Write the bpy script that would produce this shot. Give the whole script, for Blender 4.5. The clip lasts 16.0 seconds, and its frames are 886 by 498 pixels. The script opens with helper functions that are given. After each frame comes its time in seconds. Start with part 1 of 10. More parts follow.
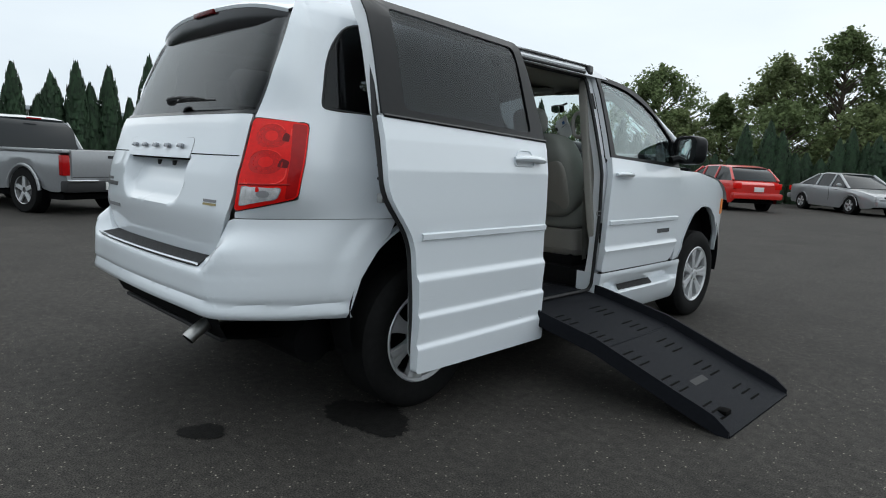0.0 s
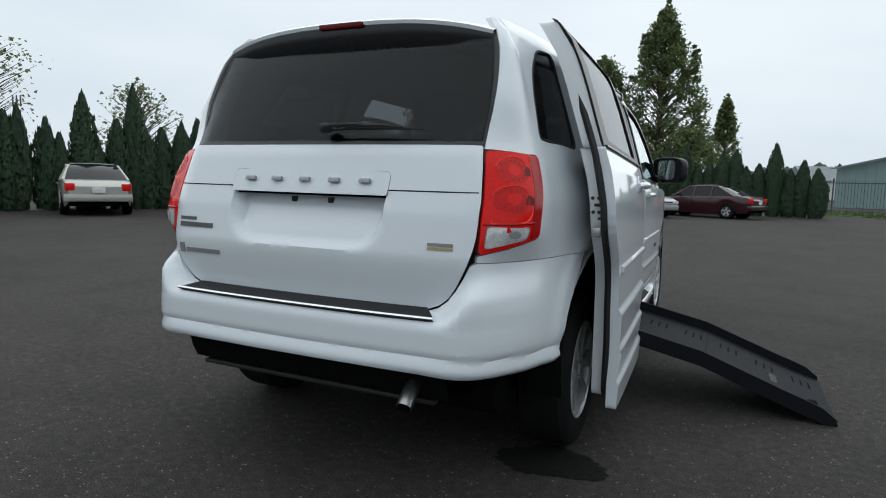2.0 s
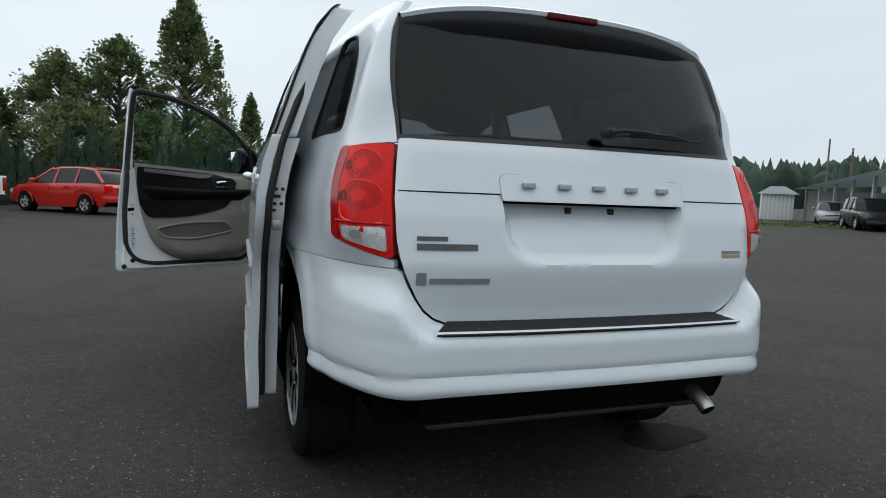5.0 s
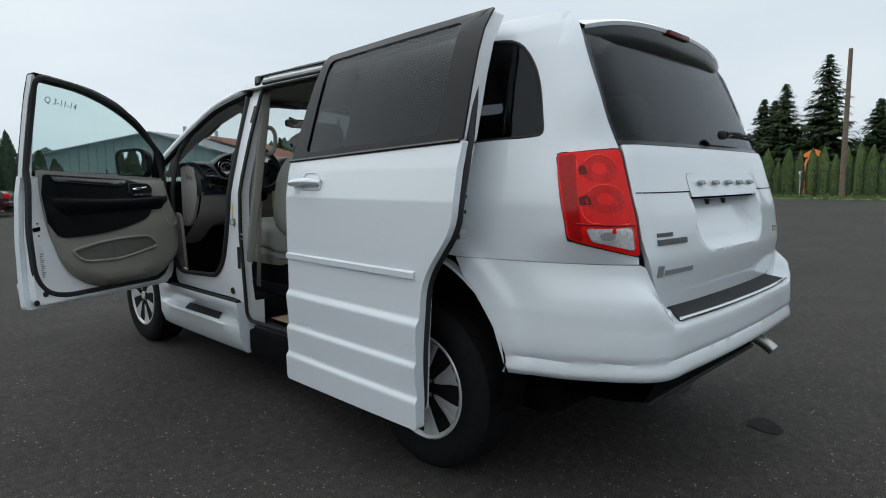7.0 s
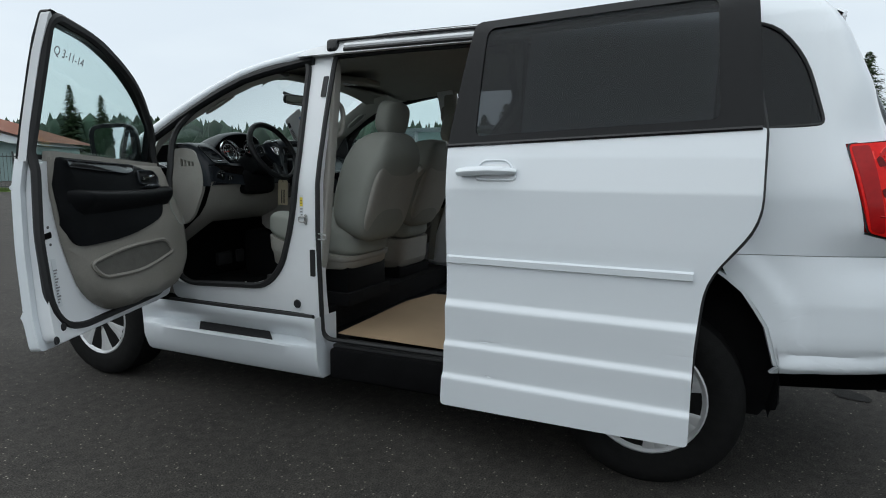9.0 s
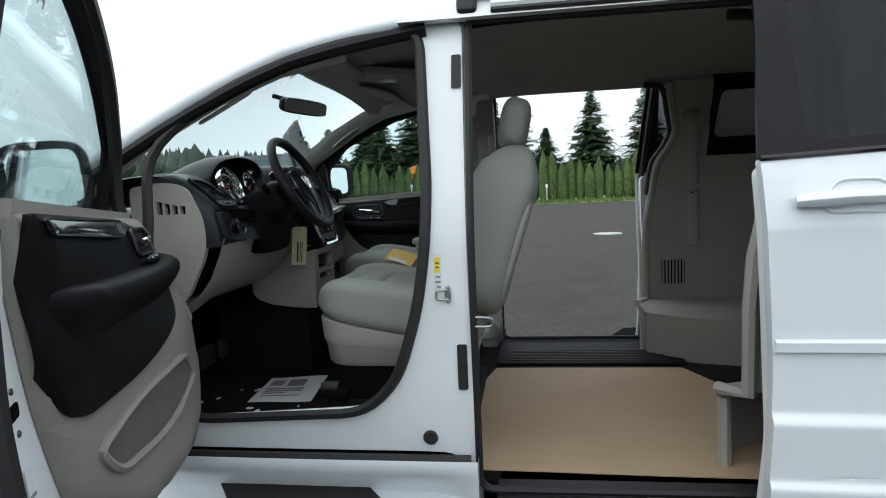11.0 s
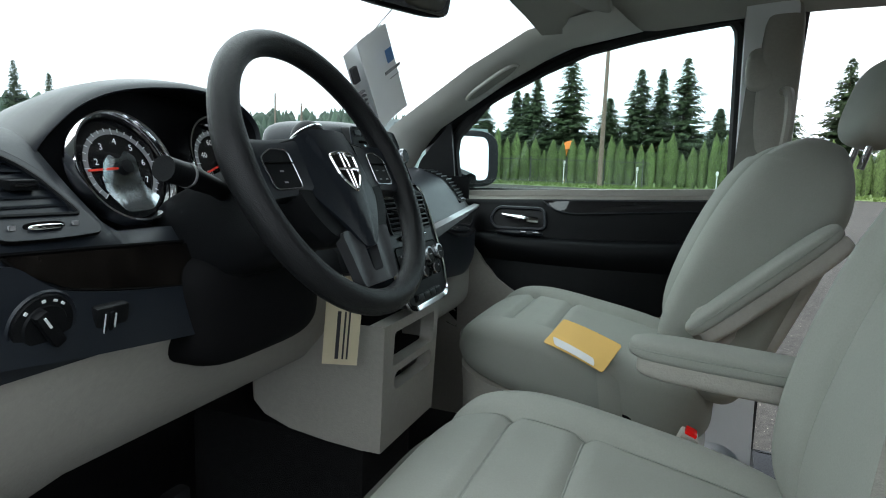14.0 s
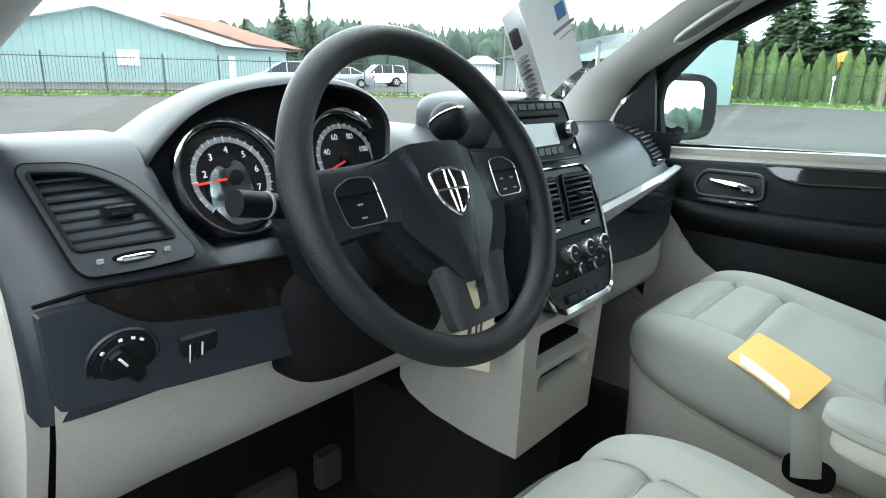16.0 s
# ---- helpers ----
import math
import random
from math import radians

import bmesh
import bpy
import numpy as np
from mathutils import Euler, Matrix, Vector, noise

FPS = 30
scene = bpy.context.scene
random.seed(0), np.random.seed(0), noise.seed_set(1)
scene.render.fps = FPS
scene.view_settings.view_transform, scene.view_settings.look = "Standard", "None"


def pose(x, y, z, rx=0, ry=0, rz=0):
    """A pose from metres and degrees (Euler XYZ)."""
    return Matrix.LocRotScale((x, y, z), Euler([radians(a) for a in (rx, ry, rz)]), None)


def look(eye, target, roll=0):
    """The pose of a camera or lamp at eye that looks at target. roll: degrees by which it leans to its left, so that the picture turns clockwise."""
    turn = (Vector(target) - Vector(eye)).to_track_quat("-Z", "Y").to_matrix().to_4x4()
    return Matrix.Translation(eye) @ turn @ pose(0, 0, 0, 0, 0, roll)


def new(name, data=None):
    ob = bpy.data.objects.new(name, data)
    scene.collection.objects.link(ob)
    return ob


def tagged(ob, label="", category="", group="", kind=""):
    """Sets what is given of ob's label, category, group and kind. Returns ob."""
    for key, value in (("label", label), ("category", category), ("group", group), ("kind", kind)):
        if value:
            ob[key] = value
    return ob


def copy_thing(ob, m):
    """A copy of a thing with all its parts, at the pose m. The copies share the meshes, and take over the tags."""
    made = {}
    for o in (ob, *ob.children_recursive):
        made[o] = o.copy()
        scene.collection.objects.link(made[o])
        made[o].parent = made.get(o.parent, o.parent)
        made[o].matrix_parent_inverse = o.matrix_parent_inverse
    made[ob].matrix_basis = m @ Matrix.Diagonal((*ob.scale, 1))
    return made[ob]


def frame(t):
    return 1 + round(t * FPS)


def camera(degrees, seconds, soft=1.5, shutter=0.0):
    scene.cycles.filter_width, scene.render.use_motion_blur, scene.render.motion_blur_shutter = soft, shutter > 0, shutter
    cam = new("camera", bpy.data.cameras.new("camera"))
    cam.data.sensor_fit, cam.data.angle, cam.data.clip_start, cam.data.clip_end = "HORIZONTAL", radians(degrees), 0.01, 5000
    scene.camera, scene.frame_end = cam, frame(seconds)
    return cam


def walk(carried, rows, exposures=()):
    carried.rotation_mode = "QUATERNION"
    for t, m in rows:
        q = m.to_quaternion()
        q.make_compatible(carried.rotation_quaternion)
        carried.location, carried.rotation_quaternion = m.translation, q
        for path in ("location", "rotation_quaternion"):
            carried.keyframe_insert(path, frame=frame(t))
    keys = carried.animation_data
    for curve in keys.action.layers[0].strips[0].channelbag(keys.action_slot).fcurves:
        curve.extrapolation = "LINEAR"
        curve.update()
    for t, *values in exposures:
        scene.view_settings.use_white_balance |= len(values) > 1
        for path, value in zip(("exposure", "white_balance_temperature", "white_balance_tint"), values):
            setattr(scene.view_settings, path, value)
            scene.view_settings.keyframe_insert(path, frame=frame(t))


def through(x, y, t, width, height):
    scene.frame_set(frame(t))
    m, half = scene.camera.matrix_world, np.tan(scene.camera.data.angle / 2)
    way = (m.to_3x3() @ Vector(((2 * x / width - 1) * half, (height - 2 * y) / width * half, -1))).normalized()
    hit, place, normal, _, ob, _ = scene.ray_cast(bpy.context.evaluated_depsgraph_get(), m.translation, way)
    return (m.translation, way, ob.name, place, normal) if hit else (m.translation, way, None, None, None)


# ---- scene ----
cam = camera(71.1, 16.0, soft=1.05)
PATH = [
    (0, (3.015, -0.916, 1.193), (1.625, 0.494, 0.912), 2.5),
    (0.5, (2.684, -1.198, 1.183), (1.43, 0.339, 0.926), 1.8),
    (1, (2.315, -1.416, 1.195), (1.194, 0.224, 0.962), 2.3),
    (1.5, (1.933, -1.644, 1.196), (0.99, 0.104, 0.961), 2.4),
    (2, (1.502, -1.76, 1.218), (0.672, 0.046, 0.999), 1.5),
    (2.5, (1.056, -1.869, 1.203), (0.441, 0.024, 1.005), 1.7),
    (3, (0.606, -1.92, 1.196), (0.282, 0.041, 0.977), 2.7),
    (3.5, (0.116, -1.934, 1.175), (0.042, 0.057, 1.004), 2.7),
    (4, (-0.339, -1.89, 1.175), (-0.171, 0.092, 0.969), 2.4),
    (4.5, (-0.798, -1.771, 1.188), (-0.4, 0.175, 0.951), 2.4),
    (5, (-1.239, -1.632, 1.183), (-0.554, 0.238, 0.996), 2.3),
    (5.2, (-1.401, -1.555, 1.204), (-0.616, 0.274, 1.007), 1.8),
    (7.3, (-2.863, -0.55, 1.23), (-1.355, 0.741, 0.989), 0.2),
    (7.5, (-2.963, -0.402, 1.219), (-1.402, 0.823, 0.963), 0.7),
    (8, (-3.163, -0.014, 1.227), (-1.506, 1.076, 0.976), 0.7),
    (8.5, (-3.313, 0.414, 1.231), (-1.588, 1.39, 0.965), -0.0),
    (9, (-3.347, 0.858, 1.238), (-1.543, 1.679, 0.973), 0.2),
    (9.5, (-3.283, 1.32, 1.247), (-1.409, 1.969, 0.989), -1.0),
    (10, (-3.124, 1.752, 1.254), (-1.231, 2.344, 1.002), -1.0),
    (10.2, (-3.036, 1.917, 1.261), (-1.121, 2.45, 1.035), -1.6),
    (12.3, (-1.855, 2.896, 1.289), (0.128, 2.917, 1.031), -0.0),
    (12.5, (-1.726, 2.919, 1.291), (0.257, 2.953, 1.032), 0.6),
    (13, (-1.434, 2.93, 1.306), (0.551, 3.028, 1.083), 1.2),
    (13.5, (-1.25, 2.894, 1.308), (0.691, 3.293, 1.04), 1.9),
    (14, (-1.112, 2.859, 1.339), (0.737, 3.567, 1.056), 2.0),
    (14.5, (-1.0, 2.841, 1.371), (0.691, 3.838, 0.99), 1.9),
    (15, (-0.956, 2.833, 1.407), (0.632, 3.972, 0.982), 1.1),
    (15.5, (-0.935, 2.829, 1.426), (0.568, 4.046, 0.915), 1.6),
    (16, (-0.93, 2.828, 1.443), (0.514, 4.096, 0.887), 1.4),
]
walk(cam, [(t, look(eye, target, roll)) for t, eye, target, roll in PATH],
     [(0, 0.25), (1.5, 0.15), (3.5, 0.02), (5, 0.08), (7.5, 0.06), (8.5, 0.14), (9.5, 0.30), (10.2, 0.46), (12.3, 1.06), (13, 1.14), (14, 1.68), (14.5, 1.90), (15, 2.26), (15.5, 2.60), (16, 2.84)])

# ---------- light ----------
world = bpy.data.worlds.new("overcast_sky")
scene.world = world
world.use_nodes = True
wn, wl = world.node_tree.nodes, world.node_tree.links
sky = wn.new("ShaderNodeTexSky")
sky.sky_type = "NISHITA"
sky.sun_disc = False
sky.sun_elevation = radians(50)
sky.sun_rotation = radians(346)
sky.dust_density = 4.0
sky.air_density = 1.0
hue = wn.new("ShaderNodeHueSaturation")
hue.inputs["Saturation"].default_value = 0.16
wl.new(sky.outputs["Color"], hue.inputs["Color"])
coord = wn.new("ShaderNodeTexCoord")
cloud = wn.new("ShaderNodeTexNoise")
cloud.inputs["Scale"].default_value = 2.2
cloud.inputs["Detail"].default_value = 5
stretch = wn.new("ShaderNodeMapping")
stretch.inputs["Scale"].default_value = (1, 1, 3.5)
wl.new(coord.outputs["Generated"], stretch.inputs["Vector"])
wl.new(stretch.outputs["Vector"], cloud.inputs["Vector"])
ramp = wn.new("ShaderNodeValToRGB")
ramp.color_ramp.elements[0].position, ramp.color_ramp.elements[0].color = 0.32, (0.86, 0.875, 0.90, 1)
ramp.color_ramp.elements[1].position, ramp.color_ramp.elements[1].color = 0.66, (0.97, 0.97, 0.965, 1)
wl.new(cloud.outputs["Fac"], ramp.inputs["Fac"])
flat = wn.new("ShaderNodeMix")
flat.data_type = "RGBA"
flat.inputs[0].default_value = 0.80
flat.inputs[7].default_value = (8.85, 9.95, 10.75, 1)
wl.new(hue.outputs["Color"], flat.inputs[6])
mul = wn.new("ShaderNodeMix")
mul.data_type, mul.blend_type = "RGBA", "MULTIPLY"
mul.inputs[0].default_value = 1.0
wl.new(flat.outputs[2], mul.inputs[6])
wl.new(ramp.outputs["Color"], mul.inputs[7])
wl.new(mul.outputs[2], wn["Background"].inputs["Color"])
wn["Background"].inputs["Strength"].default_value = 0.093
sun = new("sun", bpy.data.lights.new("sun", "SUN"))
sun.data.energy, sun.data.angle, sun.data.color = 1.3, radians(150), (0.97, 0.98, 0.95)
sun.matrix_world = look((-3, 9, 16.5), (0, 0, 0))

# ---------- materials ----------
def mat(name, color, rough=0.5, metal=0.0, var=0.0, scale=20.0, bump=0.0, bscale=200.0, coat=0.0, trans=0.0, ior=1.45, spec=0.5, var2=0.0, scale2=3.0, random_tint=0.0):
    m = bpy.data.materials.new(name)
    m.use_nodes = True
    n, l = m.node_tree.nodes, m.node_tree.links
    b = n["Principled BSDF"]
    b.inputs["Base Color"].default_value = (*color, 1)
    b.inputs["Roughness"].default_value = rough
    b.inputs["Metallic"].default_value = metal
    b.inputs["Coat Weight"].default_value = coat
    b.inputs["Coat Roughness"].default_value = 0.04
    b.inputs["Transmission Weight"].default_value = trans
    b.inputs["IOR"].default_value = ior
    b.inputs["Specular IOR Level"].default_value = spec
    tc = n.new("ShaderNodeTexCoord")
    out = None
    for amount, sc in ((var, scale), (var2, scale2)):
        if amount:
            t = n.new("ShaderNodeTexNoise")
            t.inputs["Scale"].default_value, t.inputs["Detail"].default_value = sc, 6
            l.new(tc.outputs["Object"], t.inputs["Vector"])
            r = n.new("ShaderNodeMapRange")
            r.inputs[1].default_value, r.inputs[2].default_value = 0.25, 0.75
            r.inputs[3].default_value, r.inputs[4].default_value = 1 - amount, 1 + amount
            l.new(t.outputs["Fac"], r.inputs[0])
            if out is None:
                out = r.outputs[0]
            else:
                q = n.new("ShaderNodeMath")
                q.operation = "MULTIPLY"
                l.new(out, q.inputs[0])
                l.new(r.outputs[0], q.inputs[1])
                out = q.outputs[0]
    if random_tint:
        oi = n.new("ShaderNodeNewGeometry")
        r = n.new("ShaderNodeMapRange")
        r.inputs[3].default_value, r.inputs[4].default_value = 1 - random_tint, 1 + random_tint
        l.new(oi.outputs["Random Per Island"], r.inputs[0])
        if out is None:
            out = r.outputs[0]
        else:
            q = n.new("ShaderNodeMath")
            q.operation = "MULTIPLY"
            l.new(out, q.inputs[0])
            l.new(r.outputs[0], q.inputs[1])
            out = q.outputs[0]
    if out is not None:
        v = n.new("ShaderNodeVectorMath")
        v.operation = "SCALE"
        v.inputs[0].default_value = color
        l.new(out, v.inputs["Scale"])
        l.new(v.outputs[0], b.inputs["Base Color"])
    if bump:
        t = n.new("ShaderNodeTexNoise")
        t.inputs["Scale"].default_value, t.inputs["Detail"].default_value = bscale, 4
        l.new(tc.outputs["Object"], t.inputs["Vector"])
        k = n.new("ShaderNodeBump")
        k.inputs["Strength"].default_value, k.inputs["Distance"].default_value = bump, 0.004
        l.new(t.outputs["Fac"], k.inputs["Height"])
        l.new(k.outputs["Normal"], b.inputs["Normal"])
    return m


def asphalt_material():
    m = mat("asphalt", (0.052, 0.051, 0.050), 0.88, spec=0.25)
    n, l = m.node_tree.nodes, m.node_tree.links
    b, tc = n["Principled BSDF"], n["Texture Coordinate"]
    def noise_tex(sc, det=4):
        t = n.new("ShaderNodeTexNoise")
        t.inputs["Scale"].default_value, t.inputs["Detail"].default_value = sc, det
        l.new(tc.outputs["Object"], t.inputs["Vector"])
        return t
    def ramp_of(src, a, ca, c, cc):
        r = n.new("ShaderNodeValToRGB")
        r.color_ramp.elements[0].position, r.color_ramp.elements[0].color = a, (*ca, 1)
        r.color_ramp.elements[1].position, r.color_ramp.elements[1].color = c, (*cc, 1)
        l.new(src, r.inputs[0])
        return r.outputs[0]
    def mix(kind, a, c):
        x = n.new("ShaderNodeMix")
        x.data_type, x.blend_type = "RGBA", kind
        x.inputs[0].default_value = 1
        l.new(a, x.inputs[6])
        l.new(c, x.inputs[7])
        return x.outputs[2]
    patches = ramp_of(noise_tex(0.35, 6).outputs["Fac"], 0.3, (0.0333, 0.031, 0.0282), 0.72, (0.046, 0.0427, 0.0385))
    stains = ramp_of(noise_tex(1.7, 8).outputs["Fac"], 0.36, (0.84, 0.84, 0.84), 0.52, (1, 1, 1))
    blotch = ramp_of(noise_tex(22, 9).outputs["Fac"], 0.34, (0.74, 0.74, 0.74), 0.68, (1.27, 1.26, 1.25))
    grain = ramp_of(noise_tex(150, 5).outputs["Fac"], 0.34, (0.30, 0.30, 0.30), 0.68, (1.75, 1.74, 1.72))
    v = n.new("ShaderNodeTexVoronoi")
    v.inputs["Scale"].default_value = 55
    l.new(tc.outputs["Object"], v.inputs["Vector"])
    stone = ramp_of(v.outputs["Distance"], 0.15, (6.5, 6.4, 6.1), 0.28, (1, 1, 1))
    # only some of the stones are pale
    pick = ramp_of(v.outputs["Color"], 0.66, (0, 0, 0), 0.84, (1, 1, 1))
    one = n.new("ShaderNodeMix")
    one.data_type = "RGBA"
    one.inputs[6].default_value = (1, 1, 1, 1)
    l.new(pick, one.inputs[0])
    l.new(stone, one.inputs[7])
    l.new(mix("MULTIPLY", mix("MULTIPLY", mix("MULTIPLY", mix("MULTIPLY", patches, stains), blotch), grain), one.outputs[2]), b.inputs["Base Color"])
    k = n.new("ShaderNodeBump")
    k.inputs["Strength"].default_value, k.inputs["Distance"].default_value = 0.6, 0.005
    l.new(noise_tex(140, 5).outputs["Fac"], k.inputs["Height"])
    l.new(k.outputs["Normal"], b.inputs["Normal"])
    return m


def glass_material(name, color, rough=0.0, gloss=0.034, graze=0.9):
    """A thin pane: a tinted see-through layer with a Fresnel gloss."""
    m = bpy.data.materials.new(name)
    m.use_nodes = True
    n, l = m.node_tree.nodes, m.node_tree.links
    n.remove(n["Principled BSDF"])
    tr = n.new("ShaderNodeBsdfTransparent")
    tr.inputs[0].default_value = (*color, 1)
    gl = n.new("ShaderNodeBsdfGlossy")
    gl.inputs["Roughness"].default_value = rough
    gl.inputs["Color"].default_value = (0.9, 0.93, 0.95, 1)
    lw = n.new("ShaderNodeLayerWeight")
    lw.inputs["Blend"].default_value = 0.5
    pw = n.new("ShaderNodeMath")
    pw.operation = "POWER"
    pw.inputs[1].default_value = 4.0
    l.new(lw.outputs["Facing"], pw.inputs[0])
    fr = n.new("ShaderNodeMath")
    fr.operation = "MULTIPLY_ADD"
    fr.inputs[1].default_value, fr.inputs[2].default_value = graze, gloss
    l.new(pw.outputs[0], fr.inputs[0])
    mx = n.new("ShaderNodeMixShader")
    l.new(fr.outputs[0], mx.inputs[0])
    l.new(tr.outputs[0], mx.inputs[1])
    l.new(gl.outputs[0], mx.inputs[2])
    l.new(mx.outputs[0], n["Material Output"].inputs["Surface"])
    return m


def leaf_material(name, color, tint=0.35, through=0.45):
    """Thin leaves: part of the light passes through them."""
    m = mat(name, color, 0.75, random_tint=tint, spec=0.2)
    n, l = m.node_tree.nodes, m.node_tree.links
    b = n["Principled BSDF"]
    t = n.new("ShaderNodeBsdfTranslucent")
    if b.inputs["Base Color"].links:
        l.new(b.inputs["Base Color"].links[0].from_socket, t.inputs["Color"])
    x = n.new("ShaderNodeMixShader")
    x.inputs[0].default_value = through
    l.new(b.outputs[0], x.inputs[1])
    l.new(t.outputs[0], x.inputs[2])
    l.new(x.outputs[0], n["Material Output"].inputs["Surface"])
    return m


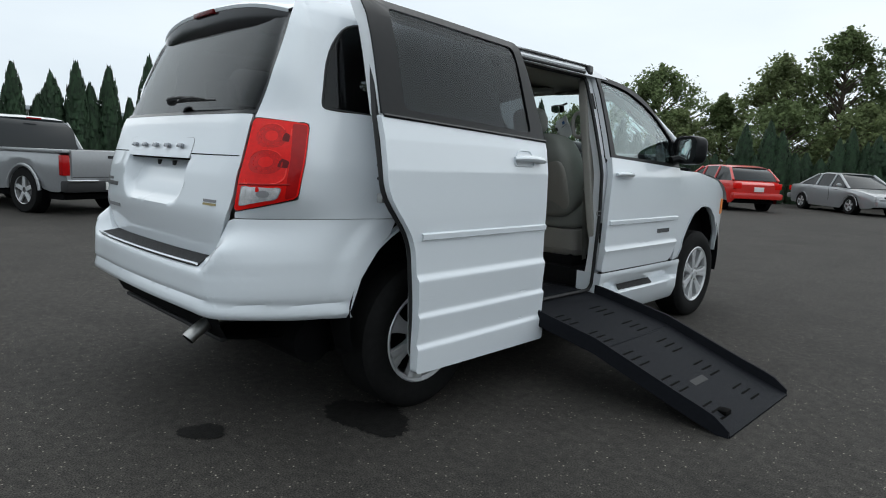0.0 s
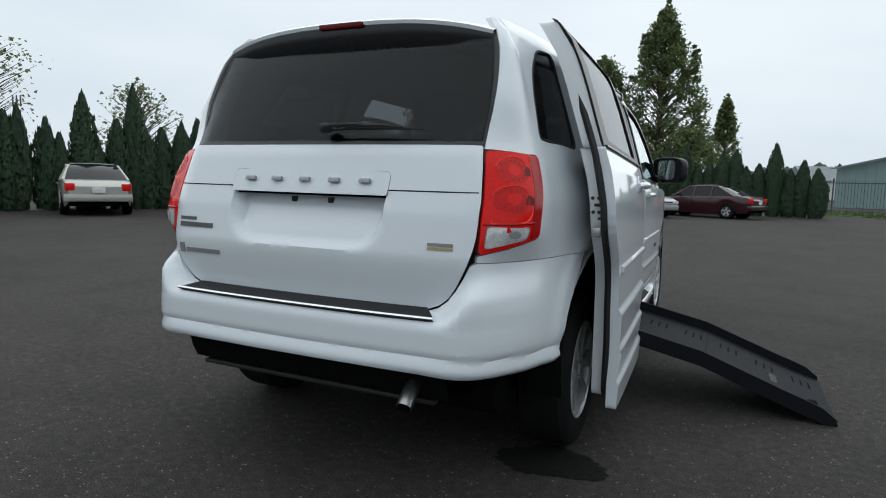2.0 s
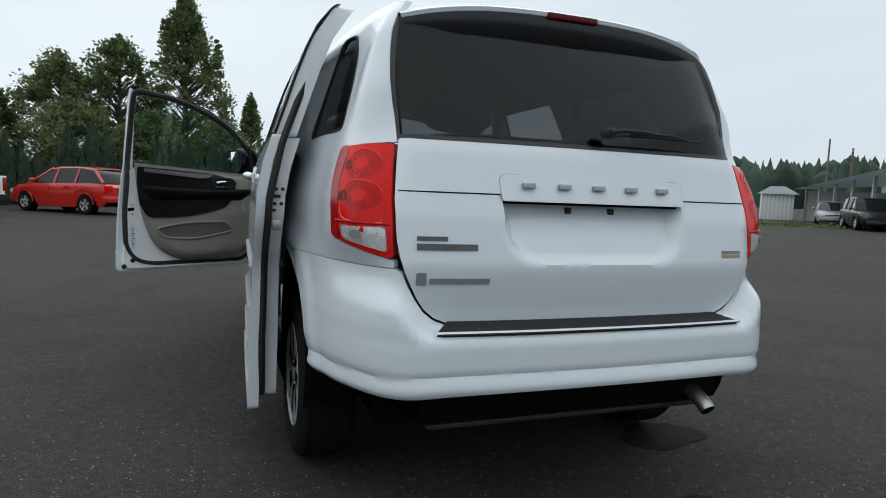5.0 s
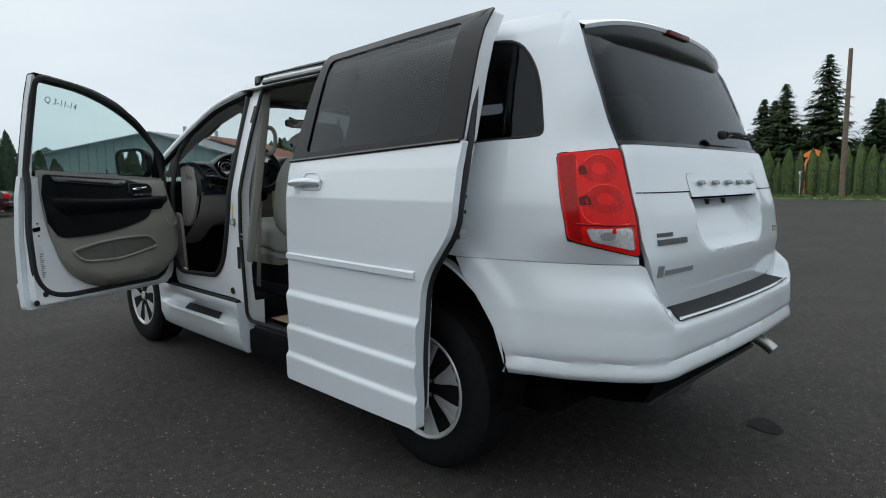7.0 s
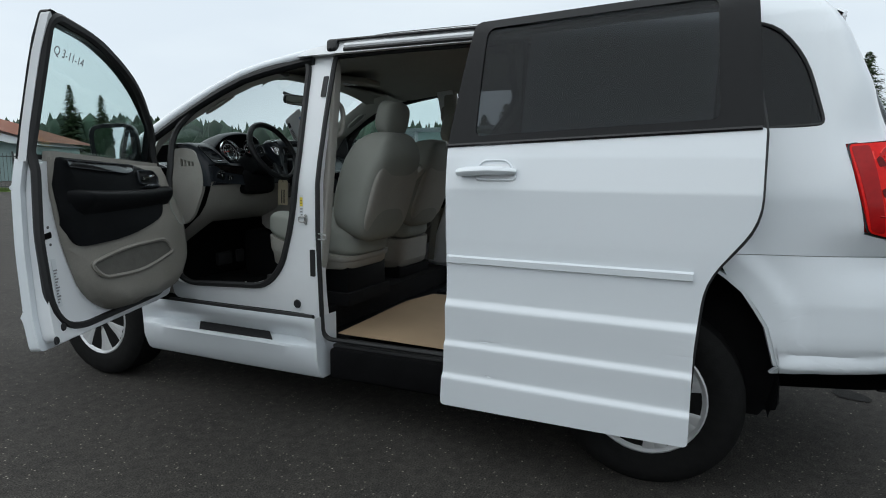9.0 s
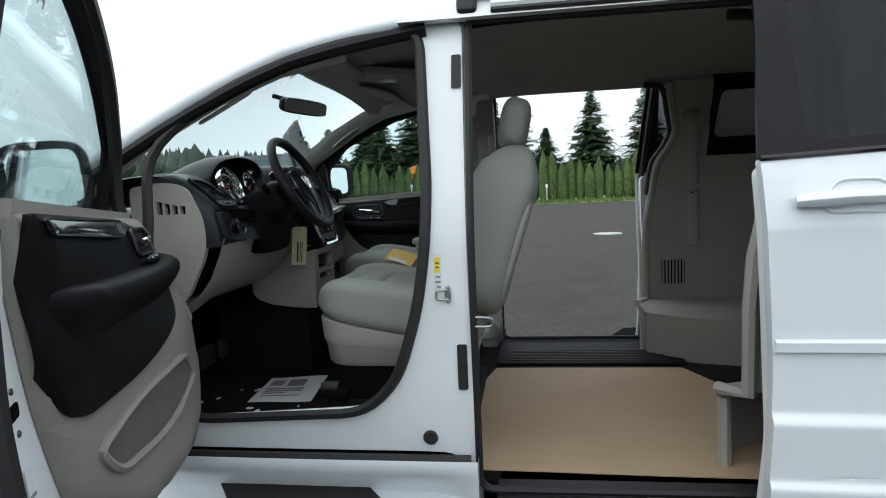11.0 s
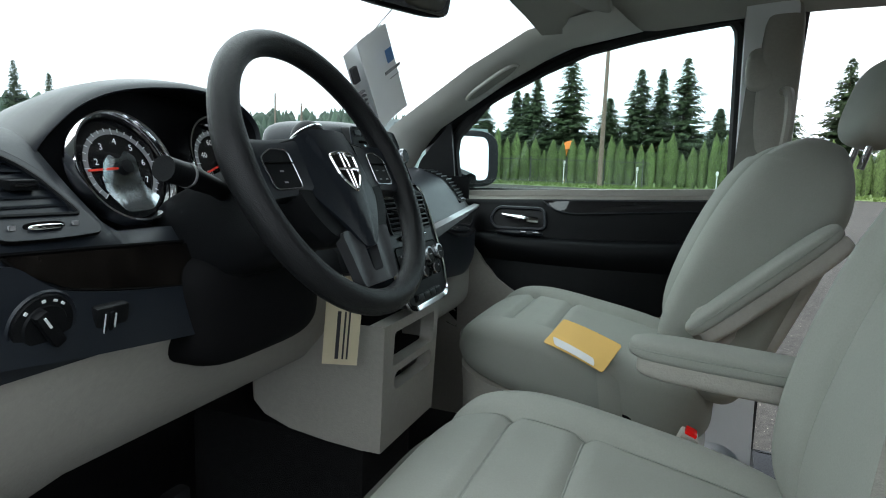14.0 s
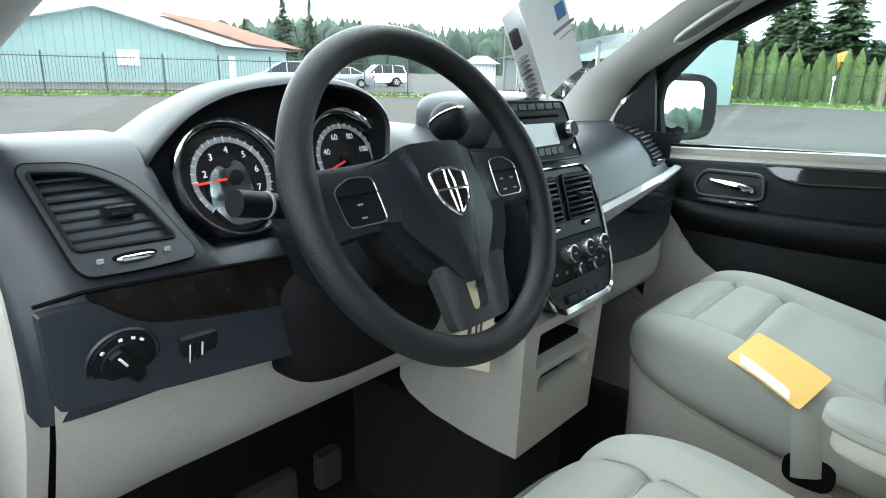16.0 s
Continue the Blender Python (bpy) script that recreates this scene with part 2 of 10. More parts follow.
M = dict(
    asphalt=asphalt_material(),
    paint=mat("white_car_paint", (0.69, 0.73, 0.765), 0.32, coat=0.9, var=0.012, scale=1.5),
    paint_in=mat("white_inner_paint", (0.74, 0.76, 0.78), 0.42, coat=0.25, var=0.03, scale=6),
    black=mat("black_gloss_trim", (0.012, 0.012, 0.014), 0.18, var=0.1),
    frame=mat("dark_window_frame", (0.008, 0.0085, 0.0095), 0.34, spec=0.20, var=0.1, scale=30),
    rubber=mat("black_rubber", (0.014, 0.014, 0.015), 0.62, var=0.15, scale=40, bump=0.1),
    tyre=mat("tyre_rubber", (0.008, 0.008, 0.008), 0.8, spec=0.15, var=0.25, scale=30, bump=0.3, bscale=120),
    # underbody colour; on the backs of recesses it stands in for shade
    under=mat("underbody_and_recess_black", (0.004, 0.004, 0.0045), 0.85, spec=0.1, var=0.3, scale=12),
    steel=mat("dull_steel", (0.42, 0.42, 0.41), 0.38, 1.0, var=0.2, scale=25),
    steel_dark=mat("dark_steel", (0.12, 0.12, 0.12), 0.45, 0.8, var=0.2, scale=25),
    alloy=mat("silver_wheel_paint", (0.56, 0.57, 0.58), 0.34, 0.35, var=0.08, scale=15),
    chrome=mat("chrome", (0.80, 0.81, 0.83), 0.08, 1.0),
    dark_glass=glass_material("privacy_glass", (0.28, 0.292, 0.30), gloss=0.020, graze=0.5),
    glass=glass_material("clear_glass", (0.84, 0.918, 0.908)),
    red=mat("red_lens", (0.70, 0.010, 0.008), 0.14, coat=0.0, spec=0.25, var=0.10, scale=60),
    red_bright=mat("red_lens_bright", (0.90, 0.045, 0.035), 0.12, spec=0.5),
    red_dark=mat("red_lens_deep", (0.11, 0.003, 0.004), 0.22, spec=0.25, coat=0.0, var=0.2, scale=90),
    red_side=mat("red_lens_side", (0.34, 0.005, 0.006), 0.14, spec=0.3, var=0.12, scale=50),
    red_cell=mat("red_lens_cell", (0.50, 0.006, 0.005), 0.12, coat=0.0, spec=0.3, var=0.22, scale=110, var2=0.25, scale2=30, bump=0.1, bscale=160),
    lens=mat("clear_lens", (0.60, 0.60, 0.61), 0.1, 0.2, coat=0.5, var=0.30, scale=260, var2=0.2, scale2=60),
    ramp=mat("black_ramp_coating", (0.008, 0.009, 0.012), 0.7, spec=0.15, var=0.15, scale=50, bump=0.35, bscale=260),
    step_pad=mat("black_grip", (0.015, 0.015, 0.016), 0.8, bump=0.6, bscale=300),
    beige=mat("beige_vinyl", (0.318, 0.305, 0.276), 0.55, var=0.05, scale=8, var2=0.05, scale2=120, bump=0.2, bscale=300),
    cloth=mat("grey_beige_cloth", (0.262, 0.270, 0.245), 0.88, var=0.05, scale=7, var2=0.05, scale2=420, bump=0.18, bscale=700),
    headliner=mat("headliner", (0.32, 0.315, 0.288), 0.9, var=0.05, scale=8, bump=0.2, bscale=600),
    dash=mat("dark_dash_vinyl", (0.0082, 0.0106, 0.0146), 0.40, spec=0.34, var=0.1, scale=14, var2=0.12, scale2=260, bump=0.09, bscale=900),
    dash2=mat("black_plastic", (0.0055, 0.0060, 0.0068), 0.46, spec=0.11, var=0.1, scale=20, bump=0.12, bscale=500),
    gloss=mat("piano_black", (0.010, 0.010, 0.011), 0.08, coat=0.5),
    carpet=mat("black_carpet", (0.0065, 0.0065, 0.0072), 0.95, spec=0.25, var=0.3, scale=60, bump=0.6, bscale=400),
    board=mat("brown_floor_paper", (0.42, 0.30, 0.19), 0.75, var=0.06, scale=4, bump=0.08, bscale=30),
    paper=mat("white_paper", (0.72, 0.73, 0.74), 0.7, var=0.03, scale=5),
    label_white=mat("white_label", (0.66, 0.69, 0.71), 0.5, var=0.03, scale=20),
    pillar=mat("pale_grey_plastic", (0.47, 0.47, 0.44), 0.6, var=0.04, scale=8, bump=0.1, bscale=500),
    # near-black that paints the shade inside slots, vents and gaps
    void=mat("opening_shade_black", (0.002, 0.002, 0.002), 0.9, spec=0.1),
    gold=mat("dull_gold_print", (0.34, 0.27, 0.11), 0.5),
    belt_pale=mat("pale_belt_webbing", (0.36, 0.35, 0.325), 0.8, var=0.10, scale=500, var2=0.06, scale2=20, bump=0.3, bscale=900),
    cup=mat("matt_black_cup", (0.007, 0.007, 0.008), 0.55, spec=0.25, var=0.2, scale=40),
    webbing=mat("belt_webbing", (0.215, 0.212, 0.190), 0.8, var=0.10, scale=500, var2=0.06, scale2=20, bump=0.3, bscale=900),
    door_beige=mat("door_beige_vinyl", (0.225, 0.212, 0.188), 0.55, var=0.05, scale=8, var2=0.05, scale2=120, bump=0.2, bscale=300),
    # door beige darkened: the map pocket's inner shade as a colour
    pocket_shade=mat("pocket_shade_beige", (0.10, 0.096, 0.086), 0.85, var=0.12, scale=30, bump=0.2, bscale=500),
    seam=mat("stitched_seam", (0.23, 0.24, 0.22), 0.85),
    film=glass_material("clear_film", (0.62, 0.72, 0.74), 0.25, gloss=0.30),
    tagmat=mat("manila_tag", (0.62, 0.55, 0.38), 0.7, var=0.05, scale=30),
    envelope=mat("yellow_envelope", (0.72, 0.46, 0.14), 0.7, var=0.06, scale=12),
    ink=mat("dark_ink", (0.03, 0.03, 0.035), 0.7),
    grey_ink=mat("grey_ink", (0.22, 0.22, 0.23), 0.6),
    badge=mat("badge_metal", (0.30, 0.31, 0.33), 0.25, 0.9),
    orange=mat("amber", (0.75, 0.22, 0.03), 0.4),
    blue=mat("blue_print", (0.06, 0.16, 0.36), 0.6),
    yellow=mat("yellow_print", (0.75, 0.58, 0.05), 0.6),
    needle=mat("red_needle", (0.75, 0.05, 0.03), 0.4),
    mirror=mat("mirror_glass", (0.85, 0.87, 0.88), 0.015, 1.0),
    wet=mat("wet_patch", (0.010, 0.0095, 0.009), 0.75, spec=0.12, var=0.35, scale=25, bump=0.5, bscale=140),
    cedar=mat("cedar_green", (0.020, 0.045, 0.020), 0.8, var2=0.25, scale2=1.2, random_tint=0.45),
    cedar_l=mat("hedge_green", (0.085, 0.130, 0.038), 0.8, var2=0.25, scale2=1.2, random_tint=0.45),
    fir=leaf_material("fir_green", (0.052, 0.080, 0.038), 0.4, 0.30),
    leaf=leaf_material("leaf_green", (0.150, 0.195, 0.088), 0.30, 0.52),
    leaf2=leaf_material("spring_leaf_green", (0.175, 0.215, 0.100), 0.30, 0.52),
    bark=mat("bark", (0.10, 0.08, 0.06), 0.9, var=0.4, scale=8, bump=0.5, bscale=20),
    hill=mat("distant_wood", (0.030, 0.052, 0.034), 0.9, var2=0.45, scale2=0.12, random_tint=0.3),
    grass=mat("lawn_green", (0.095, 0.145, 0.035), 0.9, var=0.3, scale=6, var2=0.2, scale2=0.4),
    siding=mat("grey_green_siding", (0.24, 0.332, 0.32), 0.6, var=0.05, scale=2),
    roof_grey=mat("pale_metal_roof", (0.40, 0.44, 0.46), 0.45, var=0.06, scale=1.5),
    roof_rust=mat("rust_red_roof", (0.34, 0.13, 0.075), 0.7, var=0.12, scale=3),
    white=mat("white_wall", (0.70, 0.70, 0.68), 0.6, var=0.04, scale=3),
    fence=mat("fence_dark_metal", (0.045, 0.05, 0.05), 0.6),
    wood=mat("weathered_pole", (0.17, 0.13, 0.10), 0.9, var=0.3, scale=6),
    silver=mat("silver_car_paint", (0.30, 0.31, 0.32), 0.32, 0.35, coat=0.6, var=0.03),
    champagne=mat("champagne_car_paint", (0.42, 0.42, 0.38), 0.32, 0.3, coat=0.6, var=0.03),
    red_paint=mat("red_car_paint", (0.55, 0.020, 0.015), 0.3, coat=0.7, var=0.03),
    maroon=mat("maroon_car_paint", (0.034, 0.006, 0.009), 0.3, coat=0.5, var=0.03),
    dark_paint=mat("dark_green_black_paint", (0.010, 0.012, 0.011), 0.3, coat=0.25, var=0.05),
    white_paint=mat("white_truck_paint", (0.75, 0.76, 0.76), 0.35, coat=0.5, var=0.02),
    bluevan=mat("light_blue_paint", (0.26, 0.33, 0.42), 0.35, coat=0.5, var=0.02),
    car_glass=mat("dark_car_glass", (0.014, 0.017, 0.019), 0.08, spec=0.25),
)


# ---------- mesh helpers ----------
def part(name, bm, material, parent=None, label="", sharp=38):
    bmesh.ops.recalc_face_normals(bm, faces=bm.faces[:])
    me = bpy.data.meshes.new(name)
    bm.to_mesh(me)
    bm.free()
    me.polygons.foreach_set("use_smooth", [True] * len(me.polygons))
    me.set_sharp_from_angle(angle=radians(sharp))
    me.materials.append(material)
    ob = new(name, me)
    ob.parent = parent
    if label:
        tagged(ob, label)
    return ob


def thing(name, label, category, m=None, group="", kind=""):
    ob = new(name)
    ob.empty_display_size = 0.1
    if m is not None:
        ob.matrix_basis = m
    return tagged(ob, label, category, group, kind)


def box(x0, x1, y0, y1, z0, z1, bev=0.01, seg=2, m=None, bm=None):
    bm = bm or bmesh.new()
    r = bmesh.ops.create_cube(bm, size=1)
    vs = r["verts"]
    for v in vs:
        v.co = Vector(((x0 + x1) / 2 + v.co.x * (x1 - x0), (y0 + y1) / 2 + v.co.y * (y1 - y0), (z0 + z1) / 2 + v.co.z * (z1 - z0)))
    if bev:
        es = list({e for v in vs for e in v.link_edges})
        bev = min(bev, 0.45 * min(abs(x1 - x0), abs(y1 - y0), abs(z1 - z0)))
        r2 = bmesh.ops.bevel(bm, geom=es, offset=bev, segments=seg, affect="EDGES", profile=0.6)
        vs = list({v for f in r2["faces"] for v in f.verts} | {v for v in vs if v.is_valid})
    if m is not None:
        bmesh.ops.transform(bm, matrix=m, verts=[v for v in vs if v.is_valid])
    return bm


def lathe(profile, n=32, bm=None, m=None, caps=True):
    """Turns (radius, along) points round the x axis."""
    bm = bm or bmesh.new()
    rings = []
    for r, a in profile:
        rings.append([bm.verts.new((a, r * math.cos(2 * math.pi * k / n), r * math.sin(2 * math.pi * k / n))) for k in range(n)])
    for p, q in zip(rings, rings[1:]):
        for k in range(n):
            bm.faces.new((p[k], p[(k + 1) % n], q[(k + 1) % n], q[k]))
    for ring, keep in ((rings[0], profile[0][0]), (rings[-1], profile[-1][0])):
        if keep > 1e-6 and caps:
            bm.faces.new(ring)
    if m is not None:
        bmesh.ops.transform(bm, matrix=m, verts=[v for ring in rings for v in ring])
    bmesh.ops.remove_doubles(bm, verts=[v for ring in rings for v in ring], dist=1e-6)
    return bm


def tube(points, radius, n=8, bm=None, closed=False, flat=1.0):
    """A round rod along points; radius may be a list."""
    bm = bm or bmesh.new()
    pts = [Vector(p) for p in points]
    rad = radius if isinstance(radius, (list, tuple)) else [radius] * len(pts)
    rings = []
    last = None
    for i, p in enumerate(pts):
        a = pts[i - 1] if (i > 0 or closed) else p
        c = pts[(i + 1) % len(pts)] if (i < len(pts) - 1 or closed) else p
        d = (c - a).normalized()
        if last is None:
            up = Vector((0, 0, 1)) if abs(d.z) < 0.9 else Vector((1, 0, 0))
            u = d.cross(up).normalized()
        else:
            u = (last - d * last.dot(d)).normalized()
        last = u
        w = d.cross(u)
        rings.append([bm.verts.new(p + (u * math.cos(2 * math.pi * k / n) + w * math.sin(2 * math.pi * k / n) * flat) * rad[i]) for k in range(n)])
    pairs = list(zip(rings, rings[1:])) + ([(rings[-1], rings[0])] if closed else [])
    for p, q in pairs:
        for k in range(n):
            bm.faces.new((p[k], p[(k + 1) % n], q[(k + 1) % n], q[k]))
    if not closed:
        bm.faces.new(rings[0])
        bm.faces.new(rings[-1])
    return bm


def rounded(pts, r=0.04, n=4):
    """A polygon with its corners rounded; a corner may carry its own radius as a third number."""
    out = []
    k = len(pts)
    for i in range(k):
        p, a, c = Vector(pts[i][:2]), Vector(pts[i - 1][:2]), Vector(pts[(i + 1) % k][:2])
        rr = pts[i][2] if len(pts[i]) > 2 else r
        da, dc = (a - p), (c - p)
        q = min(rr, da.length * 0.48, dc.length * 0.48)
        if q < 1e-4:
            out.append((p.x, p.y))
            continue
        s, e = p + da.normalized() * q, p + dc.normalized() * q
        for j in range(n + 1):
            t = j / n
            w = s * (1 - t) ** 2 + p * 2 * t * (1 - t) + e * t * t
            out.append((w.x, w.y))
    return out


def sheet(outline, holes, fn, thick, step=0.07, bm=None, stepv=None):
    """A curved panel with thickness: a flat outline with holes, cut on a grid and laid by fn(u, v, depth)."""
    own = bmesh.new()
    for loop in [outline] + list(holes):
        vs = [own.verts.new((p[0], p[1], 0)) for p in loop]
        for i in range(len(vs)):
            own.edges.new((vs[i - 1], vs[i]))
    bmesh.ops.triangle_fill(own, use_beauty=True, use_dissolve=False, edges=own.edges[:], normal=(0, 0, 1))
    us, vv = [p[0] for p in outline], [p[1] for p in outline]
    for axis, lo, hi, st in ((0, min(us), max(us), step), (1, min(vv), max(vv), stepv or step)):
        count = max(1, round((hi - lo) / st))
        for i in range(1, count):
            co, no = [0, 0, 0], [0, 0, 0]
            co[axis], no[axis] = lo + (hi - lo) * i / count, 1
            bmesh.ops.bisect_plane(own, geom=own.verts[:] + own.edges[:] + own.faces[:], plane_co=co, plane_no=no, dist=1e-5)
    flat_co = [(v.co.x, v.co.y) for v in own.verts]
    tri = [[v.index for v in f.verts] for f in own.faces] if own.verts.index_update() is None else []
    rim = [(e.verts[0].index, e.verts[1].index) for e in own.edges if len(e.link_faces) == 1]
    own.free()
    bm = bm or bmesh.new()
    top = [bm.verts.new(fn(u, v, 0.0)) for u, v in flat_co]
    for f in tri:
        bm.faces.new([top[i] for i in f])
    if thick:
        low = [bm.verts.new(fn(u, v, thick)) for u, v in flat_co]
        for f in tri:
            bm.faces.new([low[i] for i in reversed(f)])
        for a, c in rim:
            bm.faces.new((top[a], top[c], low[c], low[a]))
    return bm


def lines(rows, bm=None, close_u=False, cap=False):
    """A skin over rows of points."""
    bm = bm or bmesh.new()
    vs = [[bm.verts.new(p) for p in row] for row in rows]
    for a, c in zip(vs, vs[1:]):
        n = len(a)
        for k in range(n if close_u else n - 1):
            try:
                bm.faces.new((a[k], a[(k + 1) % n], c[(k + 1) % n], c[k]))
            except ValueError:
                pass
    if cap:
        bm.faces.new(vs[0])
        bm.faces.new(vs[-1])
    return bm


def write(text, size, m, material, parent=None, name="lettering", depth=0.001, label=""):
    cu = bpy.data.curves.new(name, "FONT")
    cu.body, cu.size, cu.extrude = text, size, depth
    cu.align_x, cu.align_y = "CENTER", "CENTER"
    ob = bpy.data.objects.new(name, cu)
    scene.collection.objects.link(ob)
    me = bpy.data.meshes.new_from_object(ob.evaluated_get(bpy.context.evaluated_depsgraph_get()))
    bpy.data.objects.remove(ob)
    me.transform(m)
    me.materials.clear()
    me.materials.append(material)
    o = new(name, me)
    o.parent = parent
    if label:
        tagged(o, label)
    return o


def ease(t):
    t = min(1.0, max(0.0, t))
    return t * t * (3 - 2 * t)


def smooth3(P, n=6):
    """A smooth line through points."""
    P = [Vector(p) for p in P]
    out = []
    for i in range(len(P) - 1):
        p0, p1, p2, p3 = P[max(i - 1, 0)], P[i], P[i + 1], P[min(i + 2, len(P) - 1)]
        for k in range(n):
            t = k / n
            out.append(0.5 * (2 * p1 + (p2 - p0) * t + (2 * p0 - 5 * p1 + 4 * p2 - p3) * t * t + (3 * p1 - p0 - 3 * p2 + p3) * t ** 3))
    return out + [P[-1]]


def squash(w, d, h, p=4.0, n=5, m=None, fn=None, bm=None):
    """A soft rounded block of half sizes w, d, h; fn may bend it."""
    bm = bm or bmesh.new()
    r = bmesh.ops.create_cube(bm, size=2)
    es = list({e for v in r["verts"] for e in v.link_edges})
    bmesh.ops.subdivide_edges(bm, edges=es, cuts=2 * n + 1, use_grid_fill=True)
    vs = [v for v in bm.verts if v.tag is False]
    for v in vs:
        c = v.co
        k = (abs(c.x) ** p + abs(c.y) ** p + abs(c.z) ** p) ** (-1.0 / p)
        q = Vector((c.x * k * w, c.y * k * d, c.z * k * h))
        if fn:
            q = fn(q)
        v.co = m @ q if m is not None else q
        v.tag = True
    return bm


# ---------- the van's skin: plan curve and insets with height ----------
PLAN = [(0, 0.175), (0.30, 0.180), (0.55, 0.195), (0.66, 0.208), (0.725, 0.245), (0.785, 0.325), (0.835, 0.43), (0.88, 0.56), (0.925, 0.78),
        (0.955, 1.05), (0.975, 1.5), (0.985, 2.2), (0.985, 3.0), (0.975, 3.6), (0.96, 4.15), (0.92, 4.60), (0.82, 4.88), (0.60, 5.05), (0.30, 5.12), (0, 5.14)]
SIDE = [(0.2, 0.10), (0.26, 0.07), (0.45, 0.02), (0.65, 0.0), (0.95, 0.0), (1.15, 0.005), (1.27, 0.03), (1.40, 0.065), (1.60, 0.125), (1.72, 0.165), (1.80, 0.205), (1.86, 0.26), (1.90, 0.33)]
REAR = [(0.2, 0.10), (0.36, 0.02), (0.50, -0.045), (0.535, -0.07), (0.60, -0.075), (0.70, -0.072), (0.724, -0.064), (0.738, -0.045), (0.748, -0.004), (0.80, 0.0), (0.95, 0.0), (1.10, 0.02), (1.31, 0.085), (1.40, 0.125), (1.76, 0.295), (1.80, 0.32), (1.90, 0.40)]


def spline(P, n=12):
    out = []
    P = [Vector(p) for p in P]
    for i in range(len(P) - 1):
        p0 = P[i - 1] if i else Vector((-P[1].x, P[1].y))
        p3 = P[i + 2] if i + 2 < len(P) else Vector((-P[-2].x, P[-2].y))
        p1, p2 = P[i], P[i + 1]
        for k in range(n):
            t = k / n
            out.append(0.5 * (2 * p1 + (p2 - p0) * t + (2 * p0 - 5 * p1 + 4 * p2 - p3) * t * t + (3 * p1 - p0 - 3 * p2 + p3) * t ** 3))
    out.append(P[-1])
    return np.array([tuple(p) for p in out])


CURVE = spline(PLAN)
ARC = np.r_[0, np.cumsum(np.linalg.norm(np.diff(CURVE, axis=0), axis=1))]


def plan(s):
    x, y = np.interp(s, ARC, CURVE[:, 0]), np.interp(s, ARC, CURVE[:, 1])
    a, c = max(s - 0.012, 0), min(s + 0.012, ARC[-1])
    tx, ty = np.interp(c, ARC, CURVE[:, 0]) - np.interp(a, ARC, CURVE[:, 0]), np.interp(c, ARC, CURVE[:, 1]) - np.interp(a, ARC, CURVE[:, 1])
    k = math.hypot(tx, ty)
    return x, y, ty / k, -tx / k


def at_y(y):
    """The arc length at which the side stands at y."""
    i = 36 + int(np.argmin(abs(CURVE[36:-30, 1] - y)))
    return float(ARC[i])


CORNER = (0.56, 1.06)


def raw_skin(s, a, c):
    x, y, nx, ny = plan(s)
    k = min(1.0, max(0.0, (abs(ny) - 0.15) / 0.5)) if y < 2.5 else 0.0
    return x - nx * a, y + k * k * (3 - 2 * k) * c


def skin(s, z, side=1, out=0.0):
    x, y, nx, ny = plan(s)
    a, c = np.interp(z, [p[0] for p in SIDE], [p[1] for p in SIDE]), np.interp(z, [p[0] for p in REAR], [p[1] for p in REAR])
    k = min(1.0, max(0.0, (abs(ny) - 0.15) / 0.5)) if y < 2.5 else 0.0
    k = k * k * (3 - 2 * k)
    px, py = x - nx * a, y + k * c
    w = min(1.0, max(0.0, (z - 1.345) / 0.20))
    if w > 0 and CORNER[0] < s < CORNER[1]:
        # above the belt line the rear corner stays one smooth round
        (ax, ay), (cx, cy) = [raw_skin(u, a, c) for u in CORNER]
        t = (s - CORNER[0]) / (CORNER[1] - CORNER[0])
        qx, qy = cx * 0.985, ay + 0.012
        bx, by = (1 - t) ** 2 * ax + 2 * t * (1 - t) * qx + t * t * cx, (1 - t) ** 2 * ay + 2 * t * (1 - t) * qy + t * t * cy
        w = w * w * (3 - 2 * w)
        px, py = px + (bx - px) * w, py + (by - py) * w
    if z < 1.1 and 0.4 < py < 1.75:
        # the flare round the rear wheel arch
        f = min(1.0, max(0.0, (0.545 - math.hypot(py - 1.10, z - 0.52)) / 0.045))
        px += 0.013 * f * f * (3 - 2 * f)
    if 0.723 < s < 1.25 and 0.935 < z < 1.86:
        # the lamps and the corner posts stand out
        out = out + 0.052 * ease((s - 0.723) / 0.10) * (1 - ease((s - 0.88) / 0.33)) * float(np.interp(z, [0.935, 0.975, 1.03, 1.22, 1.335, 1.72, 1.86], [0.0, 0.45, 1.0, 1.0, 0.62, 0.50, 0.0]))
    return Vector((side * (px + nx * out), py + ny * out, z))


def on_skin(side, out=0.0):
    return lambda u, v, d: skin(u, v, side, out - d)


def skin_panel(outline, side, thick=0.03, out=0.0, holes=(), step=0.08):
    return sheet(outline, holes, on_skin(side, out), thick, step)


def rim_line(outline, side, radius, out=0.0, n=6, flat=1.0):
    return tube([skin(u, v, side, out) for u, v in outline], radius, n, closed=True, flat=flat)

# ---------- ground ----------
def ground():
    bm = bmesh.new()
    ring = [bm.verts.new((1500 * math.cos(a * math.pi / 24), 1500 * math.sin(a * math.pi / 24), 0)) for a in range(48)]
    bm.faces.new(ring)
    tagged(part("ground", bm, M["asphalt"]), "worn dark grey asphalt of an open car lot", "ground", kind="structure")


ground()


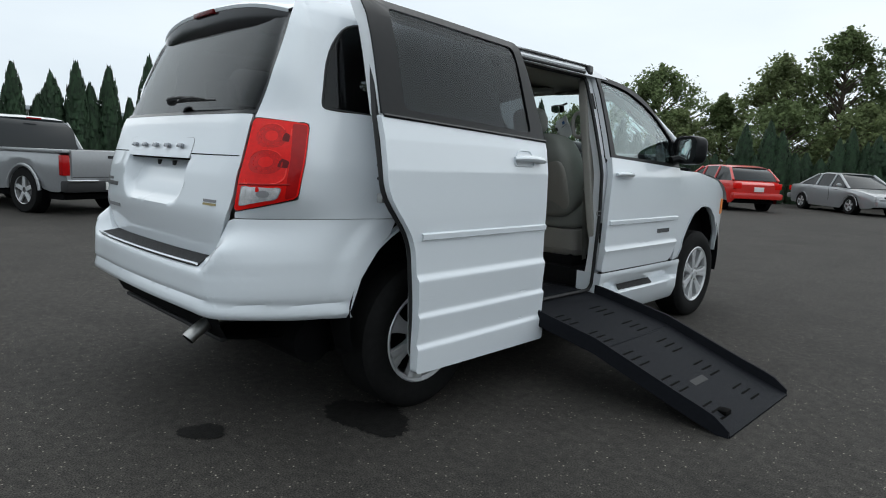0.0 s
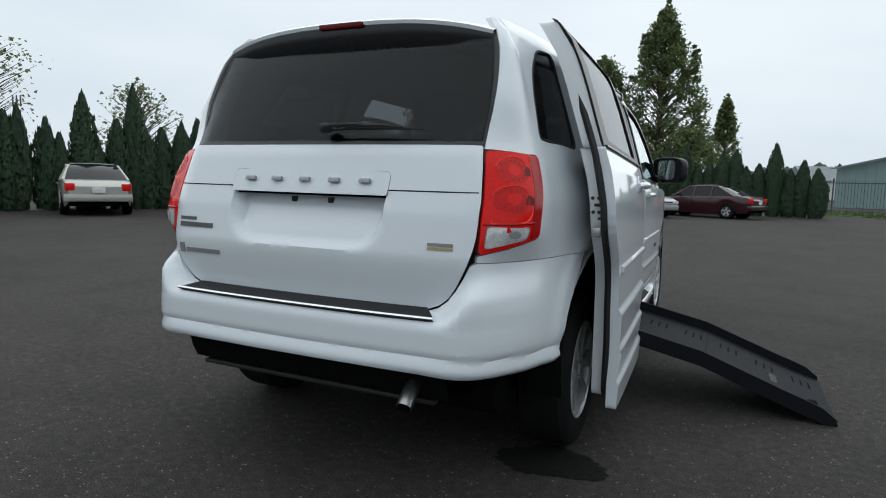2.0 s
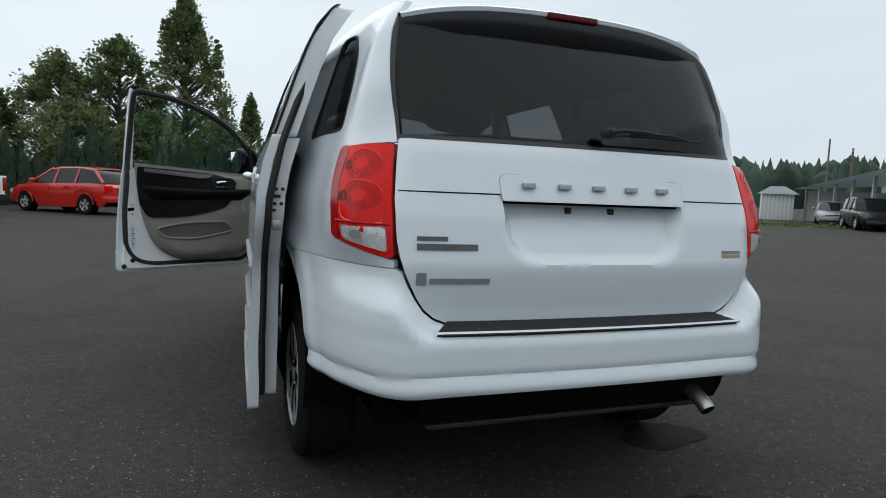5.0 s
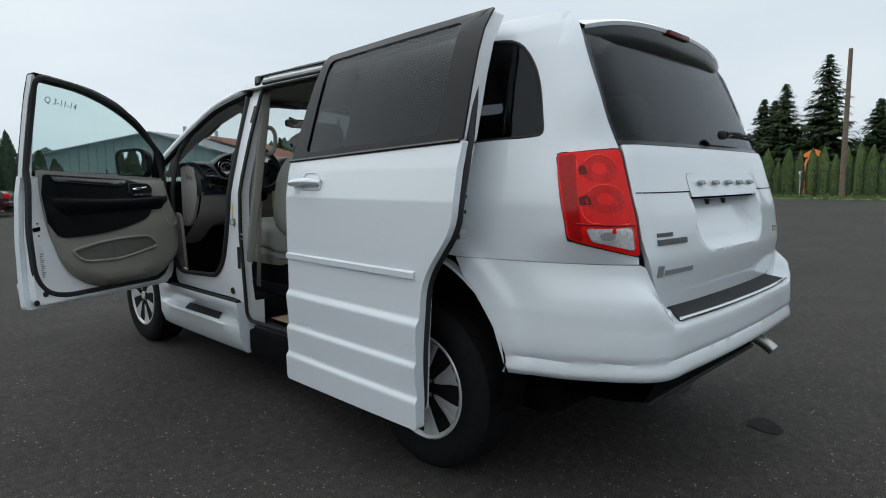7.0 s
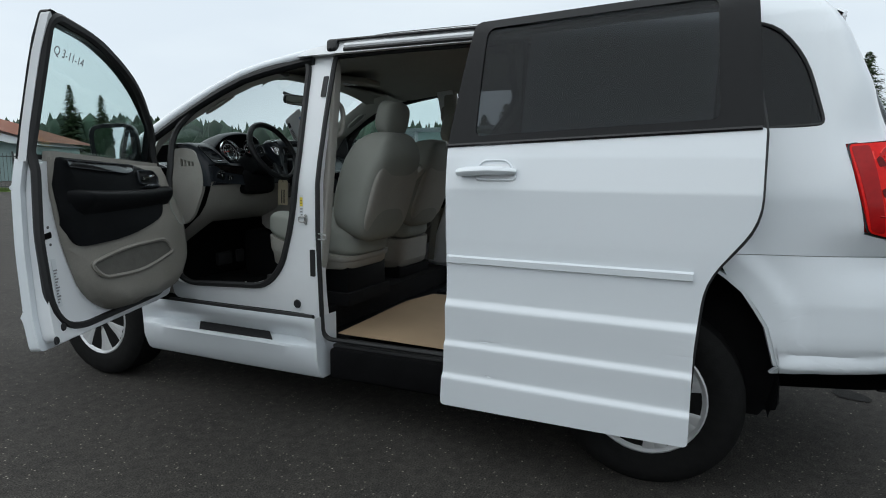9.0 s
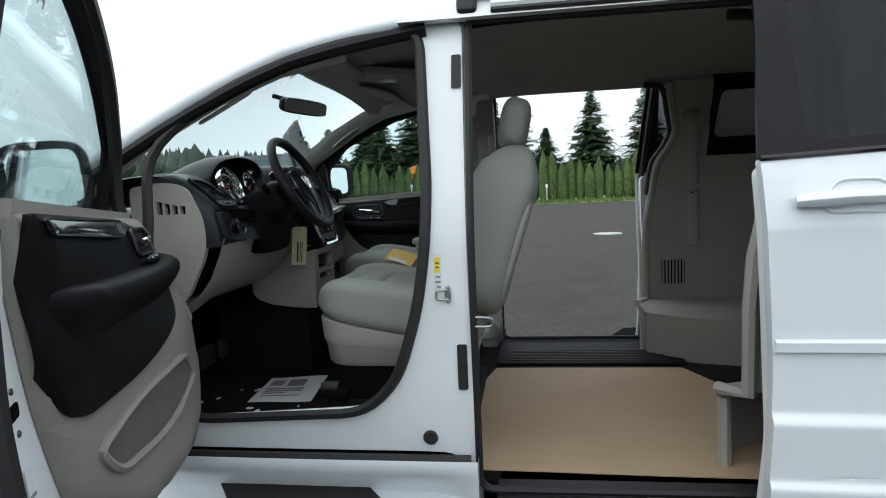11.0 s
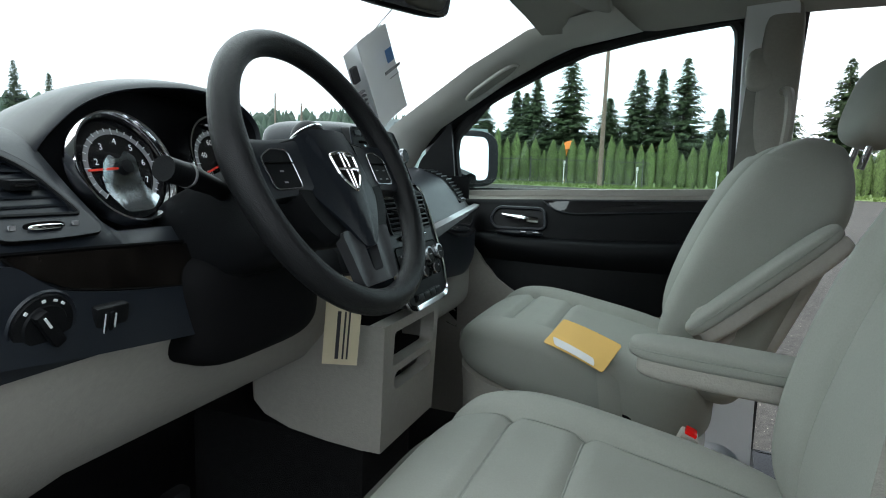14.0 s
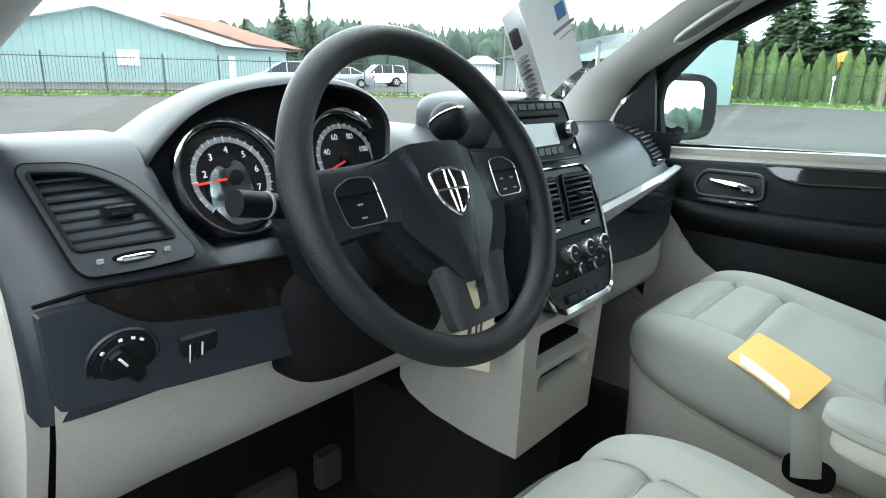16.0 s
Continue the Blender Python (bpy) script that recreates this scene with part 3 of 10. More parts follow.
def blot(name, cx, cy, rx, ry, turn, seed, material, label):
    rng = random.Random(seed)
    bm = bmesh.new()
    ph = [rng.random() * 6.28 for _ in range(5)]
    vs = []
    for k in range(90):
        a = 2 * math.pi * k / 90
        r = 1 + sum(0.16 / (j + 1) * math.sin((j + 2) * a + ph[j]) for j in range(5)) + rng.uniform(-0.075, 0.075)
        p = Vector((rx * r * math.cos(a), ry * r * math.sin(a), 0))
        p.rotate(Euler((0, 0, radians(turn))))
        vs.append(bm.verts.new((cx + p.x, cy + p.y, 0.004)))
    bm.faces.new(vs)
    return tagged(part(name, bm, material), label, "stain", kind="structure")


blot("oil_stain", 0.545, 0.175, 0.085, 0.085, 40, 3, M["wet"], "small dark wet oil spot on the asphalt")
blot("water_stain", 0.86, 0.82, 0.21, 0.17, 30, 12, M["wet"], "dark wet patch on the asphalt by a wheel")


def manhole():
    ob = thing("manhole_cover", "round iron manhole cover set in the asphalt", "manhole cover", Matrix.Translation((12.9, 0.5, 0)))
    bm = lathe([(0, 0.012), (0.29, 0.012), (0.30, 0.004), (0.34, 0.006), (0.35, 0.0)], 32)
    bmesh.ops.rotate(bm, verts=bm.verts[:], matrix=Matrix.Rotation(radians(-90), 3, "Y"))
    part("lid", bm, M["steel"], ob)


manhole()

# ---------- the van ----------
van = thing("minivan", "white minivan with open side doors and a lowered ramp", "van")

ARCH_R = [(at_y(1.10 + 0.43 * math.cos(a)), 0.52 + 0.43 * math.sin(a)) for a in [radians(178 - k * 9.9) for k in range(19)]]
ARCH_F = [(at_y(4.19 + 0.43 * math.cos(a)), 0.50 + 0.43 * math.sin(a)) for a in [radians(176 - k * 9.6) for k in range(19)]]
S_OPEN_R, S_B0, S_B1, S_HINGE = at_y(1.60), at_y(2.605), at_y(2.715), at_y(3.70)

QWIN = rounded([(1.080, 1.385), (1.45, 1.365), (1.45, 1.765), (1.27, 1.755, 0.08), (1.145, 1.62, 0.1)], 0.03)


def van_shell():
    for side in (1, -1):
        # rear quarter with the wheel arch and the quarter window
        out = [(0.726, 0.9345)] + [(0.726, 0.958), (0.963, 1.015), (1.002, 1.318), (0.735, 1.335), (0.817, 1.80), (0.83, 1.855), (S_OPEN_R + 0.02, 1.855), (S_OPEN_R + 0.02, 0.56)]
        arch = [p for p in reversed(ARCH_R) if p[1] > 0.935 or p[0] > at_y(1.1)]
        out += [p for p in arch] + [(1.40, 0.9335)]
        bm = skin_panel(out, side, 0.03, holes=[QWIN], step=0.035)
        part("quarter_panel", bm, M["paint"], van)
        q = part("quarter_window", skin_panel(rounded([(1.073, 1.378), (1.46, 1.358), (1.46, 1.772), (1.265, 1.762, 0.08), (1.138, 1.623, 0.1)], 0.03), side, 0.006, out=-0.006, step=0.1), M["dark_glass"], van, "dark tinted quarter window")
        part("window_seal", rim_line(QWIN, side, 0.007, -0.004), M["rubber"], q)
        # wheel arch lips and liners
        for arc, y0 in ((ARCH_R, 1.10), (ARCH_F, 4.19)):
            rows = []
            for u, v in arc:
                p = skin(u, v, side, 0.004)
                c = Vector((0, y0, 0.51))
                inward = Vector((0, c.y - p.y, c.z - p.z)).normalized()
                rows.append([p, p + inward * 0.012, p + inward * 0.016 - Vector((side * 0.03, 0, 0)), p + inward * 0.0 - Vector((side * 0.05, 0, 0))])
            part("arch_lip", lines(rows), M["paint"], van)
            rows = []
            for k in range(19):
                a = radians(200 - k * 12.2)
                rows.append([Vector((side * xx, y0 + 0.45 * math.cos(a), 0.50 + 0.45 * math.sin(a))) for xx in (0.93, 0.86, 0.79)])
            part("wheel_liner", lines(rows), M["under"], van)
            disc = [Vector((side * 0.79, y0 + 0.455 * math.cos(radians(k * 10)), 0.50 + 0.455 * math.sin(radians(k * 10)))) for k in range(-2, 21)]
            bm = bmesh.new()
            bm.faces.new([bm.verts.new(p) for p in disc] + [bm.verts.new((side * 0.79, y0 - 0.40, 0.30)), bm.verts.new((side * 0.79, y0 + 0.40, 0.30))])
            part("wheel_house", bm, M["under"], van)
        # b-pillar in white body colour with the door aperture
        bp = [(S_B0, 0.42), (S_B0 + 0.012, 1.0), (S_B0 + 0.02, 1.78), (S_B1 + 0.006, 1.80), (S_B1 - 0.018, 1.30), (S_B1 - 0.012, 1.14), (S_B1 + 0.002, 1.04), (S_B1 + 0.018, 0.95), (S_B1 + 0.042, 0.865), (S_B1 + 0.085, 0.745), (S_B1 + 0.18, 0.640, 0.1), (S_HINGE - 0.18, 0.60), (S_HINGE - 0.10, 0.64),
              (S_HINGE - 0.10, 0.52), (S_B1 + 0.02, 0.52), (S_B0 + 0.05, 0.515)]
        pil = part("door_pillar", skin_panel(rounded(bp, 0.05), side, 0.06, out=-0.055, step=0.09), M["paint_in"], van, "white painted door pillar")
        for zz, ln in ((1.615, 0.10), (0.775, 0.13)):
            part("pillar_plug", skin_panel(rounded([(S_B0 + 0.022, zz - ln / 2), (S_B0 + 0.05, zz - ln / 2), (S_B0 + 0.05, zz + ln / 2), (S_B0 + 0.022, zz + ln / 2)], 0.006), side, 0.01, out=-0.050, step=0.2), M["rubber"], pil)
        bm = lathe([(0, 0.006), (0.018, 0.006), (0.022, 0.0)], 16)
        p = skin(at_y(2.715), 0.565, side, -0.05)
        bmesh.ops.transform(bm, matrix=Matrix.Translation(p) @ Matrix.Scale(side, 4, (1, 0, 0)), verts=bm.verts[:])
        part("pillar_plug", bm, M["rubber"], pil)
        # door strikers
        for sy, sz, dy in ((2.634, 0.906, -0.05), (2.672, 0.984, 0.03)):
            p = skin(at_y(sy), sz, side, -0.05)
            bm = squash(0.004, 0.009, 0.026, 2.4, 5, m=Matrix.Translation(p))
            loop = [p + Vector((side * 0.004, 0, 0.013)), p + Vector((side * 0.010, dy * 0.6, 0.013)), p + Vector((side * 0.011, dy, 0.010)), p + Vector((side * 0.011, dy * 1.05, 0.0)), p + Vector((side * 0.011, dy, -0.010)), p + Vector((side * 0.010, dy * 0.6, -0.013)), p + Vector((side * 0.004, 0, -0.013))]
            for zz in (-0.019, 0.019):
                squash(0.004, 0.005, 0.005, 2.5, 2, m=Matrix.Translation(p + Vector((side * 0.004, 0, zz))), bm=bm)
            tube(smooth3(loop, 3), 0.0036, 8, bm)
            part("door_striker", bm, M["steel"], pil)
        # seals round both apertures
        ap = [(at_y(2.609), 0.40), (at_y(2.609), 0.95), (at_y(2.613), 1.20), (at_y(2.622), 1.50), (at_y(2.630), 1.72), (at_y(2.59), 1.765), (S_OPEN_R + 0.05, 1.765), (S_OPEN_R + 0.05, 0.40)]
        part("door_seal", rim_line(rounded(ap, 0.05), side, 0.0115, -0.050), M["rubber"], van)
        fa = [(S_B1 + 0.044, 0.865), (S_B1 + 0.020, 0.95), (S_B1 + 0.004, 1.04), (S_B1 - 0.010, 1.14), (S_B1 - 0.016, 1.29), (S_B1 + 0.008, 1.745, 0.06), (at_y(3.02), 1.728, 0.15), (at_y(3.24), 1.665, 0.1), (at_y(3.40), 1.578, 0.1), (at_y(3.60), 1.42, 0.1), (S_HINGE - 0.12, 1.22, 0.05), (S_HINGE - 0.11, 0.70, 0.12), (S_HINGE - 0.22, 0.612, 0.1), (S_B1 + 0.19, 0.640, 0.12), (S_B1 + 0.088, 0.735, 0.08)]
        part("door_seal", rim_line(rounded(fa, 0.05), side, 0.016, -0.05), M["rubber"], van)
        # rocker with a moulded step
        st = at_y(2.575), at_y(3.79)
        prof = [(0.515, -0.004), (0.50, 0.0), (0.47, -0.004), (0.405, -0.065), (0.392, -0.068), (0.372, 0.0), (0.36, 0.006), (0.30, -0.008), (0.225, -0.03), (0.205, -0.05), (0.205, -0.11)]
        rows = []
        for k in range(25):
            u = st[0] + (st[1] - st[0]) * k / 24
            e = min(1.0, min(k, 24 - k) / 3.0)
            e = e * e * (3 - 2 * e)
            rows.append([skin(u, 0.515 + (z - 0.515), side, -np.interp(z, [0.2, 0.26, 0.45, 0.65], [-0.085, -0.055, -0.012, 0.0]) + (o if z > 0.45 or z < 0.3 else o * e + -0.006 * (1 - e)) ) for z, o in prof])
        rk = part("rocker_step", lines(rows, cap=False), M["paint"], van, "white moulded rocker step below the front door")
        for k in (0, 24):
            bm = bmesh.new()
            vs = [bm.verts.new(p) for p in rows[k]] + [bm.verts.new((side * 0.80, rows[k][0].y, 0.21)), bm.verts.new((side * 0.80, rows[k][0].y, 0.515))]
            bm.faces.new(vs)
            part("end_cap", bm, M["paint"], rk)
        pad = rounded([(at_y(2.90), 0.0), (at_y(3.34), 0.0), (at_y(3.40), 1.0), (at_y(2.93), 1.0)], 0.01)
        bm = sheet(pad, [], lambda u, v, d: Vector((side * (0.962 - 0.055 * v), plan(u)[1], 0.376 + 0.022 * v + 0.004 - d)), 0.004, 0.2)
        part("grip_pad", bm, M["step_pad"], rk, "black grip strip")
        part("sill_seal", tube([skin(u, 0.515, side, -0.01) for u in np.linspace(S_B0 + 0.02, S_HINGE - 0.12, 14)], 0.014, 6), M["rubber"], van)
        # sill below the sliding door
        part("door_sill", box(min(side * 0.80, side * 0.935), max(side * 0.80, side * 0.935), 1.45, 2.56, 0.22, 0.365, 0.02), M["under"], van)
        part("sill_step", box(min(side * 0.72, side * 0.90), max(side * 0.72, side * 0.90), 1.45, 2.56, 0.360, 0.378, 0.006), M["rubber"], van)
        # front fender
        fen = [(S_HINGE - 0.02, 0.52)] + [(S_HINGE - 0.02, 1.20), (at_y(4.0), 1.19), (at_y(4.45), 1.13), (at_y(4.75), 1.02), (at_y(4.80), 0.80), (at_y(4.80), 0.55)] + [p for p in reversed(ARCH_F)]
        part("front_fender", skin_panel(fen, side, 0.02), M["paint"], van)
        hl = rounded([(at_y(4.76), 0.80), (at_y(4.76), 1.0), (5.62, 0.93), (5.70, 0.80)], 0.03)
        part("headlight", skin_panel(hl, side, 0.03, 0.004), M["lens"], van)
        part("marker_lamp", skin_panel(rounded([(at_y(4.62), 0.84), (at_y(4.74), 0.84), (at_y(4.74), 0.97), (at_y(4.66), 0.97)], 0.02), side, 0.012, 0.006, step=0.06), M["orange"], van, "amber side marker lamp")
        # cant rail above the doors and the slide track
        part("roof_drip_rail", sheet([(at_y(1.45), 1.772), (at_y(1.45), 1.853), (at_y(2.5), 1.845), (at_y(2.75), 1.80), (at_y(2.78), 1.765)], [], on_skin(side, 0.0), 0.05, 0.1), M["paint_in"], van)
        tr = [skin(u, 1.83, side, 0.016) for u in np.linspace(at_y(1.75), at_y(2.60), 12)]
        part("roof_rack_rail", tube(tr, 0.011, 8, flat=0.8), M["black"], van, "black roof strip above the sliding door")
        part("slide_track", tube([skin(u, 1.800, side, 0.002) for u in np.linspace(at_y(1.70), at_y(2.52), 12)], 0.013, 8), M["paint_in"], van, "white upper slide track")
        part("track_gap", tube([skin(u, 1.7815, side, 0.003) for u in np.linspace(at_y(1.70), at_y(2.56), 12)], 0.009, 6), M["rubber"], van)
        p = skin(at_y(2.60), 1.805, side, 0.004)
        part("track_cap", squash(0.016, 0.030, 0.030, 4, 3, m=Matrix.Translation(p)), M["black"], van, "black track end cap")
        # a-pillar outside and inside
        arc = [(0.745, 2.75, 1.785), (0.752, 2.91, 1.762), (0.757, 3.035, 1.741), (0.765, 3.17, 1.711), (0.78, 3.30, 1.660), (0.80, 3.448, 1.590), (0.82, 3.573, 1.522), (0.84, 3.668, 1.463), (0.865, 3.79, 1.385), (0.885, 3.92, 1.285)]
        part("a_pillar", tube([Vector((side * x, y, z)) for x, y, z in arc], [0.024, 0.024, 0.024, 0.024, 0.025, 0.027, 0.029, 0.031, 0.034, 0.036], 12), M["paint"], van, "white windscreen pillar")
        part("aperture_frame", tube([Vector((side * (x + 0.018), y - 0.018, z - 0.036)) for x, y, z in arc[:9]], 0.021, 8), M["frame"], van, "dark frame round the front door opening")
        rows = []
        for g, w in (((0.875, 3.76, 1.27), (0.80, 3.90, 1.27)), ((0.865, 3.70, 1.37), (0.77, 3.85, 1.36)), ((0.855, 3.62, 1.452), (0.72, 3.752, 1.442)), ((0.815, 3.392, 1.590), (0.63, 3.464, 1.609)), ((0.785, 3.22, 1.675), (0.56, 3.28, 1.690)), ((0.765, 3.0, 1.715), (0.54, 3.06, 1.735))):
            g, w = Vector(g), Vector(w)
            row = []
            for k in range(9):
                t = k / 8
                b_ = math.sin(math.pi * t) ** 0.7
                q = g.lerp(w, t) + Vector((-0.022, -0.018, -0.022)) * b_
                row.append(Vector((side * q.x, q.y, q.z)))
            rows.append(row)
        part("a_pillar_trim", lines(rows), M["pillar"], van, "light beige inner windscreen pillar trim", 80)


van_shell()


def rear_end():
    fn = lambda out: (lambda u, v, d: skin(abs(u), v, 1 if u >= 0 else -1, out - d))
    # bumper cover, round the corner to the wheel arch
    low = [(0.0, 0.548), (0.3, 0.547), (0.55, 0.543), (0.75, 0.534), (0.95, 0.518), (1.216, 0.506)]
    edge = [(1.216, 0.506)] + [p for p in ARCH_R if p[0] < 1.43 and 0.53 < p[1] < 0.93]
    gate_ol = rounded([(-0.60, 0.754, 0.10), (0.60, 0.754, 0.10), (0.720, 0.97, 0.1), (0.733, 1.346, 0.01), (-0.733, 1.346, 0.01), (-0.720, 0.97, 0.1)], 0.05)
    near = sorted([p for p in gate_ol if p[0] > 0.3 and p[1] < 0.945], key=lambda p: -p[0])
    top = [(1.415, 0.9315), (0.723, 0.9315)] + [(u + 0.007, v - 0.005) for u, v in near] + [(0.0, 0.747)]
    right = low[:-1] + edge + top
    loop = right + [(-u, v) for u, v in reversed(right[1:-1])]
    rim = [p for p in gate_ol if p[0] > 0.30 and p[1] < 1.0]
    rim = sorted(rim, key=lambda p: (p[1], p[0]))
    def gap_to_gate(a, v):
        best = 9.0
        for (ax, ay), (bx, by) in zip(rim, rim[1:]):
            k = min(1, max(0, ((a - ax) * (bx - ax) + (v - ay) * (by - ay)) / max(1e-9, (bx - ax) ** 2 + (by - ay) ** 2)))
            best = min(best, math.hypot(a - ax - k * (bx - ax), v - ay - k * (by - ay)))
        return best
    def bump_fn(u, v, d):
        a = abs(u)
        bulge = 0.030 * math.exp(-((a - 0.95) / 0.28) ** 2) * np.interp(v, [0.5, 0.62, 0.76, 0.93], [0.5, 1, 0.9, 0.0])
        rise = 0.026 * (1 - ease((a - 0.55) / 0.60))
        lip = 0.010 * math.exp(-((v - 0.535 - rise) / 0.020) ** 2) - 0.007 * math.exp(-((v - 0.580 - rise) / 0.009) ** 2)
        lip -= 0.022 * max(0.0, (0.528 + rise - v) / 0.010) ** 2 * 0.1
        ledge = 0.0
        if v > 0.715 and 0.45 < a < 1.30:
            # the shoulder: the proud face climbs beside the liftgate and folds back to it in a hollow ledge
            have = -float(np.interp(v, [p[0] for p in REAR], [p[1] for p in REAR]))
            want = 0.070 * ease((gap_to_gate(a, v) - 0.006) / 0.085) * (1 - ease((v - 0.80) / 0.105))
            ledge = max(0.0, want - max(have, 0.0)) * ease((abs(plan(a)[3]) - 0.15) / 0.5)
        p = skin(a, v, 1 if u >= 0 else -1, bulge + lip * (1 if a < 1.2 else 0.3) - d)
        p.y -= ledge
        return p
    bumper = part("rear_bumper", sheet(loop, [], bump_fn, 0.025, 0.030, stepv=0.0125), M["paint"], van, "white painted rear bumper")
    # dark step pad on top of the bumper
    pad = rounded([(-0.60, 0.0), (0.60, 0.0), (0.54, 1.0), (-0.54, 1.0)], 0.03)
    def pad_fn(u, v, d):
        y0 = plan(abs(u))[1] - 0.066
        return Vector((u, y0 + 0.006 + 0.080 * v, 0.742 + 0.022 * v - d))
    part("bumper_pad", sheet(pad, [], pad_fn, 0.012, 0.08), M["step_pad"], bumper, "dark ribbed bumper step pad")
    part("pad_trim", tube([pad_fn(u, -0.06, -0.002) for u in np.linspace(-0.6, 0.6, 21)], 0.006, 6), M["chrome"], bumper)
    # liftgate
    gate = part("liftgate", sheet(gate_ol, [], gate_fn, 0.03, 0.022, stepv=0.014), M["paint"], van, "white liftgate with a recessed plate area")
    # spoiler, rear glass
    glass = rounded([(-0.722, 1.358, 0.02), (0.722, 1.358, 0.02), (0.785, 1.80, 0.03), (-0.785, 1.80, 0.03)], 0.03)
    gl = part("rear_window", sheet(glass, [], fn(-0.004), 0.006, 0.09), M["dark_glass"], van, "dark tinted rear window")
    for side in (1, -1):
        strip = [(0.724, 1.356), (0.748, 1.356), (0.812, 1.80), (0.787, 1.80)]
        part("glass_border", sheet(strip, [], on_skin(side, -0.002), 0.02, 0.06), M["black"], gl)
    part("glass_border", sheet([(-0.735, 1.349), (0.735, 1.349), (0.737, 1.362), (-0.737, 1.362)], [], fn(0.0005), 0.012, 0.06), M["black"], gl)
    rows = []
    for k in range(33):
        a = -1 + 2 * k / 32
        x = 0.655 * a
        drop = 0.060 * abs(a) ** 3.0
        yb = 0.448 + 0.05 * a * a + 0.015 * abs(a) ** 8
        rows.append([Vector((x * 1.0, 0.86, 1.902 - drop * 0.75)), Vector((x, 0.66, 1.880 - drop)), Vector((x * 0.99, yb + 0.02, 1.860 - drop)), Vector((x * 0.985, yb, 1.850 - drop)),
                     Vector((x * 0.98, yb + 0.003, 1.836 - drop)), Vector((x * 0.98, yb + 0.02, 1.832 - drop))])
    sp = part("spoiler", lines(rows), M["paint"], van, "white roof spoiler")
    # black underside, drawn deeper to paint the spoiler's shadow over the glass
    rows = []
    for k in range(33):
        a = -1 + 2 * k / 32
        x = 0.642 * a
        drop = 0.060 * abs(a) ** 3.0
        yb = 0.448 + 0.05 * a * a + 0.015 * abs(a) ** 8
        rows.append([Vector((x * 1.018, yb + 0.006, 1.837 - drop)), Vector((x * 1.01, yb + 0.006, 1.760 - drop)), Vector((x, yb + 0.022, 1.732 - drop * 0.9)), Vector((x, yb + 0.22, 1.79 - drop * 0.9))])
    part("spoiler_underside", lines(rows), M["black"], sp, "black spoiler underside with the spoiler's shadow band")
    part("brake_light", box(-0.105, 0.105, 0.438, 0.47, 1.826, 1.850, 0.007), M["red_dark"], sp, "dark red high brake light")
    # wiper
    w = part("wiper", tube([(0.060, 0.250, 1.412), (0.10, 0.246, 1.419), (0.20, 0.248, 1.421), (0.31, 0.254, 1.414)], [0.013, 0.0085, 0.0065, 0.005], 8), M["rubber"], gl, "black rear wiper")
    part("pivot_cap", squash(0.030, 0.018, 0.020, 2.6, 4, m=pose(0.060, 0.262, 1.410)), M["rubber"], w)
    part("wiper_blade", tube([(0.070, 0.260, 1.402), (0.27, 0.262, 1.406), (0.48, 0.274, 1.402)], [0.0045, 0.0060, 0.0040], 6), M["rubber"], w)
    part("blade_bridge", tube([(0.150, 0.256, 1.407), (0.230, 0.249, 1.415), (0.310, 0.251, 1.416), (0.400, 0.262, 1.408)], [0.004, 0.0065, 0.0065, 0.004], 6), M["rubber"], w)
    # number plate lamps, bolts
    for sx in (-0.088, 0.088):
        p = gate_fn(sx, 1.131, 0)
        part("plate_bolt", box(p.x - 0.011, p.x + 0.011, p.y - 0.012, p.y + 0.01, p.z - 0.011, p.z + 0.011, 0.003), M["rubber"], gate)
    # badge bars: maker name as plain chrome pieces, model name and converter mark as grey bars
    for k, sx in enumerate((-0.270, -0.135, 0.0, 0.135, 0.270)):
        p = gate_fn(sx, 1.212, 0) + Vector((0, -0.016, 0))
        bm = box(-0.024, 0.024, -0.003, 0.012, -0.0090, 0.0090, 0.004)
        box(-0.015, 0.015, -0.0036, 0.0, -0.0042, 0.0042, 0.001, 1, bm=bm)
        bmesh.ops.transform(bm, matrix=Matrix.Translation(p) @ Matrix.Rotation(radians(-16), 4, "X"), verts=bm.verts[:])
        part("name_block", bm, M["badge"], gate, "dark chrome badge block")
    bars = [(-0.655, 1.032, 0.10, 0.014, "steel_dark"), (-0.655, 1.006, 0.20, 0.020, "steel_dark"), (-0.655, 0.905, 0.032, 0.040, "grey_ink"), (-0.612, 0.898, 0.20, 0.018, "grey_ink"), (0.545, 0.994, 0.095, 0.011, "grey_ink"), (0.545, 0.980, 0.095, 0.009, "gold")]
    for x0, z0, w_, h, mt in bars:
        bm = sheet([(x0, z0 - h / 2), (x0 + w_, z0 - h / 2), (x0 + w_, z0 + h / 2), (x0, z0 + h / 2)], [], lambda u, v, d: gate_fn(u, v, d - 0.0035), 0.003, 0.03)
        part("badge_bar", bm, M[mt], gate, "small badge bar")
    # gate handle recess line
    part("gate_crease", tube([gate_fn(u, 1.178, 0.0005) for u in list(np.linspace(-0.716, -0.37, 10))], 0.0028, 5), M["under"], gate)
    part("gate_crease", tube([gate_fn(u, 1.178, 0.0005) for u in list(np.linspace(0.37, 0.716, 10))], 0.0028, 5), M["under"], gate)
    h = rounded([(-0.365, 1.158, 0.01), (0.365, 1.158, 0.01), (0.372, 1.246, 0.03), (-0.372, 1.246, 0.03)], 0.02)
    part("panel_groove", tube([gate_fn(u, max(v, 1.166), -0.0005) for u, v in h], 0.0015, 5, closed=True), M["grey_ink"], gate)
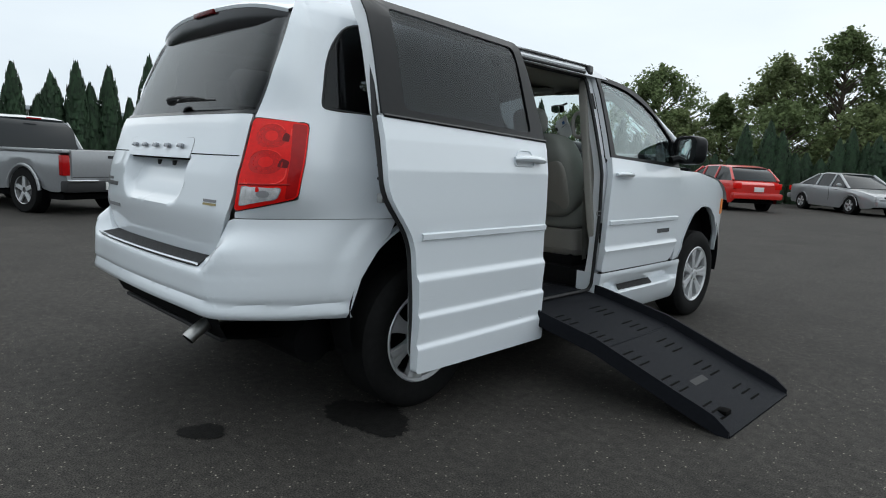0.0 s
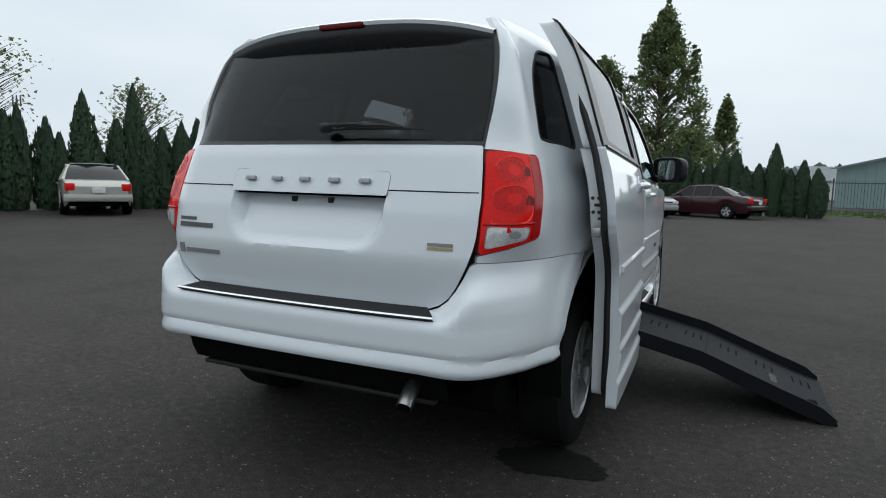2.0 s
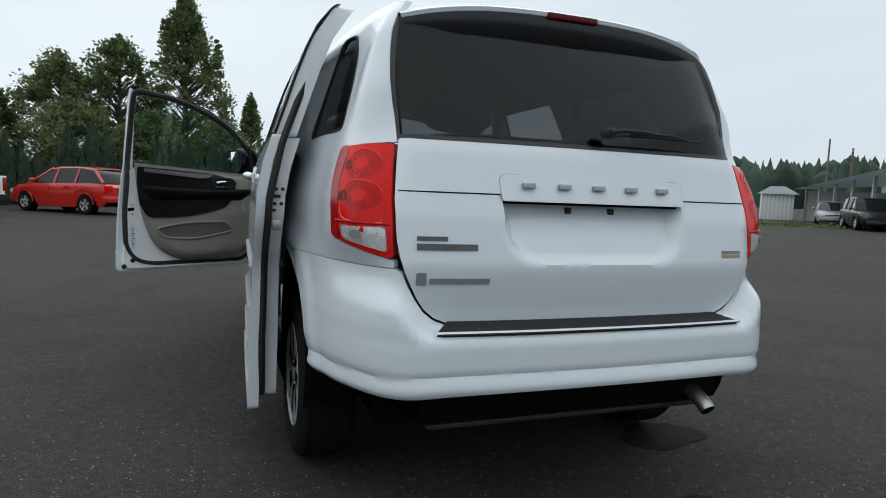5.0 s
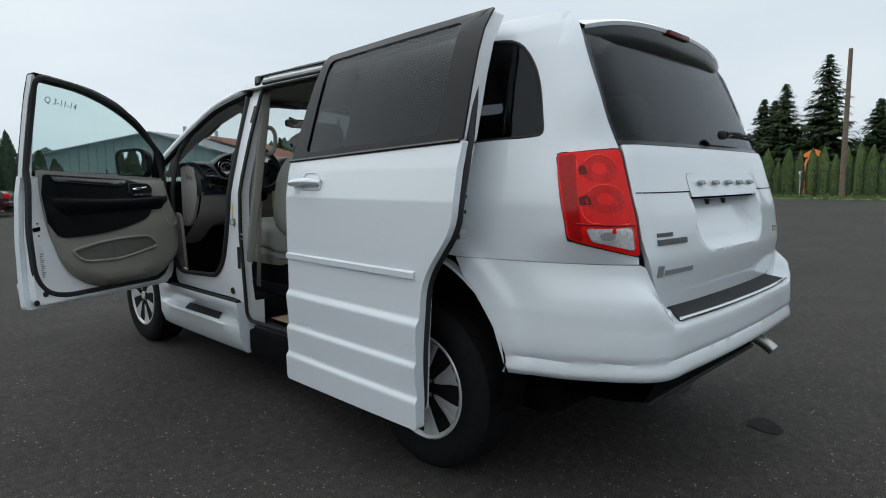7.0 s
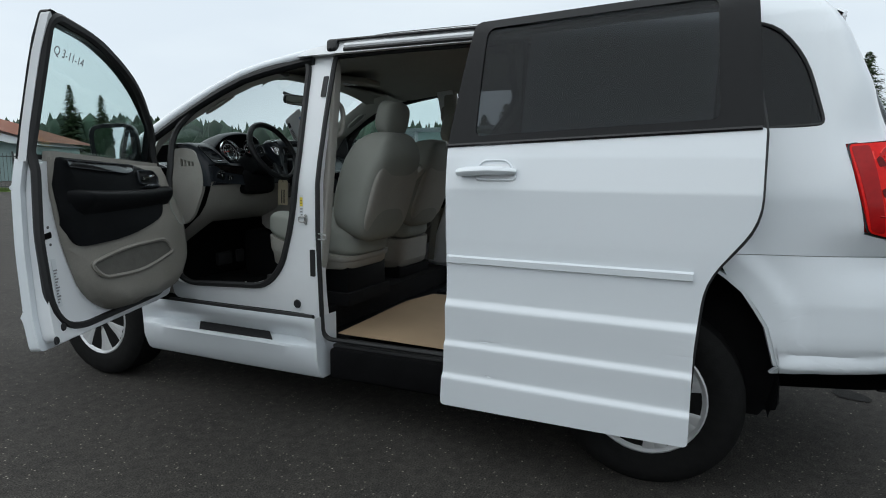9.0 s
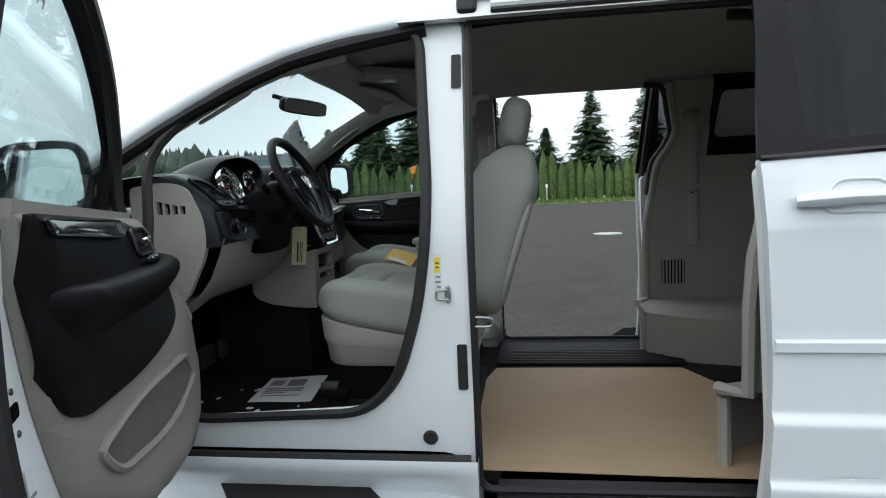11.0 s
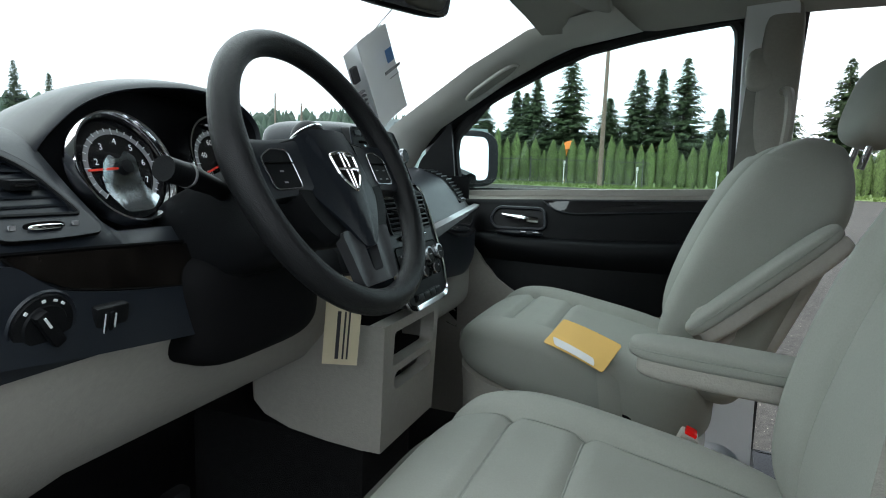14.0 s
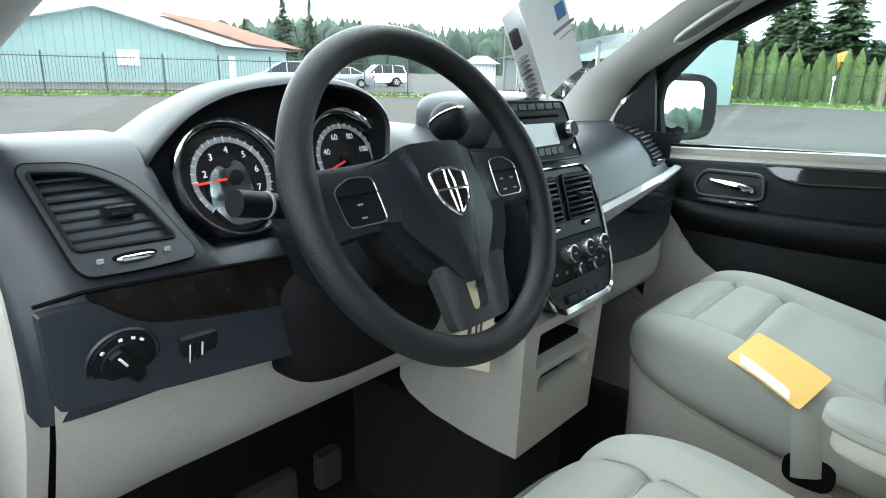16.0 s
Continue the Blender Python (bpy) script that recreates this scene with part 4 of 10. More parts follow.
    # black rod paints the dark line that the overhanging panel edge casts
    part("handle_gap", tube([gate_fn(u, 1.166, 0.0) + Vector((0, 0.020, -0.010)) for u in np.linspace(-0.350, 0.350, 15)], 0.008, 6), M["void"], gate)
    part("handle_panel", sheet(h, [], lambda u, v, d: gate_fn(u, max(v, 1.165), d - 0.0018 - 0.003 * max(0, (1.20 - v) / 0.045)) + Vector((0, 0, min(0, v - 1.165))), 0.025, 0.05, stepv=0.02), M["paint"], gate, "white liftgate handle panel")
    # tail lights
    for side in (1, -1):
        ol = rounded([(0.725, 0.962), (0.958, 1.022), (0.998, 1.316), (0.737, 1.331)], 0.02)
        tl = part("tail_light", skin_panel(ol, side, 0.04, 0.010, step=0.04), M["red"], van, "red tail light with a clear reversing lamp")
        part("lamp_border", rim_line(ol, side, 0.0045, 0.004), M["black"], tl)
        for zc in (1.262, 1.160):
            uc = 0.820 + (zc - 1.15) * 0.10
            ring_of = lambda r, sq=0.86: [(uc + r * 1.42 * math.copysign(abs(math.cos(t)) ** sq, math.cos(t)), zc + r * math.copysign(abs(math.sin(t)) ** sq, math.sin(t))) for t in np.linspace(0, 2 * math.pi, 41)[:-1]]
            cell = part("lamp_reflector", skin_panel(ring_of(0.047), side, 0.0006, 0.0104, step=0.03), M["red_cell"], tl, "round lamp cell")
            part("cell_core", skin_panel(ring_of(0.020, 1.0), side, 0.0006, 0.0108, step=0.03), M["red"], cell)
            for k in range(14):
                t = 2 * math.pi * k / 14
                p = skin(uc + 0.034 * 1.42 * math.cos(t), zc + 0.034 * math.sin(t), side, 0.0108)
                part("led", squash(0.0030, 0.0030, 0.0026, 2.2, 2, m=Matrix.Translation(p)), M["red"], cell)
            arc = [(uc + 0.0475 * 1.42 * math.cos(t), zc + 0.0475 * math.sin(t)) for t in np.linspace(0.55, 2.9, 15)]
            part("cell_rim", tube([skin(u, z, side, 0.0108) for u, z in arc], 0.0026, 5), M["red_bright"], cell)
            # flat deep red patch paints the shaded hollow beside the cell
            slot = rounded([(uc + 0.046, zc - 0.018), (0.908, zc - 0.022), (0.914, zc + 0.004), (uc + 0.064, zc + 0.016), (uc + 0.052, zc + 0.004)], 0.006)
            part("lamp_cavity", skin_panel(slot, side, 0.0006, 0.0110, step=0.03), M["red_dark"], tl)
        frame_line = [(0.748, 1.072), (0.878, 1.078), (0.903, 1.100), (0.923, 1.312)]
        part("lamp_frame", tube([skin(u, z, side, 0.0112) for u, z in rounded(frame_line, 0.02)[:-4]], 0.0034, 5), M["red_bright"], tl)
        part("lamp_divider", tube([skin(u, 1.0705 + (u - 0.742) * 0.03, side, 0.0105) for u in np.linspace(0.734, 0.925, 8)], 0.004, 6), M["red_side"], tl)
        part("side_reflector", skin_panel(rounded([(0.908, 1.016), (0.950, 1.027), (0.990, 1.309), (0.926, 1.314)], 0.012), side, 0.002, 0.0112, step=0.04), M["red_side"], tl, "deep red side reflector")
        rv = rounded([(0.742, 0.984), (0.878, 1.018), (0.893, 1.060), (0.746, 1.062)], 0.012)
        lamp = part("reversing_lamp", skin_panel(rv, side, 0.012, 0.0135, step=0.05), M["lens"], tl, "clear reversing lamp")
        part("lamp_border", rim_line(rv, side, 0.0022, 0.0135, 5), M["grey_ink"], lamp)
        for k in range(5):
            u = 0.766 + 0.025 * k
            part("lens_rib", tube([skin(u, z, side, 0.0138) for z in (float(np.interp(u, [0.742, 0.923], [0.992, 1.036])), 1.054)], 0.0022, 5), M["lens"], lamp)
        bulb = [(0.828 + 0.024 * math.cos(t), 1.036 + 0.014 * math.sin(t)) for t in np.linspace(0, 2 * math.pi, 17)[:-1]]
        part("bulb", skin_panel(bulb, side, 0.0006, 0.0142, step=0.05), M["grey_ink"], lamp)
    # underside
    part("rear_valance", lines([[Vector((x, y, z)) for x in np.linspace(-0.62, 0.62, 9)] for y, z in ((0.20, 0.55), (0.222, 0.47), (0.25, 0.415), (0.34, 0.398), (0.75, 0.36), (1.1, 0.28))]), M["under"], van)
    part("hitch_bar", box(-0.58, 0.56, 0.25, 0.29, 0.385, 0.405, 0.008), M["rubber"], van)
    ex = part("exhaust_pipe", tube(smooth3([(0.491, 0.140, 0.405), (0.488, 0.175, 0.432), (0.480, 0.25, 0.464), (0.46, 0.42, 0.47), (0.40, 0.65, 0.42)], 4), 0.029, 18), M["steel"], van, "dull steel exhaust tip")
    part("pipe_mouth", tube([(0.4911, 0.1385, 0.4038), (0.4908, 0.143, 0.4074)], 0.026, 18), M["void"], ex)
    part("muffler", lathe([(0, 0), (0.09, 0.01), (0.10, 0.05), (0.10, 0.5), (0, 0.52)], 16, m=pose(0.2, 0.62, 0.36, 0, 0, 0)), M["under"], van)
    part("rear_axle", tube([(-0.75, 1.10, 0.33), (0.75, 1.10, 0.33)], 0.045, 10), M["under"], van)


def gate_fn(u, v, d):
    a = abs(u)
    p = skin(a, v, 1 if u >= 0 else -1, -d)
    # the plate recess, with soft sides
    e = 1.0
    half = np.interp(v, [0.93, 1.158], [0.335, 0.368])
    qx, qz = a - (half - 0.10), 0.950 + 0.10 - v
    dist = math.hypot(max(qx, 0), max(qz, 0)) - 0.10
    e = min(1, max(0, -dist / 0.035)) * (1 if v < 1.164 else 0)
    e = e * e * (3 - 2 * e)
    p.y += (0.024 + 0.046 * ease((v - 0.96) / 0.18)) * e
    # the lower crease
    p.y += 0.032 * max(0.0, (0.930 - v) / 0.17) ** 1.25 - 0.010
    return p


rear_end()


def roof():
    rows = []
    for y in np.linspace(0.62, 3.06, 30):
        edge = skin(max(at_y(y), 0.95), 1.855, 1)
        X = abs(edge.x) if y > 0.72 else 0.64
        row = []
        for a in np.linspace(-1, 1, 25):
            crown = 0.082 - 0.03 * max(0, (y - 2.4) / 0.7) ** 2
            row.append(Vector((X * a, y, 1.853 + (crown - 0.02) * (1 - abs(a) ** 3.0) - 0.05 * max(0, (0.9 - y)) - 0.9 * max(0, 0.80 - y) ** 1.5 * a * a - 0.10 * max(0, (y - 2.30) / 0.76) ** 1.6)))
        rows.append(row)
    r = part("roof", lines(rows), M["paint"], van, "white roof")
    rows = []
    for y in np.linspace(0.62, 3.24, 20):
        X = abs(skin(max(at_y(y), 0.95), 1.77, 1).x) - 0.045
        fwd = max(0, (y - 3.0) / 0.24)
        rows.append([Vector((X * (1 - 0.26 * fwd) * a, y + 0.10 * fwd * (1 - a * a), 1.75 + 0.085 * (1 - abs(a) ** 3.0) - 0.05 * max(0, (min(y, 3.0) - 2.35) / 0.7) ** 2 - 0.035 * fwd * fwd)) for a in np.linspace(-1, 1, 15)])
    part("headliner", lines(rows), M["headliner"], van, "beige fabric headliner")
    # windscreen and hood
    rows = []
    for k in range(9):
        t = k / 8
        y, z, X = 3.06 + t * 0.98, 1.80 - t * 0.555 + 0.05 * math.sin(t * 3.14), 0.70 + 0.20 * t
        rows.append([Vector((X * a, y + 0.16 * (1 - a * a), z - 0.035 * abs(a) ** 3)) for a in np.linspace(-1, 1, 15)])
    w = part("windscreen", lines(rows), M["glass"], van, "clear windscreen")
    w.visible_shadow = False
    rows = []
    for k in range(9):
        t = k / 8
        y = 4.02 + t * 0.98
        X = 0.93 - 0.10 * t ** 3
        rows.append([Vector((X * a, y + 0.13 * (1 - a * a) * (1 if t > 0.1 else 1.2), 1.225 - 0.05 * t - 0.19 * t ** 3 - 0.035 * abs(a) ** 4)) for a in np.linspace(-1, 1, 15)])
    part("bonnet", lines(rows), M["paint"], van, "white bonnet")
    fn = lambda u, v, d: skin(ARC[-1] - abs(u), v, 1 if u >= 0 else -1, -d)
    part("front_bumper", sheet([(-0.75, 0.25), (0.75, 0.25), (0.75, 0.82), (-0.75, 0.82)], [], fn, 0.03, 0.12), M["paint"], van)
    part("grille", sheet([(-0.62, 0.825), (0.62, 0.825), (0.60, 0.98), (-0.60, 0.98)], [], fn, 0.03, 0.12), M["black"], van)
    part("underbody", box(-0.82, 0.82, 1.46, 3.70, 0.165, 0.29, 0.02), M["under"], van, "lowered black floor pan")
    part("underbody", box(-0.66, 0.66, 3.70, 4.9, 0.20, 0.30, 0.02), M["under"], van)
    # unseen rear pan, hung low to block light from the ground below
    part("underbody", box(-0.66, 0.66, 0.62, 1.46, 0.27, 0.42, 0.03), M["under"], van, "black rear floor pan, set low to shade the ground")


roof()


# ---------- side doors ----------
SLIDE = 0.68
DOOR_SIDE = [(0.2, -0.004), (0.5, 0.0), (0.95, 0.0), (1.15, 0.008), (1.27, 0.03), (1.37, 0.062), (1.60, 0.138), (1.72, 0.182), (1.80, 0.222), (1.86, 0.272), (1.90, 0.33)]


def door_skin(u, v, side, out=0.0):
    """The open sliding door: the closed door's skin moved back and swung a little outwards at its rear."""
    swing = 0.093 + 0.038 * (2.42 - u) / 0.95
    fair = np.interp(v, [p[0] for p in SIDE], [p[1] for p in SIDE]) - np.interp(v, [p[0] for p in DOOR_SIDE], [p[1] for p in DOOR_SIDE])
    p = skin(u + SLIDE, v, side, out + swing + fair)
    p.y -= SLIDE + (0.065 if side > 0 else 0.008)
    return p


def door_panel(outline, side, thick, out, holes=(), step=0.1):
    return sheet(outline, holes, lambda u, v, d: door_skin(u, v, side, out - d), thick, step)


def door_line(outline, side, radius, out, n=6):
    return tube([door_skin(u, v, side, out) for u, v in outline], radius, n, closed=True)


def sliding_door(side):
    ol = [(1.300, 1.366, 0.01), (1.300, 1.06, 0.08), (1.458, 0.85, 0.08), (1.478, 0.62, 0.03), (1.482, 0.262, 0.02), (2.445, 0.252, 0.02), (2.425, 0.50, 0.06), (2.418, 0.80, 0.05), (2.436, 1.316, 0.01)]
    def fn(u, v, d):
        # each rib: a sloped upper face, then a field that falls back towards the next
        ribs = 0.0
        for zc, low in ((0.690, 0.543), (0.525, 0.403), (0.385, 0.22)):
            if low < v <= zc - 0.016:
                ribs = max(ribs, 0.016 * (1 - 0.75 * (zc - 0.016 - v) / (zc - 0.016 - low)))
            elif zc - 0.016 < v < zc + 0.016:
                t = (zc + 0.016 - v) / 0.032
                ribs = max(ribs, 0.016 * t * t * (3 - 2 * t), 0.004 * (zc < 0.6))
        return door_skin(u, v, side, (ribs if d < 0.005 else 0) - d)
    door = part("sliding_door", sheet(rounded(ol, 0.02), [], fn, 0.035, 0.10, stepv=0.007), M["paint"], van, "white sliding door standing open")
    # window frame, glass
    fr = [(1.308, 1.372, 0.0), (2.440, 1.322, 0.0), (2.395, 1.835, 0.03), (1.345, 1.880, 0.03)]
    hole = rounded([(1.440, 1.398, 0.03), (2.325, 1.356, 0.03), (2.335, 1.80, 0.04), (1.470, 1.838, 0.04)], 0.03)
    part("window_frame", door_panel(rounded(fr, 0.02), side, 0.010, -0.004, [hole], 0.09), M["frame"], door, "black window frame")
    part("window", door_panel(hole, side, 0.006, -0.012, (), 0.12), M["dark_glass"], door, "dark tinted sliding window")
    part("belt_moulding", tube([door_skin(u, 1.366 - (u - 1.31) * 0.042, side, 0.002) for u in np.linspace(1.312, 2.436, 12)], 0.008, 6), M["black"], door)
    # side moulding
    rows = []
    for u in np.linspace(1.492, 2.416, 14):
        rows.append([door_skin(u, 0.868 + dz, side, ox) for dz, ox in ((-0.017, 0.0), (-0.013, 0.012), (0.010, 0.013), (0.016, 0.0))])
    part("side_moulding", lines(rows, cap=True), M["paint"], door, "white rubbing strip")
    # handle
    pts = [door_skin(u, 1.218 + dz, side, ox) for u, dz, ox in ((2.372, -0.004, 0.018), (2.33, 0.0, 0.028), (2.26, 0.004, 0.032), (2.19, 0.004, 0.028), (2.135, 0.0, 0.006))]
    part("door_handle", tube(pts, [0.018, 0.024, 0.023, 0.021, 0.014], 10, flat=0.8), M["paint"], door, "white pull handle")
    cup = rounded([(2.15, 1.192), (2.29, 1.192), (2.29, 1.246), (2.15, 1.246)], 0.025)
    rc = part("handle_recess", door_panel(cup, side, 0.002, +0.0015, (), 0.2), M["paint_in"], door)
    part("recess_rim", tube([door_skin(u, v, side, 0.003) for u, v in rounded([(2.13, 1.185), (2.31, 1.185), (2.28, 1.262), (2.17, 1.262)], 0.03)], 0.0045, 6, closed=True), M["paint"], rc)
    # inner panel and seal
    inner = [(1.33, 1.36, 0.01), (1.335, 1.06, 0.08), (1.50, 0.85, 0.08), (1.52, 0.60, 0.03), (1.53, 0.30, 0.03), (2.43, 0.30, 0.05), (2.40, 0.60, 0.05), (2.425, 1.30, 0.03)]
    part("inner_panel", door_panel(rounded(inner, 0.03), side, 0.070, -0.036, (), 0.12), M["paint_in"], door, "pale grey inner door panel")
    part("door_card", door_panel(rounded([(1.50, 1.30), (1.50, 1.05), (1.62, 0.85), (1.64, 0.45), (2.33, 0.45), (2.33, 1.30)], 0.06), side, 0.03, -0.085, (), 0.12), M["beige"], door, "beige inner door trim")
    seal = [(1.305, 1.05, 0.08), (1.463, 0.85, 0.08), (1.485, 0.60, 0.03), (1.50, 0.315, 0.05), (2.42, 0.315, 0.05), (2.39, 0.60, 0.05), (2.41, 1.30, 0.03), (2.37, 1.79, 0.04), (1.39, 1.82, 0.04), (1.303, 1.36, 0.03)]
    part("seal", door_line(rounded(seal, 0.03), side, 0.015, -0.046), M["rubber"], door)
    up = [(1.312, 1.36), (1.43, 1.36), (1.46, 1.83), (1.35, 1.868)]
    part("frame_pillar", door_panel(rounded(up, 0.02), side, 0.075, -0.0145, (), 0.12), M["paint_in"], door, "pale inner window pillar")
    part("frame_pillar", door_panel(rounded([(1.40, 1.795), (2.38, 1.765), (2.385, 1.812), (1.38, 1.852)], 0.01), side, 0.03, -0.042, (), 0.12), M["paint_in"], door)
    # latch holes on the rear edge
    for zz in (1.165, 1.11):
        for dx in (0.068, 0.092):
            p = door_skin(1.330, zz, side, -dx)
            part("latch_hole", lathe([(0, 0.003), (0.007, 0.003), (0.007, -0.003), (0, -0.003)], 10, m=Matrix.Translation(p + Vector((0, -0.006, 0))) @ Matrix.Rotation(radians(90), 4, "Z")), M["rubber"], door)
    for zz, dx, w, h in ((1.138, 0.074, 0.014, 0.006), (1.085, 0.062, 0.012, 0.005)):
        p = door_skin(1.330, zz, side, -dx)
        part("latch_slot", box(p.x - w, p.x + w, p.y - 0.010, p.y + 0.004, p.z - h, p.z + h, 0.003), M["rubber"], door)
    p = door_skin(1.330, 1.03, side, -0.08)
    part("latch", box(p.x - 0.018, p.x + 0.018, p.y - 0.012, p.y + 0.006, p.z - 0.02, p.z + 0.02, 0.006), M["steel"], door)
    # slide arm to the body
    a, c = door_skin(1.36, 1.30, side, -0.09), skin(1.75, 1.30, side, -0.02)
    part("slide_arm", tube([a, c], 0.018, 8), M["under"], door)
    a, c = door_skin(2.30, 0.33, side, -0.08), skin(2.40, 0.33, side, -0.08)
    part("slide_arm", tube([a, c], 0.018, 8), M["under"], door)
    return door


for sd in (1, -1):
    sliding_door(sd)


def front_door(side, m=None):
    e0, e1 = at_y(2.63), S_HINGE - 0.02
    ol = [(e0, 0.524, 0.03), (e1 - 0.06, 0.524, 0.06), (e1, 0.64, 0.05), (e1, 1.215, 0.01), (e0 + 0.06, 1.262, 0.01), (e0 + 0.02, 0.9, 0.05)]
    def fn(u, v, d):
        rib = 0.010 * math.exp(-((v - 0.660) / 0.012) ** 2) + 0.004 * min(1, max(0, (0.67 - v) / 0.01))
        return skin(u, v, side, (rib if d < 0.005 else 0) - d)
    door = part("front_door", sheet(rounded(ol, 0.03), [], fn, 0.035, 0.10, stepv=0.02), M["paint"], van, "white front door standing open" if m is not None else "white front door, closed")
    fr = [(e0 + 0.06, 1.262, 0.0), (e1, 1.216, 0.0), (e1, 1.38, 0.05), (at_y(3.42), 1.600, 0.1), (at_y(3.25), 1.690, 0.1), (at_y(3.03), 1.757, 0.12), (e0 + 0.068, 1.795, 0.02)]
    hole = rounded([(e0 + 0.115, 1.278, 0.02), (at_y(3.59), 1.247, 0.02), (at_y(3.60), 1.425, 0.03), (at_y(3.395), 1.574, 0.1), (at_y(3.23), 1.667, 0.1), (at_y(3.0), 1.732, 0.12), (e0 + 0.105, 1.758, 0.03)], 0.03)
    part("window_frame", skin_panel(rounded(fr, 0.02), side, 0.010, -0.004, [hole], 0.10), M["frame"], door, "black window frame")
    part("inner_window_frame", skin_panel(rounded(fr, 0.02), side, 0.022, -0.0145, [hole], 0.10), M["frame"], door)
    g = part("window", skin_panel(hole, side, 0.005, -0.016, (), 0.14), M["glass"], door, "clear side window")
    g.visible_shadow = False
    if m is not None:
        # faint marker writing on the glass, read from inside
        mk = Matrix(((0.0, 0.30, 0.95, 0), (1.0, 0.0, 0.0, 0), (0.0, 0.95, -0.30, 0), (0, 0, 0, 1)))
        write("Q 3-11-14", 0.048, Matrix.Translation(skin(at_y(2.90), 1.658, side, -0.026)) @ mk @ Matrix.Rotation(radians(-7), 4, "Z"), M["grey_ink"], g, "marker_writing", 0.0003, "faint grey marker writing")
    rows = [[skin(u, 0.845 + dz, side, ox) for dz, ox in ((-0.017, 0.0), (-0.013, 0.012), (0.010, 0.013), (0.016, 0.0))] for u in np.linspace(e0 + 0.04, e1 - 0.02, 12)]
    part("side_moulding", lines(rows, cap=True), M["paint"], door, "white rubbing strip")
    pts = [skin(e0 + a, 1.155 + dz, side, ox) for a, dz, ox in ((0.30, -0.004, 0.006), (0.25, 0.0, 0.028), (0.18, 0.004, 0.032), (0.12, 0.004, 0.028), (0.08, 0.0, 0.014))]
    part("door_handle", tube(pts, [0.012, 0.019, 0.02, 0.019, 0.014], 10, flat=0.8), M["paint"], door, "white pull handle")
    # converter badge as a bar
    part("badge_bar", sheet([(e1 - 0.34, 0.745), (e1 - 0.14, 0.745), (e1 - 0.14, 0.775), (e1 - 0.34, 0.775)], [], on_skin(side, 0.003), 0.002, 0.1), M["badge"], door, "small grey badge bar")
    # mirror
    p = skin(at_y(3.55), 1.355, side, 0.115) + (Vector((0.0, 0.062, -0.008)) if side > 0 else Vector((0, 0, 0)))
    turn = Matrix.Translation(p) @ Matrix.Rotation(radians(-30 if side > 0 else 16), 4, "Z") @ Matrix.Rotation(radians(-3.2 if side > 0 else 0), 4, "X")
    wide = 1.25 if side > 0 else 1.0
    bm = bmesh.new()
    bmesh.ops.create_icosphere(bm, subdivisions=4, radius=1)
    for v in bm.verts:
        q = v.co
        k = (abs(q.x) ** 4 + abs(q.y) ** 4 + abs(q.z) ** 4) ** -0.25
        v.co = turn @ Vector((q.x * k * 0.112 * wide, max(q.y * k * 0.075, -0.045), q.z * k * 0.103))
    mir = part("door_mirror", bm, M["frame"], door, "black door mirror")
    part("mirror_glass", sheet(rounded([(-0.090, -0.080), (0.090, -0.080), (0.090, 0.080), (-0.090, 0.080)], 0.04), [], lambda u, v, d: turn @ Vector((u * (0.90 if side > 0 else 0.93), -0.049 - d, v * 0.97)), -0.003, 0.3), M["mirror"], mir, "mirror glass")
    part("mirror_arm", tube([p + Vector((-side * 0.06, 0.0, -0.06)), skin(at_y(3.56), 1.27, side, -0.01)], 0.03, 8), M["frame"], door)
    # inner skin, seal and trim card
    inner = [(e0 + 0.03, 0.545, 0.04), (e1 - 0.07, 0.545, 0.06), (e1 - 0.02, 0.66, 0.05), (e1 - 0.02, 1.20, 0.02), (e0 + 0.085, 1.245, 0.02), (e0 + 0.05, 0.9, 0.05)]
    part("inner_skin", skin_panel(rounded(inner, 0.03), side, 0.05, -0.036, (), 0.12), M["paint_in"], door, "white inner door skin")
    fin = [(e0 + 0.058, 1.25, 0.0), (e0 + 0.113, 1.25, 0.0), (e0 + 0.103, 1.755, 0.02), (e0 + 0.066, 1.790, 0.02)]
    part("inner_frame", skin_panel(rounded(fin, 0.01), side, 0.032, -0.014, (), 0.12), M["paint_in"], door)
    seal = [(e0 + 0.050, 0.70, 0.12), (e0 + 0.11, 0.60, 0.08), (e0 + 0.22, 0.572, 0.08), (e1 - 0.15, 0.575, 0.08), (e1 - 0.06, 0.68, 0.05), (e1 - 0.035, 1.22, 0.05), (at_y(3.62), 1.40, 0.05), (at_y(3.405), 1.587, 0.1), (at_y(3.24), 1.680, 0.1), (at_y(3.02), 1.746, 0.12), (e0 + 0.090, 1.776, 0.05), (e0 + 0.075, 1.25, 0.04), (e0 + 0.050, 0.95, 0.05)]
    part("seal", tube([skin(u, v, side, float(np.interp(v, [1.2, 1.3], [-0.080, -0.046]))) for u, v in rounded(seal, 0.04)], 0.018, 6, closed=True), M["rubber"], door)
    card = [(e0 + 0.115, 1.265, 0.01), (e0 + 0.150, 0.95, 0.1), (e0 + 0.23, 0.70, 0.1), (e0 + 0.40, 0.585, 0.15), (e1 - 0.22, 0.585, 0.12), (e1 - 0.05, 0.74, 0.12), (e1 - 0.07, 1.225, 0.02)]
    edge = rounded(card, 0.05)

    def depth(u, v):
        """How far the trim card stands inside the skin: it swells forwards and downwards, with rounded rims."""
        sy = min(1, max(0, (u - e0 - 0.10) / 0.65))
        fz = 1 - min(1, max(0, (v - 0.95) / 0.30))
        full = 0.140 + 0.105 * sy * sy * (3 - 2 * sy) * fz
        near = 9.0
